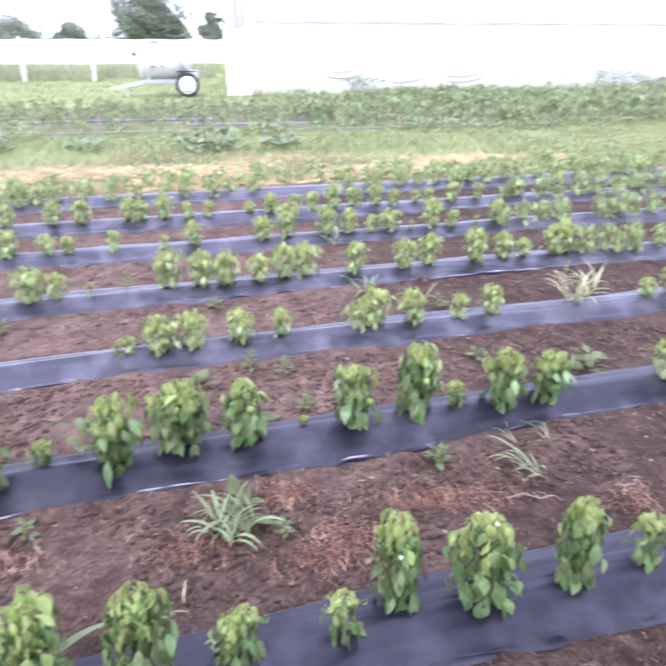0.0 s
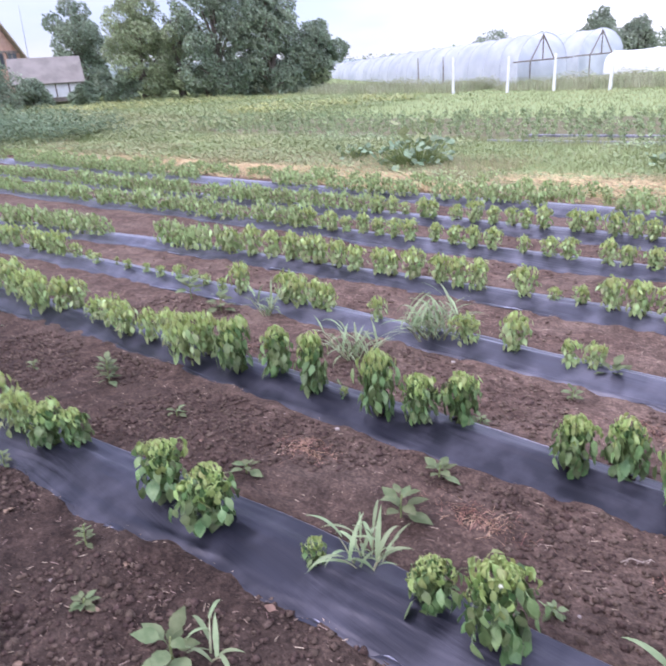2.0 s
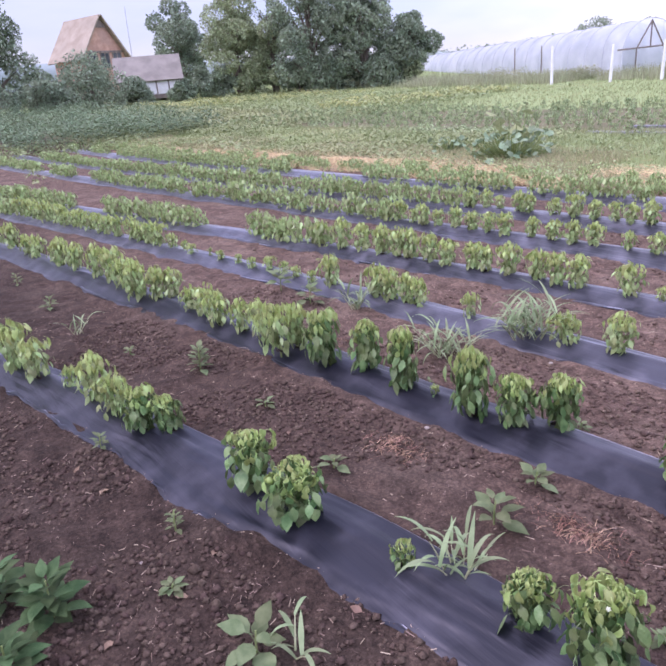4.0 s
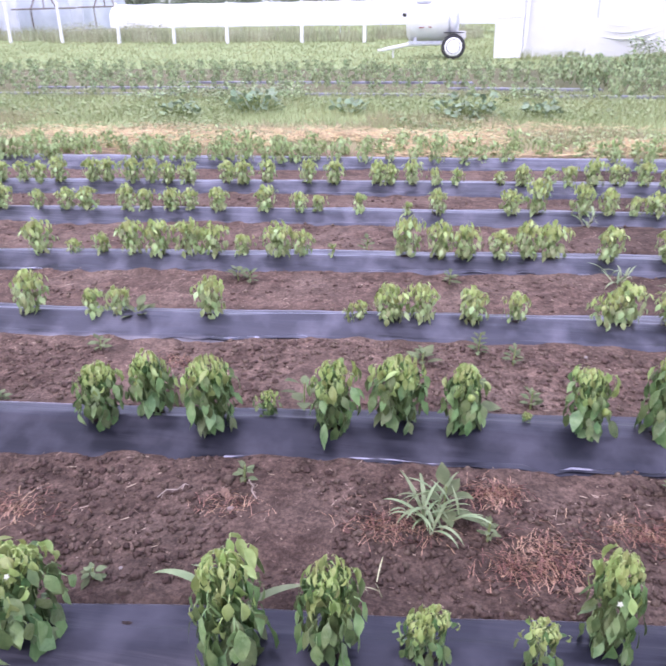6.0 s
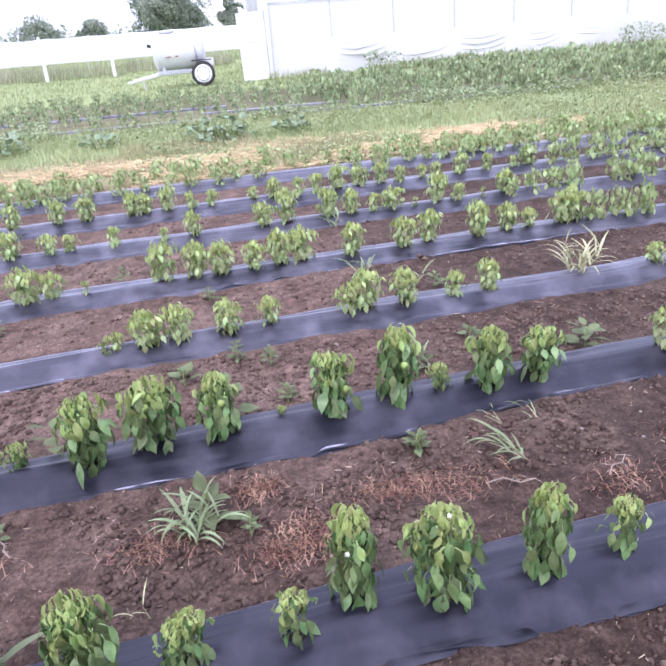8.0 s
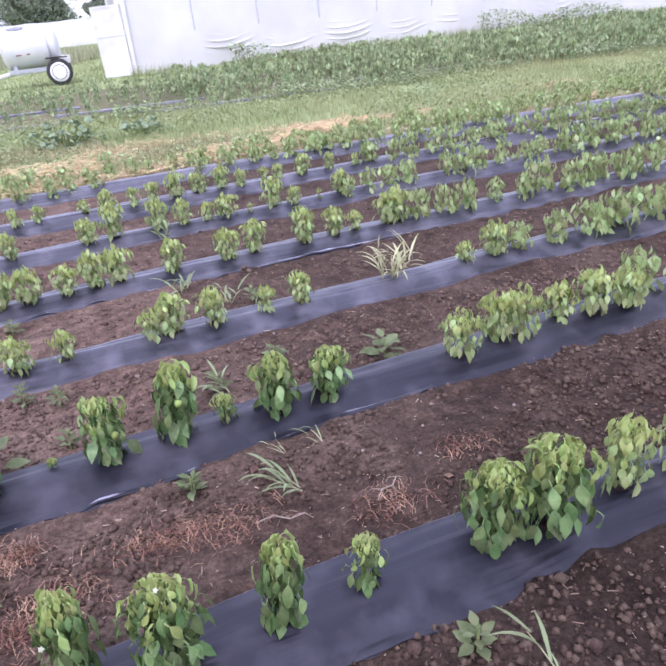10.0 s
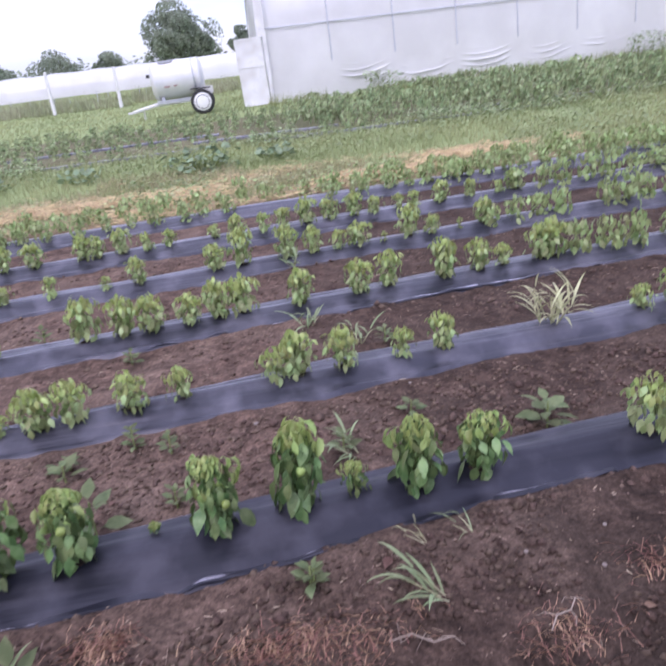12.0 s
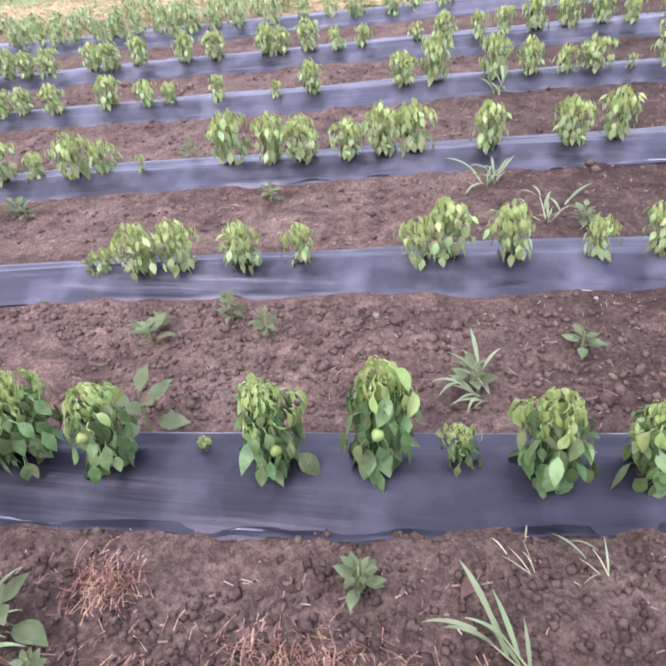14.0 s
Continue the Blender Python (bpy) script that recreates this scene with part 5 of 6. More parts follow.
for sx, sy in ((-33.0, 40.2), (-30.6, 40.0)):
    q = mesh_object("stake", *[[], []], M_WOOD)
    bm = tube([(0, 0, -0.1), (0.03, 0, 1.0), (0, 0.02, 2.0)], [0.05, 0.045, 0.035], 6)
    bm.to_mesh(q.data)
    bm.free()
    q.location = (sx, sy, float(land(sx, sy)))
    tagged(q, "thin grey wooden stake before the film tunnel", "stake", "wooden stakes")


# ---------------------------------------------------------------- tank trailer
TZ = float(land(0, 23.2))
trailer = empty("tank_trailer", Matrix.Translation((-0.3, 23.2, TZ)), "grey-white tank trailer with drawbar parked on grass", "trailer")


def lathe_x(profile, sides=28):
    """A turned body about the x axis: profile of (x, r)."""
    bm = bmesh.new()
    rings = []
    for x, r in profile:
        rings.append([bm.verts.new((x, r * math.cos(2 * math.pi * k / sides), r * math.sin(2 * math.pi * k / sides))) for k in range(sides)])
    for a, b in zip(rings, rings[1:]):
        for k in range(sides):
            bm.faces.new((a[k], a[(k + 1) % sides], b[(k + 1) % sides], b[k]))
    bm.faces.new(rings[0])
    bm.faces.new(rings[-1][::-1])
    bmesh.ops.recalc_face_normals(bm, faces=bm.faces)
    for f in bm.faces:
        f.smooth = True
    return bm


tank = part("tank", lathe_x([(-0.80, 0.18), (-0.79, 0.36), (-0.75, 0.48), (-0.68, 0.545), (-0.66, 0.56), (-0.64, 0.55), (0.62, 0.55), (0.64, 0.565), (0.70, 0.565), (0.72, 0.545), (0.80, 0.44), (0.83, 0.18)]), M_TANK, trailer)
tank.matrix_basis = Matrix.Translation((0.0, 0.0, 1.08)) @ Matrix.Rotation(radians(-2), 4, "Y")
part("hatch", join_bm([box(0.46, 0.30, 0.05, Matrix.Translation((-0.25, -0.08, 0.555)), 0.012), box(0.36, 0.03, 0.04, Matrix.Translation((-0.25, -0.25, 0.53)))]), M_STEEL, tank, "grey hatch lid")
part("strap", lathe_x([(0.50, 0.556), (0.505, 0.575), (0.545, 0.575), (0.55, 0.556)]), M_STEEL, tank)
part("outlet", tube([(-0.80, -0.1, 0.2), (-0.90, -0.14, 0.22)], [0.05, 0.05], 10), M_RUBBER, tank)
for dx, dw in ((-0.32, 0.16), (-0.06, 0.09)):
    part("decal", box(dw, 0.012, 0.035, Matrix.Translation((dx, -0.545, -0.16)) @ Matrix.Rotation(radians(-16), 4, "X")), M_RED, tank, "small red marking")
part("chassis", join_bm([box(1.5, 0.07, 0.10, Matrix.Translation((0.05, s * 0.42, 0.48))) for s in (-1, 1)] + [box(0.07, 0.84, 0.09, Matrix.Translation((x, 0, 0.48))) for x in (-0.55, 0.1, 0.72)]), M_STEEL, trailer)
part("drawbar", join_bm([tube([(0.55, s * 0.42, 0.46), (-0.7, s * 0.36, 0.42), (-1.5, 0.0, 0.27)], [0.055, 0.055, 0.055], 6) for s in (-1, 1)] + [box(0.28, 0.07, 0.07, Matrix.Translation((-1.56, 0, 0.26)), 0.012), tube([(-1.2, 0, 0.3), (-1.2, 0, 0.02)], 0.03, 6)]), M_TANK, trailer, "pale steel drawbar")
part("support_saddle", join_bm([box(0.10, 0.80, 0.14, Matrix.Translation((x, 0, 0.56)), 0.01) for x in (-0.5, 0.5)]), M_STEEL, trailer)
part("rear_box", box(0.34, 0.5, 0.22, Matrix.Translation((0.88, -0.1, 0.68)), 0.02), M_TANK, trailer, "grey box at the rear")
for s in (-1, 1):
    wheel = empty("wheel", Matrix.Translation((0.68, s * 0.60, 0.365)) @ Matrix.Rotation(math.pi / 2, 4, "Z") @ Matrix.Scale(1.16, 4), "", "")
    for key in list(wheel.keys()):
        del wheel[key]
    wheel.parent = trailer
    part("tyre", lathe_x([(-0.092, 0.225), (-0.098, 0.27), (-0.085, 0.30), (-0.04, 0.315), (0.04, 0.315), (0.085, 0.30), (0.098, 0.27), (0.092, 0.225)], 24), M_RUBBER, wheel)
    part("rim", lathe_x([(-0.105, 0.05), (-0.107, 0.12), (-0.09, 0.17), (-0.104, 0.232), (0.104, 0.232), (0.09, 0.17), (0.107, 0.12), (0.105, 0.05)], 20), M_WHITE, wheel, "white steel rim")
for s in (-1, 1):
    part("mudguard", box(0.62, 0.24, 0.03, Matrix.Translation((0.68, s * 0.6, 0.76)), 0.01), M_RUBBER, trailer)


# ---------------------------------------------------------------- house and barn
def slab(a, b, c, d, thick, material, name, parent, label=""):
    """A board through four corners, thickened along its normal."""
    a, b, c, d = Vector(a), Vector(b), Vector(c), Vector(d)
    n = (b - a).cross(d - a).normalized() * thick
    return mesh_object(name, [a, b, c, d, a + n, b + n, c + n, d + n], [(3, 2, 1, 0), (4, 5, 6, 7), (0, 1, 5, 4), (1, 2, 6, 5), (2, 3, 7, 6), (3, 0, 4, 7)], material, parent, label)


HX, HY = -66.75, 22.8
HZ = float(land(HX, HY)) - 0.15
house = empty("house", Matrix.Translation((HX, HY, HZ)) @ Matrix.Rotation(math.atan2(0.288, 0.956), 4, "Z"), "pale brick house with a steep tan-brown gable roof", "house")
# local: +x out of the gable, y along the gable, eave at 4.1, ridge at 7.35
EW, EZ, RZ, HL = 2.25, 4.1, 7.35, 4.9
mesh_object("wall", [(0, -EW, -0.3), (0, EW, -0.3), (0, EW, EZ), (0, 0, RZ - 0.15), (0, -EW, EZ), (-HL, -EW, -0.3), (-HL, EW, -0.3), (-HL, EW, EZ), (-HL, 0, RZ - 0.15), (-HL, -EW, EZ)],
            [(0, 1, 2, 3, 4), (9, 8, 7, 6, 5), (0, 4, 9, 5), (1, 6, 7, 2), (4, 3, 8, 9), (3, 2, 7, 8)], M_BRICK, house, "orange brick walls")
for s in (-1, 1):
    slab((0.45, s * (EW + 0.42), EZ - 0.5), (0.45, 0, RZ + 0.02), (-HL - 0.4, 0, RZ + 0.02), (-HL - 0.4, s * (EW + 0.42), EZ - 0.5), 0.12 * -s, M_TILE_TAN, "roof", house, "tan-brown tiled roof")
mesh_object("gable_cladding", [(0.05, -0.62, RZ - 1.0), (0.05, 0.62, RZ - 1.0), (0.05, 0, RZ - 0.12), (0.10, -0.62, RZ - 1.0), (0.10, 0.62, RZ - 1.0), (0.10, 0, RZ - 0.12)], [(3, 4, 5), (0, 2, 1), (0, 1, 4, 3), (1, 2, 5, 4), (2, 0, 3, 5)], M_WOOD, house, "dark boarding in the gable top")
for yy in (-1.35, 0.0, 1.35):
    w = part("window", box(0.10, 0.95, 1.25, Matrix.Translation((0.01, yy, 3.55))), M_GLASSDARK, house, "dark window")
    part("frame", join_bm([box(0.14, 0.08, 1.35, Matrix.Translation((0.03, yy + o, 3.55))) for o in (-0.46, 0, 0.46)] + [box(0.14, 1.0, 0.08, Matrix.Translation((0.03, yy, 3.55 + o))) for o in (-0.65, 0.65)]), M_WOOD, w)
part("lintel", box(0.12, 4.3, 0.16, Matrix.Translation((0.03, 0, 4.30))), M_WOOD, house)
antenna = mesh_object("antenna_mast", [], [], M_STEEL)
bm = tube([(0, 0, 0), (0.05, 0, 4), (0.15, 0.05, 7.4)], [0.05, 0.04, 0.02], 6)
bm.to_mesh(antenna.data)
bm.free()
antenna.location = (-62.5, 23.8, float(land(-62.5, 23.8)))
tagged(antenna, "thin grey antenna mast beside the house", "antenna")

BX, BY = -55.5, 22.25
BZ = float(land(BX, BY)) + 0.4
barn = empty("barn", Matrix.Translation((BX, BY, BZ)) @ Matrix.Rotation(math.atan2(0.93, 0.37), 4, "Z"), "low barn with grey sheet roof and whitewashed boards", "barn")
# local: +x along the barn, -y towards the field
BL = 2.35
mesh_object("wall", [(-BL, -1.9, -0.3), (BL, -1.9, -0.3), (BL, 1.9, -0.3), (-BL, 1.9, -0.3), (-BL, -1.9, 1.15), (BL, -1.9, 1.15), (BL, 1.9, 1.15), (-BL, 1.9, 1.15), (-BL, 0, 2.8), (BL, 0, 2.8)],
            [(0, 1, 5, 4), (2, 3, 7, 6), (1, 2, 6, 9, 5), (3, 0, 4, 8, 7), (4, 5, 9, 8), (6, 7, 8, 9)], M_WOOD, barn, "grey weathered board wall")
for i in range(5):
    part("white_board", box(0.84, 0.05, 0.95, Matrix.Translation((-1.9 + 0.95 * i, -1.95, 0.5))), M_WHITE, barn, "whitewashed board panel")
slab((-BL - 0.3, -2.2, 0.98), (BL + 0.3, -2.2, 0.98), (BL + 0.3, 0, 2.92), (-BL - 0.3, 0, 2.92), 0.09, M_TILE, "roof", barn, "grey corrugated roof")
slab((-BL - 0.3, 0, 2.92), (BL + 0.3, 0, 2.92), (BL + 0.3, 2.2, 0.98), (-BL - 0.3, 2.2, 0.98), 0.09, M_TILE, "roof", barn, "grey corrugated roof")


# ---------------------------------------------------------------- trees
def crown(seed, blobs, n, size, material, name="crown", squash=1.0):
    """Leaves as many small folded sprays on the shells of several lumps, with gaps."""
    r = np.random.RandomState(seed)
    P, N = [], []
    vol = np.array([b[3] ** 2 for b in blobs])
    for b, q in zip(blobs, (vol / vol.sum() * n).astype(int)):
        d = r.normal(0, 1, (q, 3))
        d /= np.linalg.norm(d, axis=1)[:, None]
        rad = b[3] * (0.55 + 0.5 * r.rand(q) ** 0.55) * (0.8 + 0.4 * vnoise(d[:, 0] * 2.5 + seed, d[:, 1] * 2.5 + d[:, 2] * 2, seed))
        p = np.array(b[:3]) + d * rad[:, None] * np.array([1, 1, 0.85 * squash])
        keep = vnoise(p[:, 0] * 1.1 + p[:, 2], p[:, 1] * 1.1 + p[:, 2] * 0.7, seed + 3) > 0.28
        P.append(p[keep])
        N.append(d[keep])
    P, N = np.concatenate(P), np.concatenate(N)
    n = len(P)
    a = r.normal(0, 1, (n, 3)) + 0.2 * N
    a[:, 2] -= 0.5
    a /= np.linalg.norm(a, axis=1)[:, None]
    b = np.cross(a, r.normal(0, 1, (n, 3)))
    b /= np.linalg.norm(b, axis=1)[:, None]
    s = size * r.uniform(0.6, 1.35, n)[:, None]
    V = np.stack([P - a * s * 0.5, P + b * s * 0.33, P + a * s * 0.6, P - b * s * 0.33], 1).reshape(-1, 3)
    return fast_mesh(name, V, np.arange(4 * n).reshape(n, 4), material)


def tree(seed, x, y, height, width, label, material, n=5000, size=0.34, trunk=0.30, bare=0.22, lumps=9, name="tree", base_drop=0.0):
    rng = random.Random(seed)
    z = float(land(x, y)) - base_drop
    top = empty(name, Matrix.Translation((x, y, z)), label, "tree" if name == "tree" else "bush")
    blobs, bms = [], []
    bms.append(tube([(0, 0, -0.2), (rng.uniform(-.2, .2), rng.uniform(-.2, .2), height * 0.3), (rng.uniform(-.3, .3), rng.uniform(-.3, .3), height * 0.75)], [trunk, trunk * 0.75, trunk * 0.25], 8))
    for i in range(lumps):
        f = (i + 0.5) / lumps
        a = i * 2.4 + rng.uniform(-.5, .5)
        prof = math.sin(math.pi * min(0.97, 0.22 + 0.74 * f)) ** 0.7
        rr = width * 0.5 * prof
        lr = width * rng.uniform(0.13, 0.25) * (1.0 if f < 0.8 else 0.8)
        d = max(0.0, rr - lr * 0.7) * rng.uniform(0.6, 1.0)
        p = (d * math.cos(a), d * math.sin(a), height * (bare + (1 - bare) * f) * 0.93)
        blobs.append((*p, lr))
        bms.append(tube([(0, 0, max(0.2, p[2] * 0.45)), (p[0] * 0.5, p[1] * 0.5, p[2] * 0.78), p], [trunk * 0.45, trunk * 0.3, trunk * 0.08], 5))
    blobs.append((0, 0, height * 0.55, width * 0.30))
    part("trunk", join_bm(bms), M_BARK, top, "grey-brown trunk and limbs")
    c = crown(seed + 1, blobs, n, size, material)
    c.parent = top
    return top


T_DARK, T_LIGHT = "leafy dark green tree at the field's edge", "leafy light olive-green tree at the field's edge"
tree(1, -45.5, 31.5, 9.3, 8.6, T_DARK, M_TREE, 35100, 0.18, bare=0.10, lumps=16)
tree(2, -42.8, 34.4, 8.2, 7.2, T_DARK, M_TREE, 27000, 0.18, bare=0.08, lumps=14)
tree(3, -50.2, 27.6, 8.0, 6.0, T_LIGHT, M_TREE_LIGHT, 22950, 0.16, bare=0.10, lumps=10)
tree(4, -48.2, 29.8, 7.4, 4.6, T_LIGHT, M_TREE_LIGHT, 16200, 0.16, bare=0.12, lumps=9)
tree(5, -60.5, 27.5, 8.2, 7.0, T_DARK, M_TREE, 21600, 0.18, bare=0.2, lumps=10)
tree(6, -41.4, 38.2, 5.2, 4.8, T_DARK, M_TREE, 17550, 0.17, bare=0.34, lumps=9)
tree(7, -44.6, 8.2, 8.6, 6.8, T_DARK, M_TREE, 21600, 0.17, bare=0.12, lumps=11)
tree(8, -1.9, 76.0, 7.9, 9.2, "broad rounded willow behind the low tunnel", M_TREE_HAZE, 35100, 0.22, bare=0.04, lumps=13, base_drop=0.6)
tree(9, 4.6, 84.0, 5.2, 4.0, "small rounded tree behind the greenhouse", M_TREE_HAZE, 6000, 0.26, bare=0.1, lumps=7)
tree(10, -45.0, 92.6, 7.3, 6.5, "open-crowned tree behind the film tunnels", M_TREE_HAZE, 9000, 0.3, bare=0.1, lumps=9)
tree(11, -33.5, 78.0, 4.6, 6.0, "low bushy tree behind the film tunnels", M_TREE_HAZE, 9000, 0.28, bare=0.2, lumps=9)
tree(12, -23.5, 80.0, 4.4, 6.5, "rounded tree behind the low tunnel", M_TREE_HAZE, 8000, 0.28, bare=0.1, lumps=8)
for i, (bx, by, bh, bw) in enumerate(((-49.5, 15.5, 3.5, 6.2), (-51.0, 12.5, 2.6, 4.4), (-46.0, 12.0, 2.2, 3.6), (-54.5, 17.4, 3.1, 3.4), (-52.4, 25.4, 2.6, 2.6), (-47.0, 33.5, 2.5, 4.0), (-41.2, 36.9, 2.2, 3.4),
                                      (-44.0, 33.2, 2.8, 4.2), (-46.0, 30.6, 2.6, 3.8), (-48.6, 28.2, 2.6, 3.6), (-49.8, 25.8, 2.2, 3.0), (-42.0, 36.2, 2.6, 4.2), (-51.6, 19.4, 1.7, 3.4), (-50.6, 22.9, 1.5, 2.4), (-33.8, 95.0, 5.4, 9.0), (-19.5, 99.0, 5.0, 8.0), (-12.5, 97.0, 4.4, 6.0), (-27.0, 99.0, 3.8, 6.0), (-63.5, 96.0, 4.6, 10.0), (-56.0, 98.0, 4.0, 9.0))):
    tree(40 + i, bx, by, bh, bw, "dense green bush at the field's edge" if by < 60 else "distant green bush on the skyline", M_TREE_HAZE if by > 60 else M_TREE if i % 3 or by < 25 else M_TREE_LIGHT, 6500, 0.17 if by < 60 else 0.28, 0.10, 0.02, 7, "bush")
leaves_patch("hedgerow", 72, 9000, -140, 80, 108, 122, 5.0, 0.9, M_TREE_HAZE, "distant hedgerow along the skyline", "hedge", 0.25, 0.06)


# distant hills
def hills():
    az = np.radians(np.arange(-120, 121, 2.0))
    el = 0.5 + 0.7 * vnoise(az * 2.6, az * 0 + 0.5, 81) + 2.4 * np.clip((np.degrees(az) - 30) / 45, 0, 1)
    R = 1400.0
    V, F = [], []
    for q, e in zip(az, el):
        X, Y = -R * math.sin(q), R * math.cos(q)
        V += [(X, Y, -5.0), (X * 0.985, Y * 0.985, R * math.tan(math.radians(e)) * 0.8), (X, Y, R * math.tan(math.radians(e)))]
    for i in range(len(az) - 1):
        F += [(3 * i, 3 * i + 3, 3 * i + 4, 3 * i + 1), (3 * i + 1, 3 * i + 4, 3 * i + 5, 3 * i + 2)]
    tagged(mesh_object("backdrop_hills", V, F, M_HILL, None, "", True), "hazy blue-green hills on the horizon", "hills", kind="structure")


hills()


# ---------------------------------------------------------------- weeds between the beds
def rosette(x, y, n, length, upright, label, material=None, seed=0, name="weed", stem=0.0, zs=1.0):
    """A broad-leaved weed: leaves round a short stem, each an object."""
    rng = random.Random(seed * 7 + 13)
    z = float(land(x, y)) + float(soil_height(np.array(x), np.array(y)))
    top = empty(name, Matrix.Translation((x, y, z)), label, "weed", "weeds between the beds")
    me = leaf_mesh("leaf", material or M_WEED, length=length, width=length * 0.60, fold=0.15, curl=0.5, stalk=0.3, wave=0.05)
    part("stem", tube([(0, 0, -0.03), (0, 0, 0.4 * stem + 0.01), (0.004, 0.004, stem + 0.02)], [0.004, 0.004, 0.003], 5), M_STEM, top)
    for i in range(n):
        f = (i + 0.5) / n
        ob = new("leaf", me)
        ob.parent = top
        up = upright * (0.35 + 0.65 * f)
        ob.matrix_basis = Matrix.Translation((0, 0, 0.012 + stem * (f if stem < 0.15 else 0.35 + 0.65 * f))) @ Euler((rng.uniform(-.3, .3), -up + rng.uniform(-.25, .25), i * 2.4 + rng.uniform(-.3, .3))).to_matrix().to_4x4() @ Matrix.Scale(rng.uniform(0.7, 1.1) * (1.0 - 0.3 * f), 4)
    return top


def blade_mesh(length, width, bend, material):
    verts, faces = [], []
    x, z, a, n = 0.0, 0.0, math.radians(84), 8
    for k in range(n + 1):
        w = width * 0.5 * (0.75 + 0.5 * k / 3 if k < 3 else 1.25 * (1 - ((k - 3) / (n - 3)) ** 1.6)) + 0.0004
        verts += [(x, -w, z + 0.25 * w), (x, 0, z), (x, w, z + 0.25 * w)]
        if k:
            b = 3 * (k - 1)
            faces += [(b, b + 3, b + 4, b + 1), (b + 1, b + 4, b + 5, b + 2)]
        a -= bend / n * (0.5 + k / n)
        x += length / n * math.cos(a)
        z += length / n * math.sin(a)
    me = bpy.data.meshes.new("blade")
    me.from_pydata(verts, [], faces)
    me.materials.append(material)
    me.polygons.foreach_set("use_smooth", [True] * len(me.polygons))
    me.update()
    return me


M_TUFT = surface("tuft_blade", (0.195, 0.265, 0.125), (0.300, 0.370, 0.195), 12, 0.55, 0, 60, "object", 0.25, 0.25, 0.35)
M_TUFT_DRY = surface("pale_tuft_blade", (0.40, 0.42, 0.22), (0.56, 0.56, 0.33), 12, 0.6, 0, 60, "object", 0.2, 0.25, 0.3)
BLADES = {m.name: [blade_mesh(1.0, 0.090, b, m) for b in (0.8, 1.3, 1.9)] for m in (M_TUFT, M_TUFT_DRY)}


def culm_mesh():
    """A unit-high grass stalk, thinner towards its tip and slightly bent."""
    bm = tube([(0, 0, 0), (0.02, 0, 0.35), (0.05, 0, 0.7), (0.11, 0, 1.0)], [0.020, 0.018, 0.015, 0.008], 5)
    me = bpy.data.meshes.new("culm")
    bm.to_mesh(me)
    bm.free()
    me.materials.append(M_CULM)
    return me


M_CULM = surface("grass_stalk", (0.33, 0.35, 0.19), (0.45, 0.44, 0.28), 12, 0.6, 0, 60, "object", 0.2, 0.1, 0.3)
CULM = culm_mesh()


def tuft(x, y, n, length, label, seed, material=None, spread=0.03, thick=1.0, flat=0.0):
    """A grass tuft: leaning stalks, each with blades that part from it by turns on either side and arch over."""
    rng = random.Random(seed * 11 + 3)
    material = material or M_TUFT
    z = float(land(x, y)) + (FILM_CROWN if any(-0.10 < y - float(bed_y(k, x)) < 0.17 for k in range(4)) else float(soil_height(np.array(x), np.array(y))))
    top = empty("grass_tuft", Matrix.Translation((x, y, z)), label, "grass", "grass tufts between the beds")
    stalks = max(2, round(n / 4.5))
    for i in range(stalks):
        a = 2.4 * i + rng.uniform(-0.5, 0.5)
        if flat > 0.4:                               # trodden over to one side
            a = 2.9 + 0.7 * (i - 1) + rng.gauss(0, 0.2)
        lean = rng.uniform(0.05, 0.42) + flat
        h = length * rng.uniform(0.28, 0.62)
        d = spread * rng.random()
        root = Matrix.Translation((d * math.cos(a), d * math.sin(a), -0.008)) @ Euler((0, lean, a)).to_matrix().to_4x4()
        c = new("culm", CULM)
        c.parent = top
        c.matrix_basis = root @ Matrix.Diagonal((h, 0.16 * thick, h, 1)) if h > 0.16 else root @ Matrix.Diagonal((0.16, 0.16 * thick, h, 1))
        count = max(2, round(n / stalks))
        for j in range(count):
            f = 0.12 + 0.88 * j / (count - 1)
            p = root @ Vector((0.05 * h * f, 0, h * f))
            ob = new("blade", BLADES[material.name][rng.choice((0, 0, 1, 1, 2))])
            ob.parent = top
            s = length * rng.uniform(0.38, 0.72) * (1.0 if 0 < j else 0.8)
            side = a + ((0.25 if j % 2 else 2.7) + rng.gauss(0, 0.55) if flat < 0.4 else rng.gauss(0, 0.6))
            tilt = rng.uniform(0.02, 0.45) + (0.15 + 0.9 * flat if j % 2 else 0.05 + 0.5 * flat)
            ob.matrix_basis = Matrix.Translation(p) @ Euler((0, tilt, side)).to_matrix().to_4x4() @ Matrix.Diagonal((s, s * thick, s, 1))
    return top


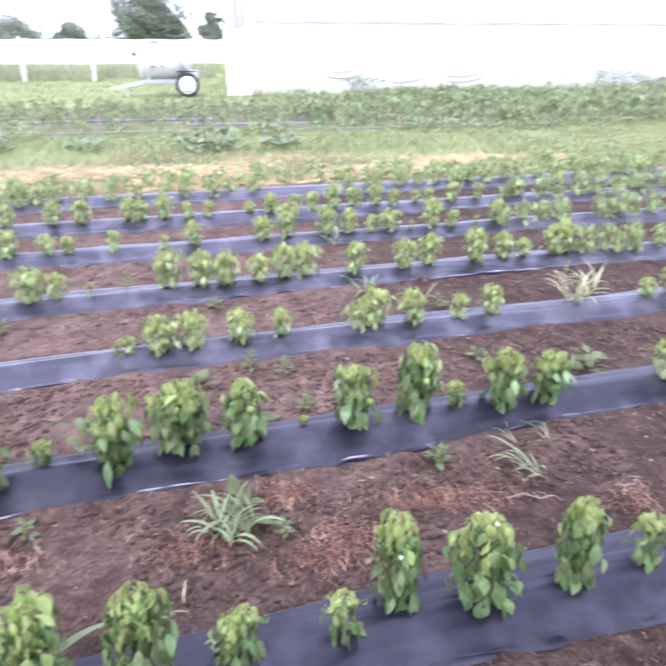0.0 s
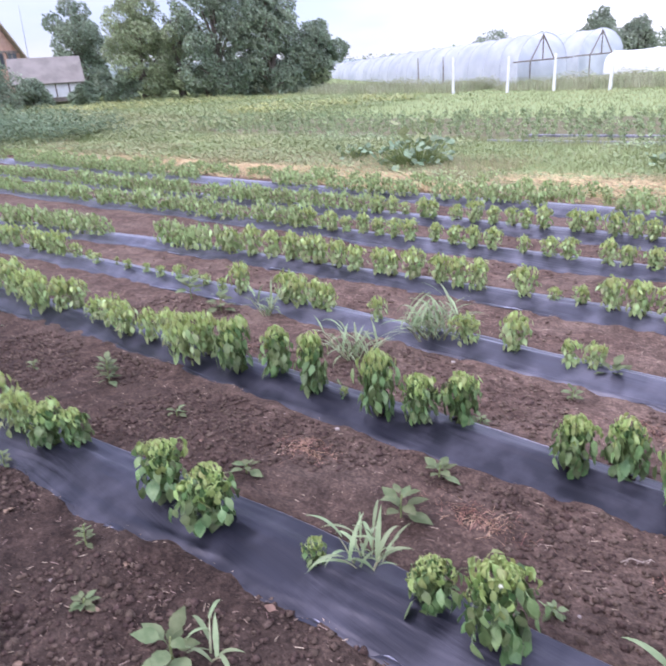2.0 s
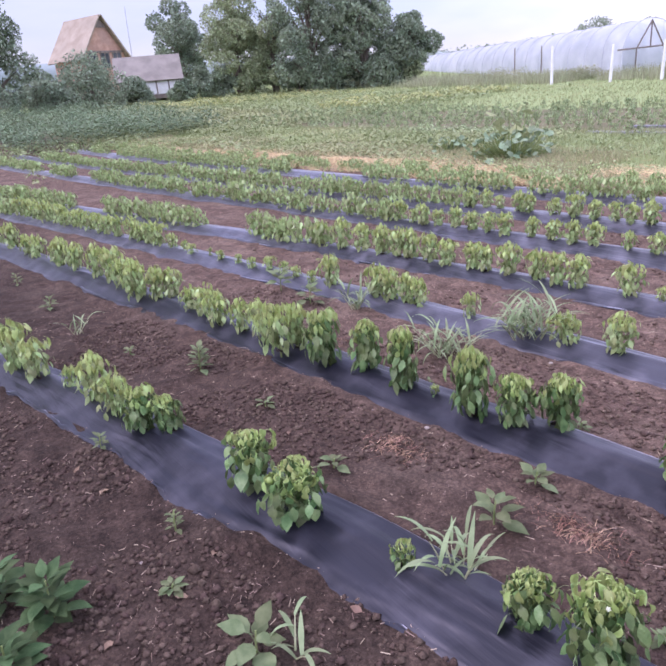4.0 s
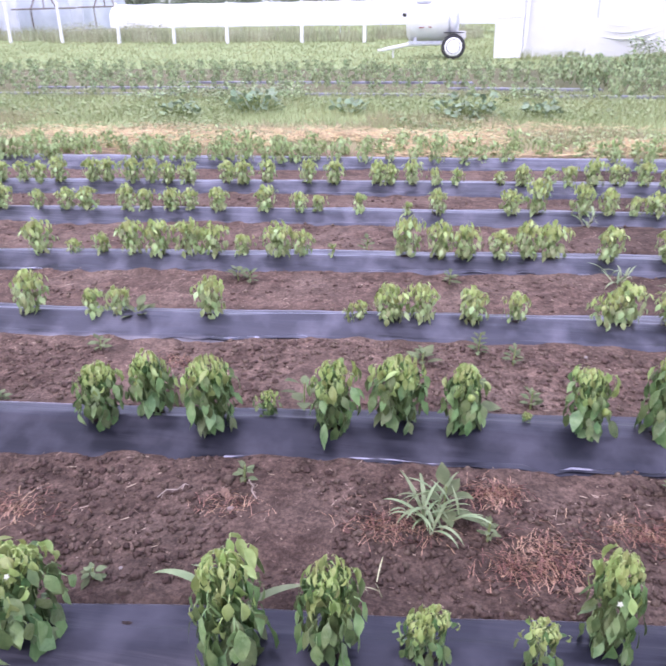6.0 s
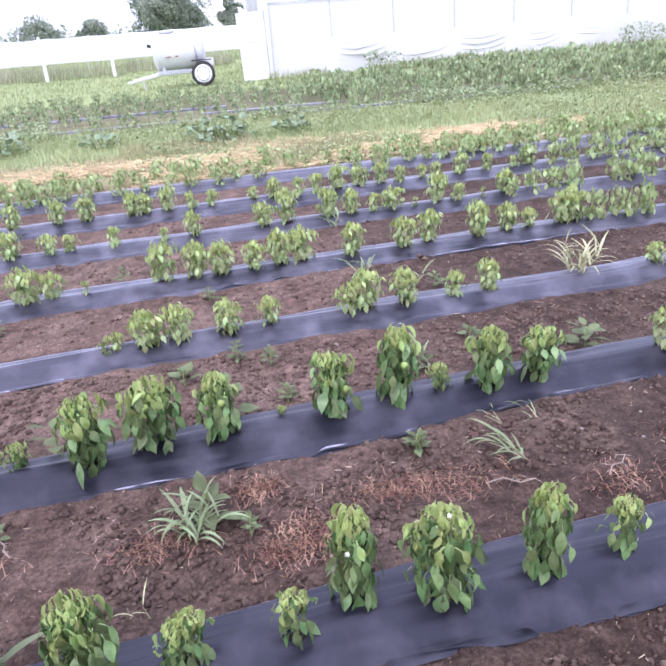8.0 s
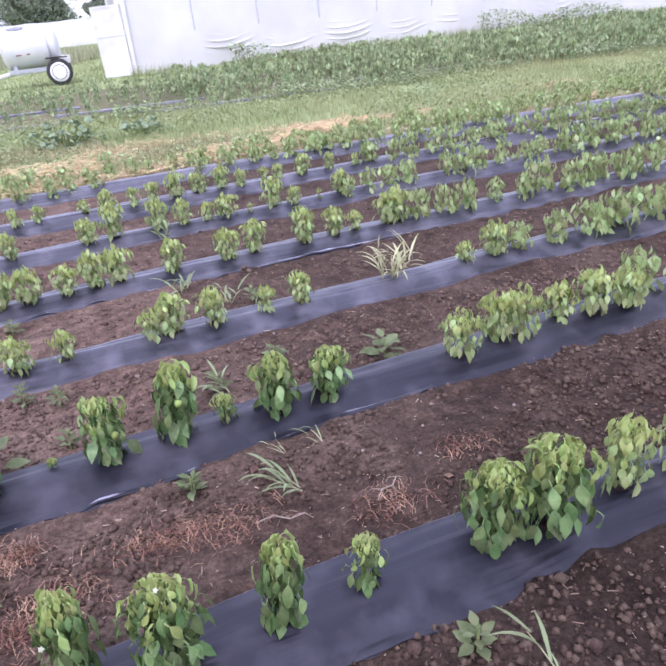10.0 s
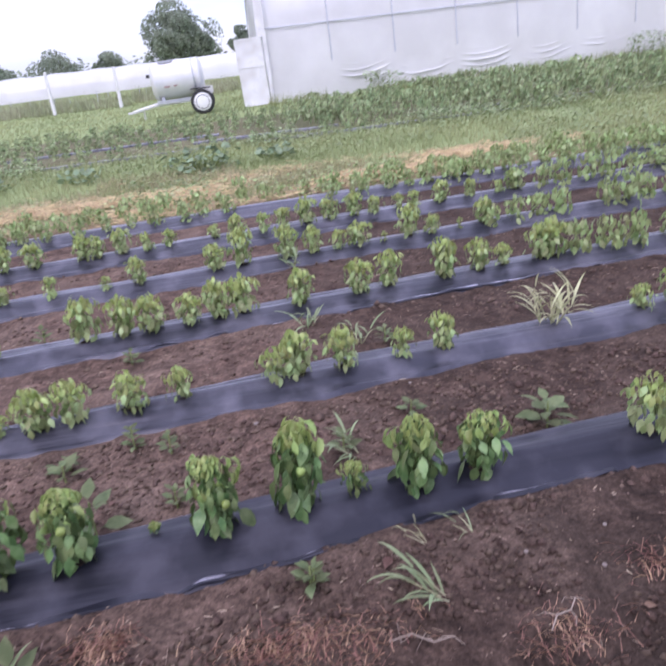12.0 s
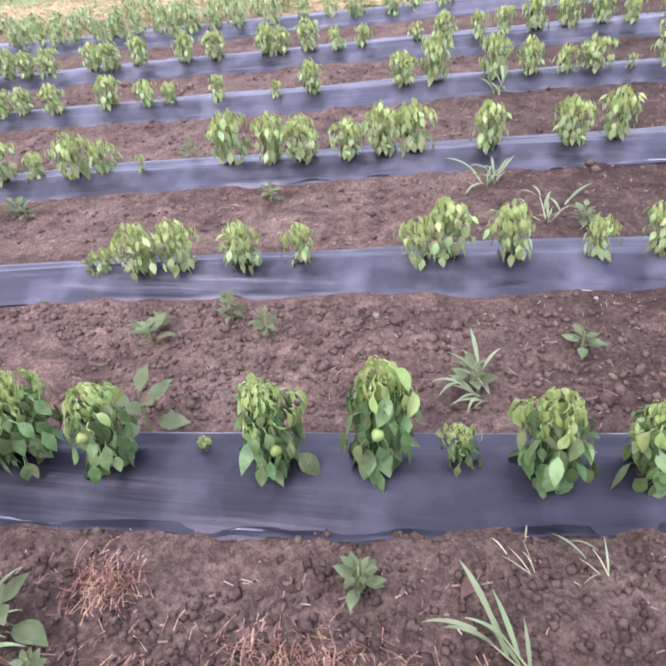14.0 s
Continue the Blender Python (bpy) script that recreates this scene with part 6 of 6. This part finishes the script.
W_DARK = "dense dark green broad-leaved weed growing in bare soil"
W_BROAD, W_SMALL, W_GRASS = "broad-leaved grey-green weed growing in bare soil", "small grey-green weed seedling in bare soil", "arching green grass tuft beside the black film"
for i, (x, y, n, ln, up, st) in enumerate(((-1.70, 1.97, 9, 0.085, 0.7, 0.05), (-2.40, 1.43, 8, 0.075, 0.6, 0.03), (-3.16, 1.52, 8, 0.075, 0.5, 0.02), (-1.64, 1.64, 10, 0.11, 0.7, 0.09),
                                           (-1.71, 0.62, 9, 0.12, 0.7, 0.07), (0.91, 2.19, 10, 0.065, 0.8, 0.06), (0.11, 2.00, 8, 0.11, 0.9, 0.10), (-2.33, 0.16, 16, 0.12, 0.7, 0.14),
                                           (-2.52, 0.02, 15, 0.12, 0.6, 0.12), (-2.14, -0.02, 14, 0.12, 0.8, 0.12), (1.96, 2.80, 12, 0.12, 0.6, 0.10), (0.01, 3.06, 8, 0.09, 0.7, 0.06), (-3.94, 1.50, 30, 0.085, 0.8, 0.14), (0.22, 2.60, 7, 0.13, 0.8, 0.17), (-0.46, 2.50, 8, 0.12, 0.7, 0.19), (-3.92, 2.06, 12, 0.13, 0.8, 0.20), (-5.03, 2.80, 12, 0.13, 0.7, 0.16), (-4.52, 2.76, 12, 0.12, 0.6, 0.12), (-1.56, 3.36, 12, 0.12, 0.7, 0.08))):
    dark = i in (7, 8, 9)
    rosette(x, y, n * 2 if dark else n, ln, up, W_DARK if dark else W_BROAD, M_WEED_DARK if dark else None, i, stem=st)
for i, (x, y, n, ln, up, st) in enumerate(((-0.60, 2.08, 7, 0.055, 0.8, 0.05), (-0.93, 1.57, 8, 0.05, 0.5, 0.02), (0.25, 1.90, 12, 0.05, 0.9, 0.06), (-2.16, 0.53, 8, 0.065, 0.5, 0.02), (-2.50, 0.69, 14, 0.05, 0.8, 0.08),
                                           (-3.38, 0.67, 10, 0.06, 0.7, 0.06), (-4.60, 1.27, 6, 0.06, 0.7, 0.03), (-6.26, 1.15, 10, 0.09, 0.8, 0.08), (-7.43, 1.12, 10, 0.09, 0.8, 0.1), (-1.10, 4.02, 8, 0.07, 0.8, 0.05),
                                           (-0.42, 4.64, 12, 0.08, 0.8, 0.10), (0.01, 3.16, 8, 0.06, 0.7, 0.04), (0.28, 3.19, 16, 0.055, 0.7, 0.10), (0.92, 2.19, 9, 0.055, 0.8, 0.05), (1.55, 3.87, 10, 0.08, 0.7, 0.07),
                                           (-1.63, 3.04, 7, 0.075, 0.7, 0.04), (0.48, 2.74, 8, 0.06, 0.9, 0.07), (1.47, 3.07, 8, 0.07, 0.8, 0.05), (1.14, 2.89, 7, 0.075, 1.0, 0.06), (0.15, 4.19, 10, 0.07, 0.7, 0.06),
                                           (-1.20, 4.09, 7, 0.10, 0.8, 0.06), (0.16, 1.13, 8, 0.08, 0.8, 0.05), (1.51, 1.20, 10, 0.07, 0.8, 0.07), (-1.86, 2.52, 7, 0.07, 0.5, 0.03), (-2.67, 2.30, 7, 0.05, 0.8, 0.04), (0.44, 3.10, 9, 0.06, 0.9, 0.07))):
    rosette(x, y, n + 3, ln * 0.86, up, W_SMALL, None, 50 + i, stem=st)
for i, (x, y, n, ln, flat, thick) in enumerate(((-1.50, 1.30, 36, 0.27, 0.12, 0.95), (0.05, 1.95, 38, 0.23, 0.20, 0.82), (-1.62, 0.70, 9, 0.24, 0.25, 1.2), (1.30, 2.03, 13, 0.24, 0.60, 0.75), (-2.97, 2.74, 80, 0.35, 0.32, 0.6), (-2.72, 3.20, 100, 0.41, 0.32, 0.6),
                                                (-4.11, 2.91, 34, 0.34, 0.20, 0.7), (-5.37, 1.12, 16, 0.24, 0.20, 0.8), (1.22, 5.50, 14, 0.22, 0.10, 1.0), (1.20, 2.86, 16, 0.20, 0.42, 0.9), (1.46, 2.28, 5, 0.16, 0.45, 0.5), (1.17, 4.26, 16, 0.22, 0.35, 1.0), (1.67, 1.04, 9, 0.26, 0.50, 0.7),
                                                (1.42, 3.89, 12, 0.20, 0.20, 1.0), (0.22, 1.10, 6, 0.18, 0.20, 1.5), (-0.47, 1.43, 6, 0.30, 0.30, 1.2))):
    tuft(x, y, n, ln, W_GRASS, i, None, 0.02 + 0.0009 * n, thick, flat)
tuft(2.38, 3.62, 42, 0.33, "pale yellowish grass tuft beside the black film", 91, M_TUFT_DRY, 0.05, 0.7, 0.2)
tuft(-0.05, 1.60, 6, 0.13, "withered pale grass stalks lying in bare soil", 92, M_TUFT_DRY, 0.02, 0.45, 0.8)
tuft(1.30, 2.26, 5, 0.16, "withered pale grass stalks lying in bare soil", 93, M_TUFT_DRY, 0.02, 0.40, 0.6)


# ---------------------------------------------------------------- squash and tall plants in the meadow
def broad_clump(x, y, n, leaf, height, label, category, seed, material, name):
    rng = random.Random(seed)
    z = float(land(x, y))
    top = empty(name, Matrix.Translation((x, y, z)), label, category)
    me = bpy.data.meshes.new("leaf")
    ring = [(0.0, 0.0, -0.02)] + [((1.0 + 0.16 * math.cos(5 * a)) * 0.5 * math.cos(a) + 0.1, (1.0 + 0.16 * math.cos(5 * a)) * 0.5 * math.sin(a), 0.05 * math.cos(2.5 * a)) for a in [2 * math.pi * k / 15 for k in range(15)]]
    me.from_pydata(ring, [], [(0, 1 + k, 1 + (k + 1) % 15) for k in range(15)])
    me.materials.append(material)
    me.update()
    bms = []
    for i in range(n):
        a, f = i * 2.4, rng.random()
        d = (2.2 if n < 12 else 0.55 * math.sqrt(n)) * leaf * math.sqrt((i + 0.5) / n) * rng.uniform(0.7, 1.2)
        p = (d * math.cos(a), d * math.sin(a), height * rng.uniform(0.12 if n > 12 else 0.45, 1.0))
        bms.append(tube([(p[0] * 0.3, p[1] * 0.3, 0), (p[0] * 0.8, p[1] * 0.8, p[2] * 0.6), p], 0.008, 4))
        ob = new("leaf", me)
        ob.parent = top
        ob.matrix_basis = Matrix.Translation(p) @ Euler((rng.uniform(-.9, .9), rng.uniform(-.9, .9), a)).to_matrix().to_4x4() @ Matrix.Scale(leaf * rng.uniform(0.7, 1.3), 4)
    part("stalk", join_bm(bms), M_STEM, top)
    return top


S_LABEL = "spreading squash plant with large blue-green leaves in grass"
M_SQUASH = surface("squash_leaf", (0.16, 0.235, 0.135), (0.27, 0.345, 0.215), 4, 0.6, 0.1, 40, "object", 0.25, 0.2, 0.3)
for i, (x, y, n, lf, h) in enumerate(((-3.07, 11.7, 40, 0.15, 0.32), (-4.15, 11.1, 24, 0.14, 0.24), (0.47, 11.0, 46, 0.15, 0.34), (-1.4, 11.5, 18, 0.14, 0.24), (1.6, 11.3, 20, 0.14, 0.24), (-10.6, 10.6, 24, 0.16, 0.30))):
    broad_clump(x, y, n * 2, lf * 0.68, h, S_LABEL, "squash", 500 + i, M_SQUASH, "squash_plant")
broad_clump(-8.5, 10.1, 170, 0.11, 0.50, "bushy dark green plant clump at the straw's edge", "plant", 520, M_SQUASH, "plant_clump")
broad_clump(-8.7, 10.3, 10, 0.20, 0.85, "tall pale broad-leaved plant beside a bushy clump", "plant", 521, M_MEADOW, "tall_plant")


# ---------------------------------------------------------------- litter, stones, planting holes
for i, (x, y, sx, sy, n) in enumerate(((0.30, 2.15, 0.10, 0.06, 110), (0.44, 1.85, 0.16, 0.13, 260), (-0.06, 1.92, 0.16, 0.08, 170), (-2.35, 1.76, 0.16, 0.08, 150), (-1.40, 1.83, 0.20, 0.08, 150), (0.91, 1.97, 0.26, 0.10, 260),
                                       (0.36, 1.78, 0.14, 0.08, 150), (1.56, 1.84, 0.16, 0.10, 120), (0.29, 2.11, 0.08, 0.06, 90), (0.76, 2.02, 0.18, 0.06, 130), (-0.62, 1.95, 0.12, 0.05, 60), (1.92, 2.0, 0.14, 0.08, 90), (-1.2, 2.95, 0.2, 0.08, 90), (-3.7, 2.35, 0.2, 0.1, 90))):
    tagged(strands("dry_weed_litter", 600 + i, x, y, sx, sy, int(n * 1.1), 0.075, M_LITTER, "", "", 0.0013, 0.018), "mat of dry reddish-brown roots and stalks on soil", "litter", kind="stuff")


def bits(seed, n):
    r = np.random.RandomState(seed)
    x, y = r.uniform(-6, 4, n), r.uniform(-0.4, 6.2, n)
    ok = np.ones(n, bool)
    for k in range(len(BEDS)):
        d = y - bed_y(k, x)
        ok &= ~((d > -0.13) & (d < 0.2))
    x, y = x[ok], y[ok]
    n = len(x)
    L, a, th = 0.006 + 0.030 * r.rand(n) ** 3, r.uniform(0, 6.28, n), 0.0011
    ca, sa = np.cos(a) * L / 2, np.sin(a) * L / 2
    z = land(x, y) + soil_height(x, y) + 0.006
    px, py = -np.sin(a) * th, np.cos(a) * th
    t = r.normal(0, 0.15, n) * L
    V = np.stack([np.stack([x - ca - px, y - sa - py, z - t], 1), np.stack([x + ca - px, y + sa - py, z + t], 1), np.stack([x + ca + px, y + sa + py, z + t + 0.002], 1), np.stack([x - ca + px, y - sa + py, z - t + 0.002], 1)], 1).reshape(-1, 3)
    tagged(fast_mesh("straw_bits", V, np.arange(4 * n).reshape(n, 4), M_BITS), "scattered dry straw bits on bare soil", "litter", kind="stuff")


bits(640, 24000)


def pebble_mesh(seed):
    rng = random.Random(seed)
    bm = bmesh.new()
    bmesh.ops.create_icosphere(bm, subdivisions=1, radius=1.0)
    for v in bm.verts:
        v.co *= rng.uniform(0.75, 1.15)
        v.co.z *= 0.65
    me = bpy.data.meshes.new("stone")
    bm.to_mesh(me)
    bm.free()
    me.materials.append(M_STONE)
    return me


PEBBLES = [pebble_mesh(i) for i in range(3)]
srng = random.Random(77)
fixed = [(0.79, 1.80, 0.011), (-2.36, 1.98, 0.016), (-0.61, 1.93, 0.014), (0.80, 3.24, 0.014), (-0.95, 1.16, 0.012), (-2.42, 3.05, 0.016)]
for i in range(60):
    x, y, s = fixed[i] if i < len(fixed) else (srng.uniform(-4.5, 3.2), srng.uniform(-0.2, 4.2), srng.uniform(0.004, 0.010))
    if i >= len(fixed) and any(-0.13 < y - float(bed_y(k, x)) < 0.2 for k in range(7)):
        continue
    ob = new("stone", srng.choice(PEBBLES))
    ob.matrix_basis = Matrix.Translation((x, y, float(land(x, y)) + float(soil_height(np.array(x), np.array(y))) + s * 0.3)) @ Euler((0, 0, srng.uniform(0, 6))).to_matrix().to_4x4() @ Matrix.Scale(s, 4)
    tagged(ob, "small pale stone lying on brown soil", "stone", "stones on the soil")


DRY_LEAVES = [leaf_mesh("dry_leaf", M_DRYLEAF, length=0.050 + 0.012 * i, width=0.030 + 0.005 * i, fold=0.5, curl=-0.5 + 0.5 * i, wave=0.3, stalk=0.15) for i in range(3)]
lrng = random.Random(79)
for i in range(46):
    x, y = lrng.uniform(-3.6, 2.6), lrng.uniform(0.2, 3.1)
    if any(float(film_front(k, np.array(x))) - 0.03 < y - float(bed_y(k, x)) < 0.22 for k in range(7)):
        continue
    ob = new("dry_leaf", lrng.choice(DRY_LEAVES))
    ob.matrix_basis = Matrix.Translation((x, y, float(land(x, y)) + float(soil_height(np.array(x), np.array(y))) + 0.008)) @ Euler((lrng.uniform(-.4, .4), lrng.uniform(-.2, .3), lrng.uniform(0, 6.28))).to_matrix().to_4x4() @ Matrix.Scale(lrng.uniform(0.5, 1.0), 4)
    tagged(ob, "curled dry reddish-brown leaf lying on soil", "dry leaf", "dry leaves on the soil")


M_TWIG = surface("dry_twig", (0.25, 0.20, 0.16), (0.36, 0.29, 0.24), 20, 0.85, 0.3, 60, stretch=(0.3, 1, 1))


def twig(x, y, ln, turn, seed):
    """A bent dry twig with side shoots, lying on the soil."""
    rng = random.Random(seed)
    z = float(land(x, y)) + float(soil_height(np.array(x), np.array(y))) + 0.012
    pts = [(-0.5 * ln, 0.0, 0.0), (-0.2 * ln, 0.10 * ln, 0.012), (0.1 * ln, 0.02 * ln, 0.006), (0.35 * ln, 0.10 * ln, 0.014), (0.5 * ln, 0.02 * ln, 0.004)]
    bms = [tube(pts, [0.002, 0.0028, 0.0024, 0.0018, 0.001], 6)]
    for j in range(3):
        p = pts[1 + j]
        bms.append(tube([p, (p[0] - 0.12 * ln, p[1] + rng.uniform(-0.22, 0.22) * ln, 0.012), (p[0] - 0.22 * ln, p[1] + rng.uniform(-0.3, 0.3) * ln, 0.004)], [0.0016, 0.0013, 0.0008], 5))
    bm = join_bm(bms)
    me = bpy.data.meshes.new("twig")
    bm.to_mesh(me)
    bm.free()
    me.materials.append(M_TWIG)
    ob = new("twig", me)
    ob.matrix_basis = Matrix.Translation((x, y, z)) @ Matrix.Rotation(turn, 4, "Z")
    tagged(ob, "pale dry branching twig lying on bare soil", "twig", "twigs on the soil")


twig(1.18, 1.90, 0.20, -0.35, 1)
twig(1.57, 1.88, 0.15, 0.5, 2)
twig(-0.55, 2.02, 0.11, 2.0, 3)
twig(-0.83, 1.98, 0.12, 0.6, 4)


# soil in the slits, darkened in colour for the shade in them
M_HOLE = surface("damp_soil", (0.018, 0.012, 0.011), (0.045, 0.030, 0.026), 40, 0.95, 0.5, 120)


def hole_mesh(seed):
    rng = random.Random(seed)
    n = 14
    ring = [(0.0, 0.0, 0.006)]
    for r in (0.6, 1.0):
        ring += [(r * 0.038 * rng.uniform(0.7, 1.25) * math.cos(2 * math.pi * k / n), r * 0.022 * rng.uniform(0.7, 1.25) * math.sin(2 * math.pi * k / n), 0.004 if r < 1 else 0.0) for k in range(n)]
    f = [(0, 1 + k, 1 + (k + 1) % n) for k in range(n)] + [(1 + k, 1 + n + k, 1 + n + (k + 1) % n, 1 + (k + 1) % n) for k in range(n)]
    me = bpy.data.meshes.new("planting_hole")
    me.from_pydata(ring, [], f)
    me.materials.append(M_HOLE)
    me.update()
    return me


HOLES = [hole_mesh(i) for i in range(4)]
FILMS = sorted((o for o in scene.objects if o.name.startswith("mulch_film") and "planting beds" in o.get("group", "")), key=lambda o: o.name)
for k, bed in enumerate((BED_A, BED_B, BED_C, BED_D, BED_E, BED_F)):
    for x, h in bed:
        y = float(bed_y(k, x)) + 0.035 + OFF_LINE.get((k, x), 0.0)
        ob = new("planting_hole", srng.choice(HOLES))
        ob.parent = FILMS[k]
        ob.matrix_basis = Matrix.Translation((x, y, float(land(x, y)) + FILM_CROWN + 0.008)) @ Euler((0, 0, srng.uniform(-.4, .4))).to_matrix().to_4x4() @ Matrix.Scale(1.0 if h > 0.2 else 0.6 if h > 0.11 else 0.35, 4)
for x, y, size in ((-1.97, 1.17, 0.55), (-0.73, 1.385, 0.6)):      # torn slits without a plant
    ob = new("torn_slit", HOLES[1])
    ob.parent = FILMS[0]
    ob.matrix_basis = Matrix.Translation((x, y, float(land(x, y)) + FILM_CROWN + 0.008)) @ Matrix.Diagonal((size, size * 0.8, size, 1))
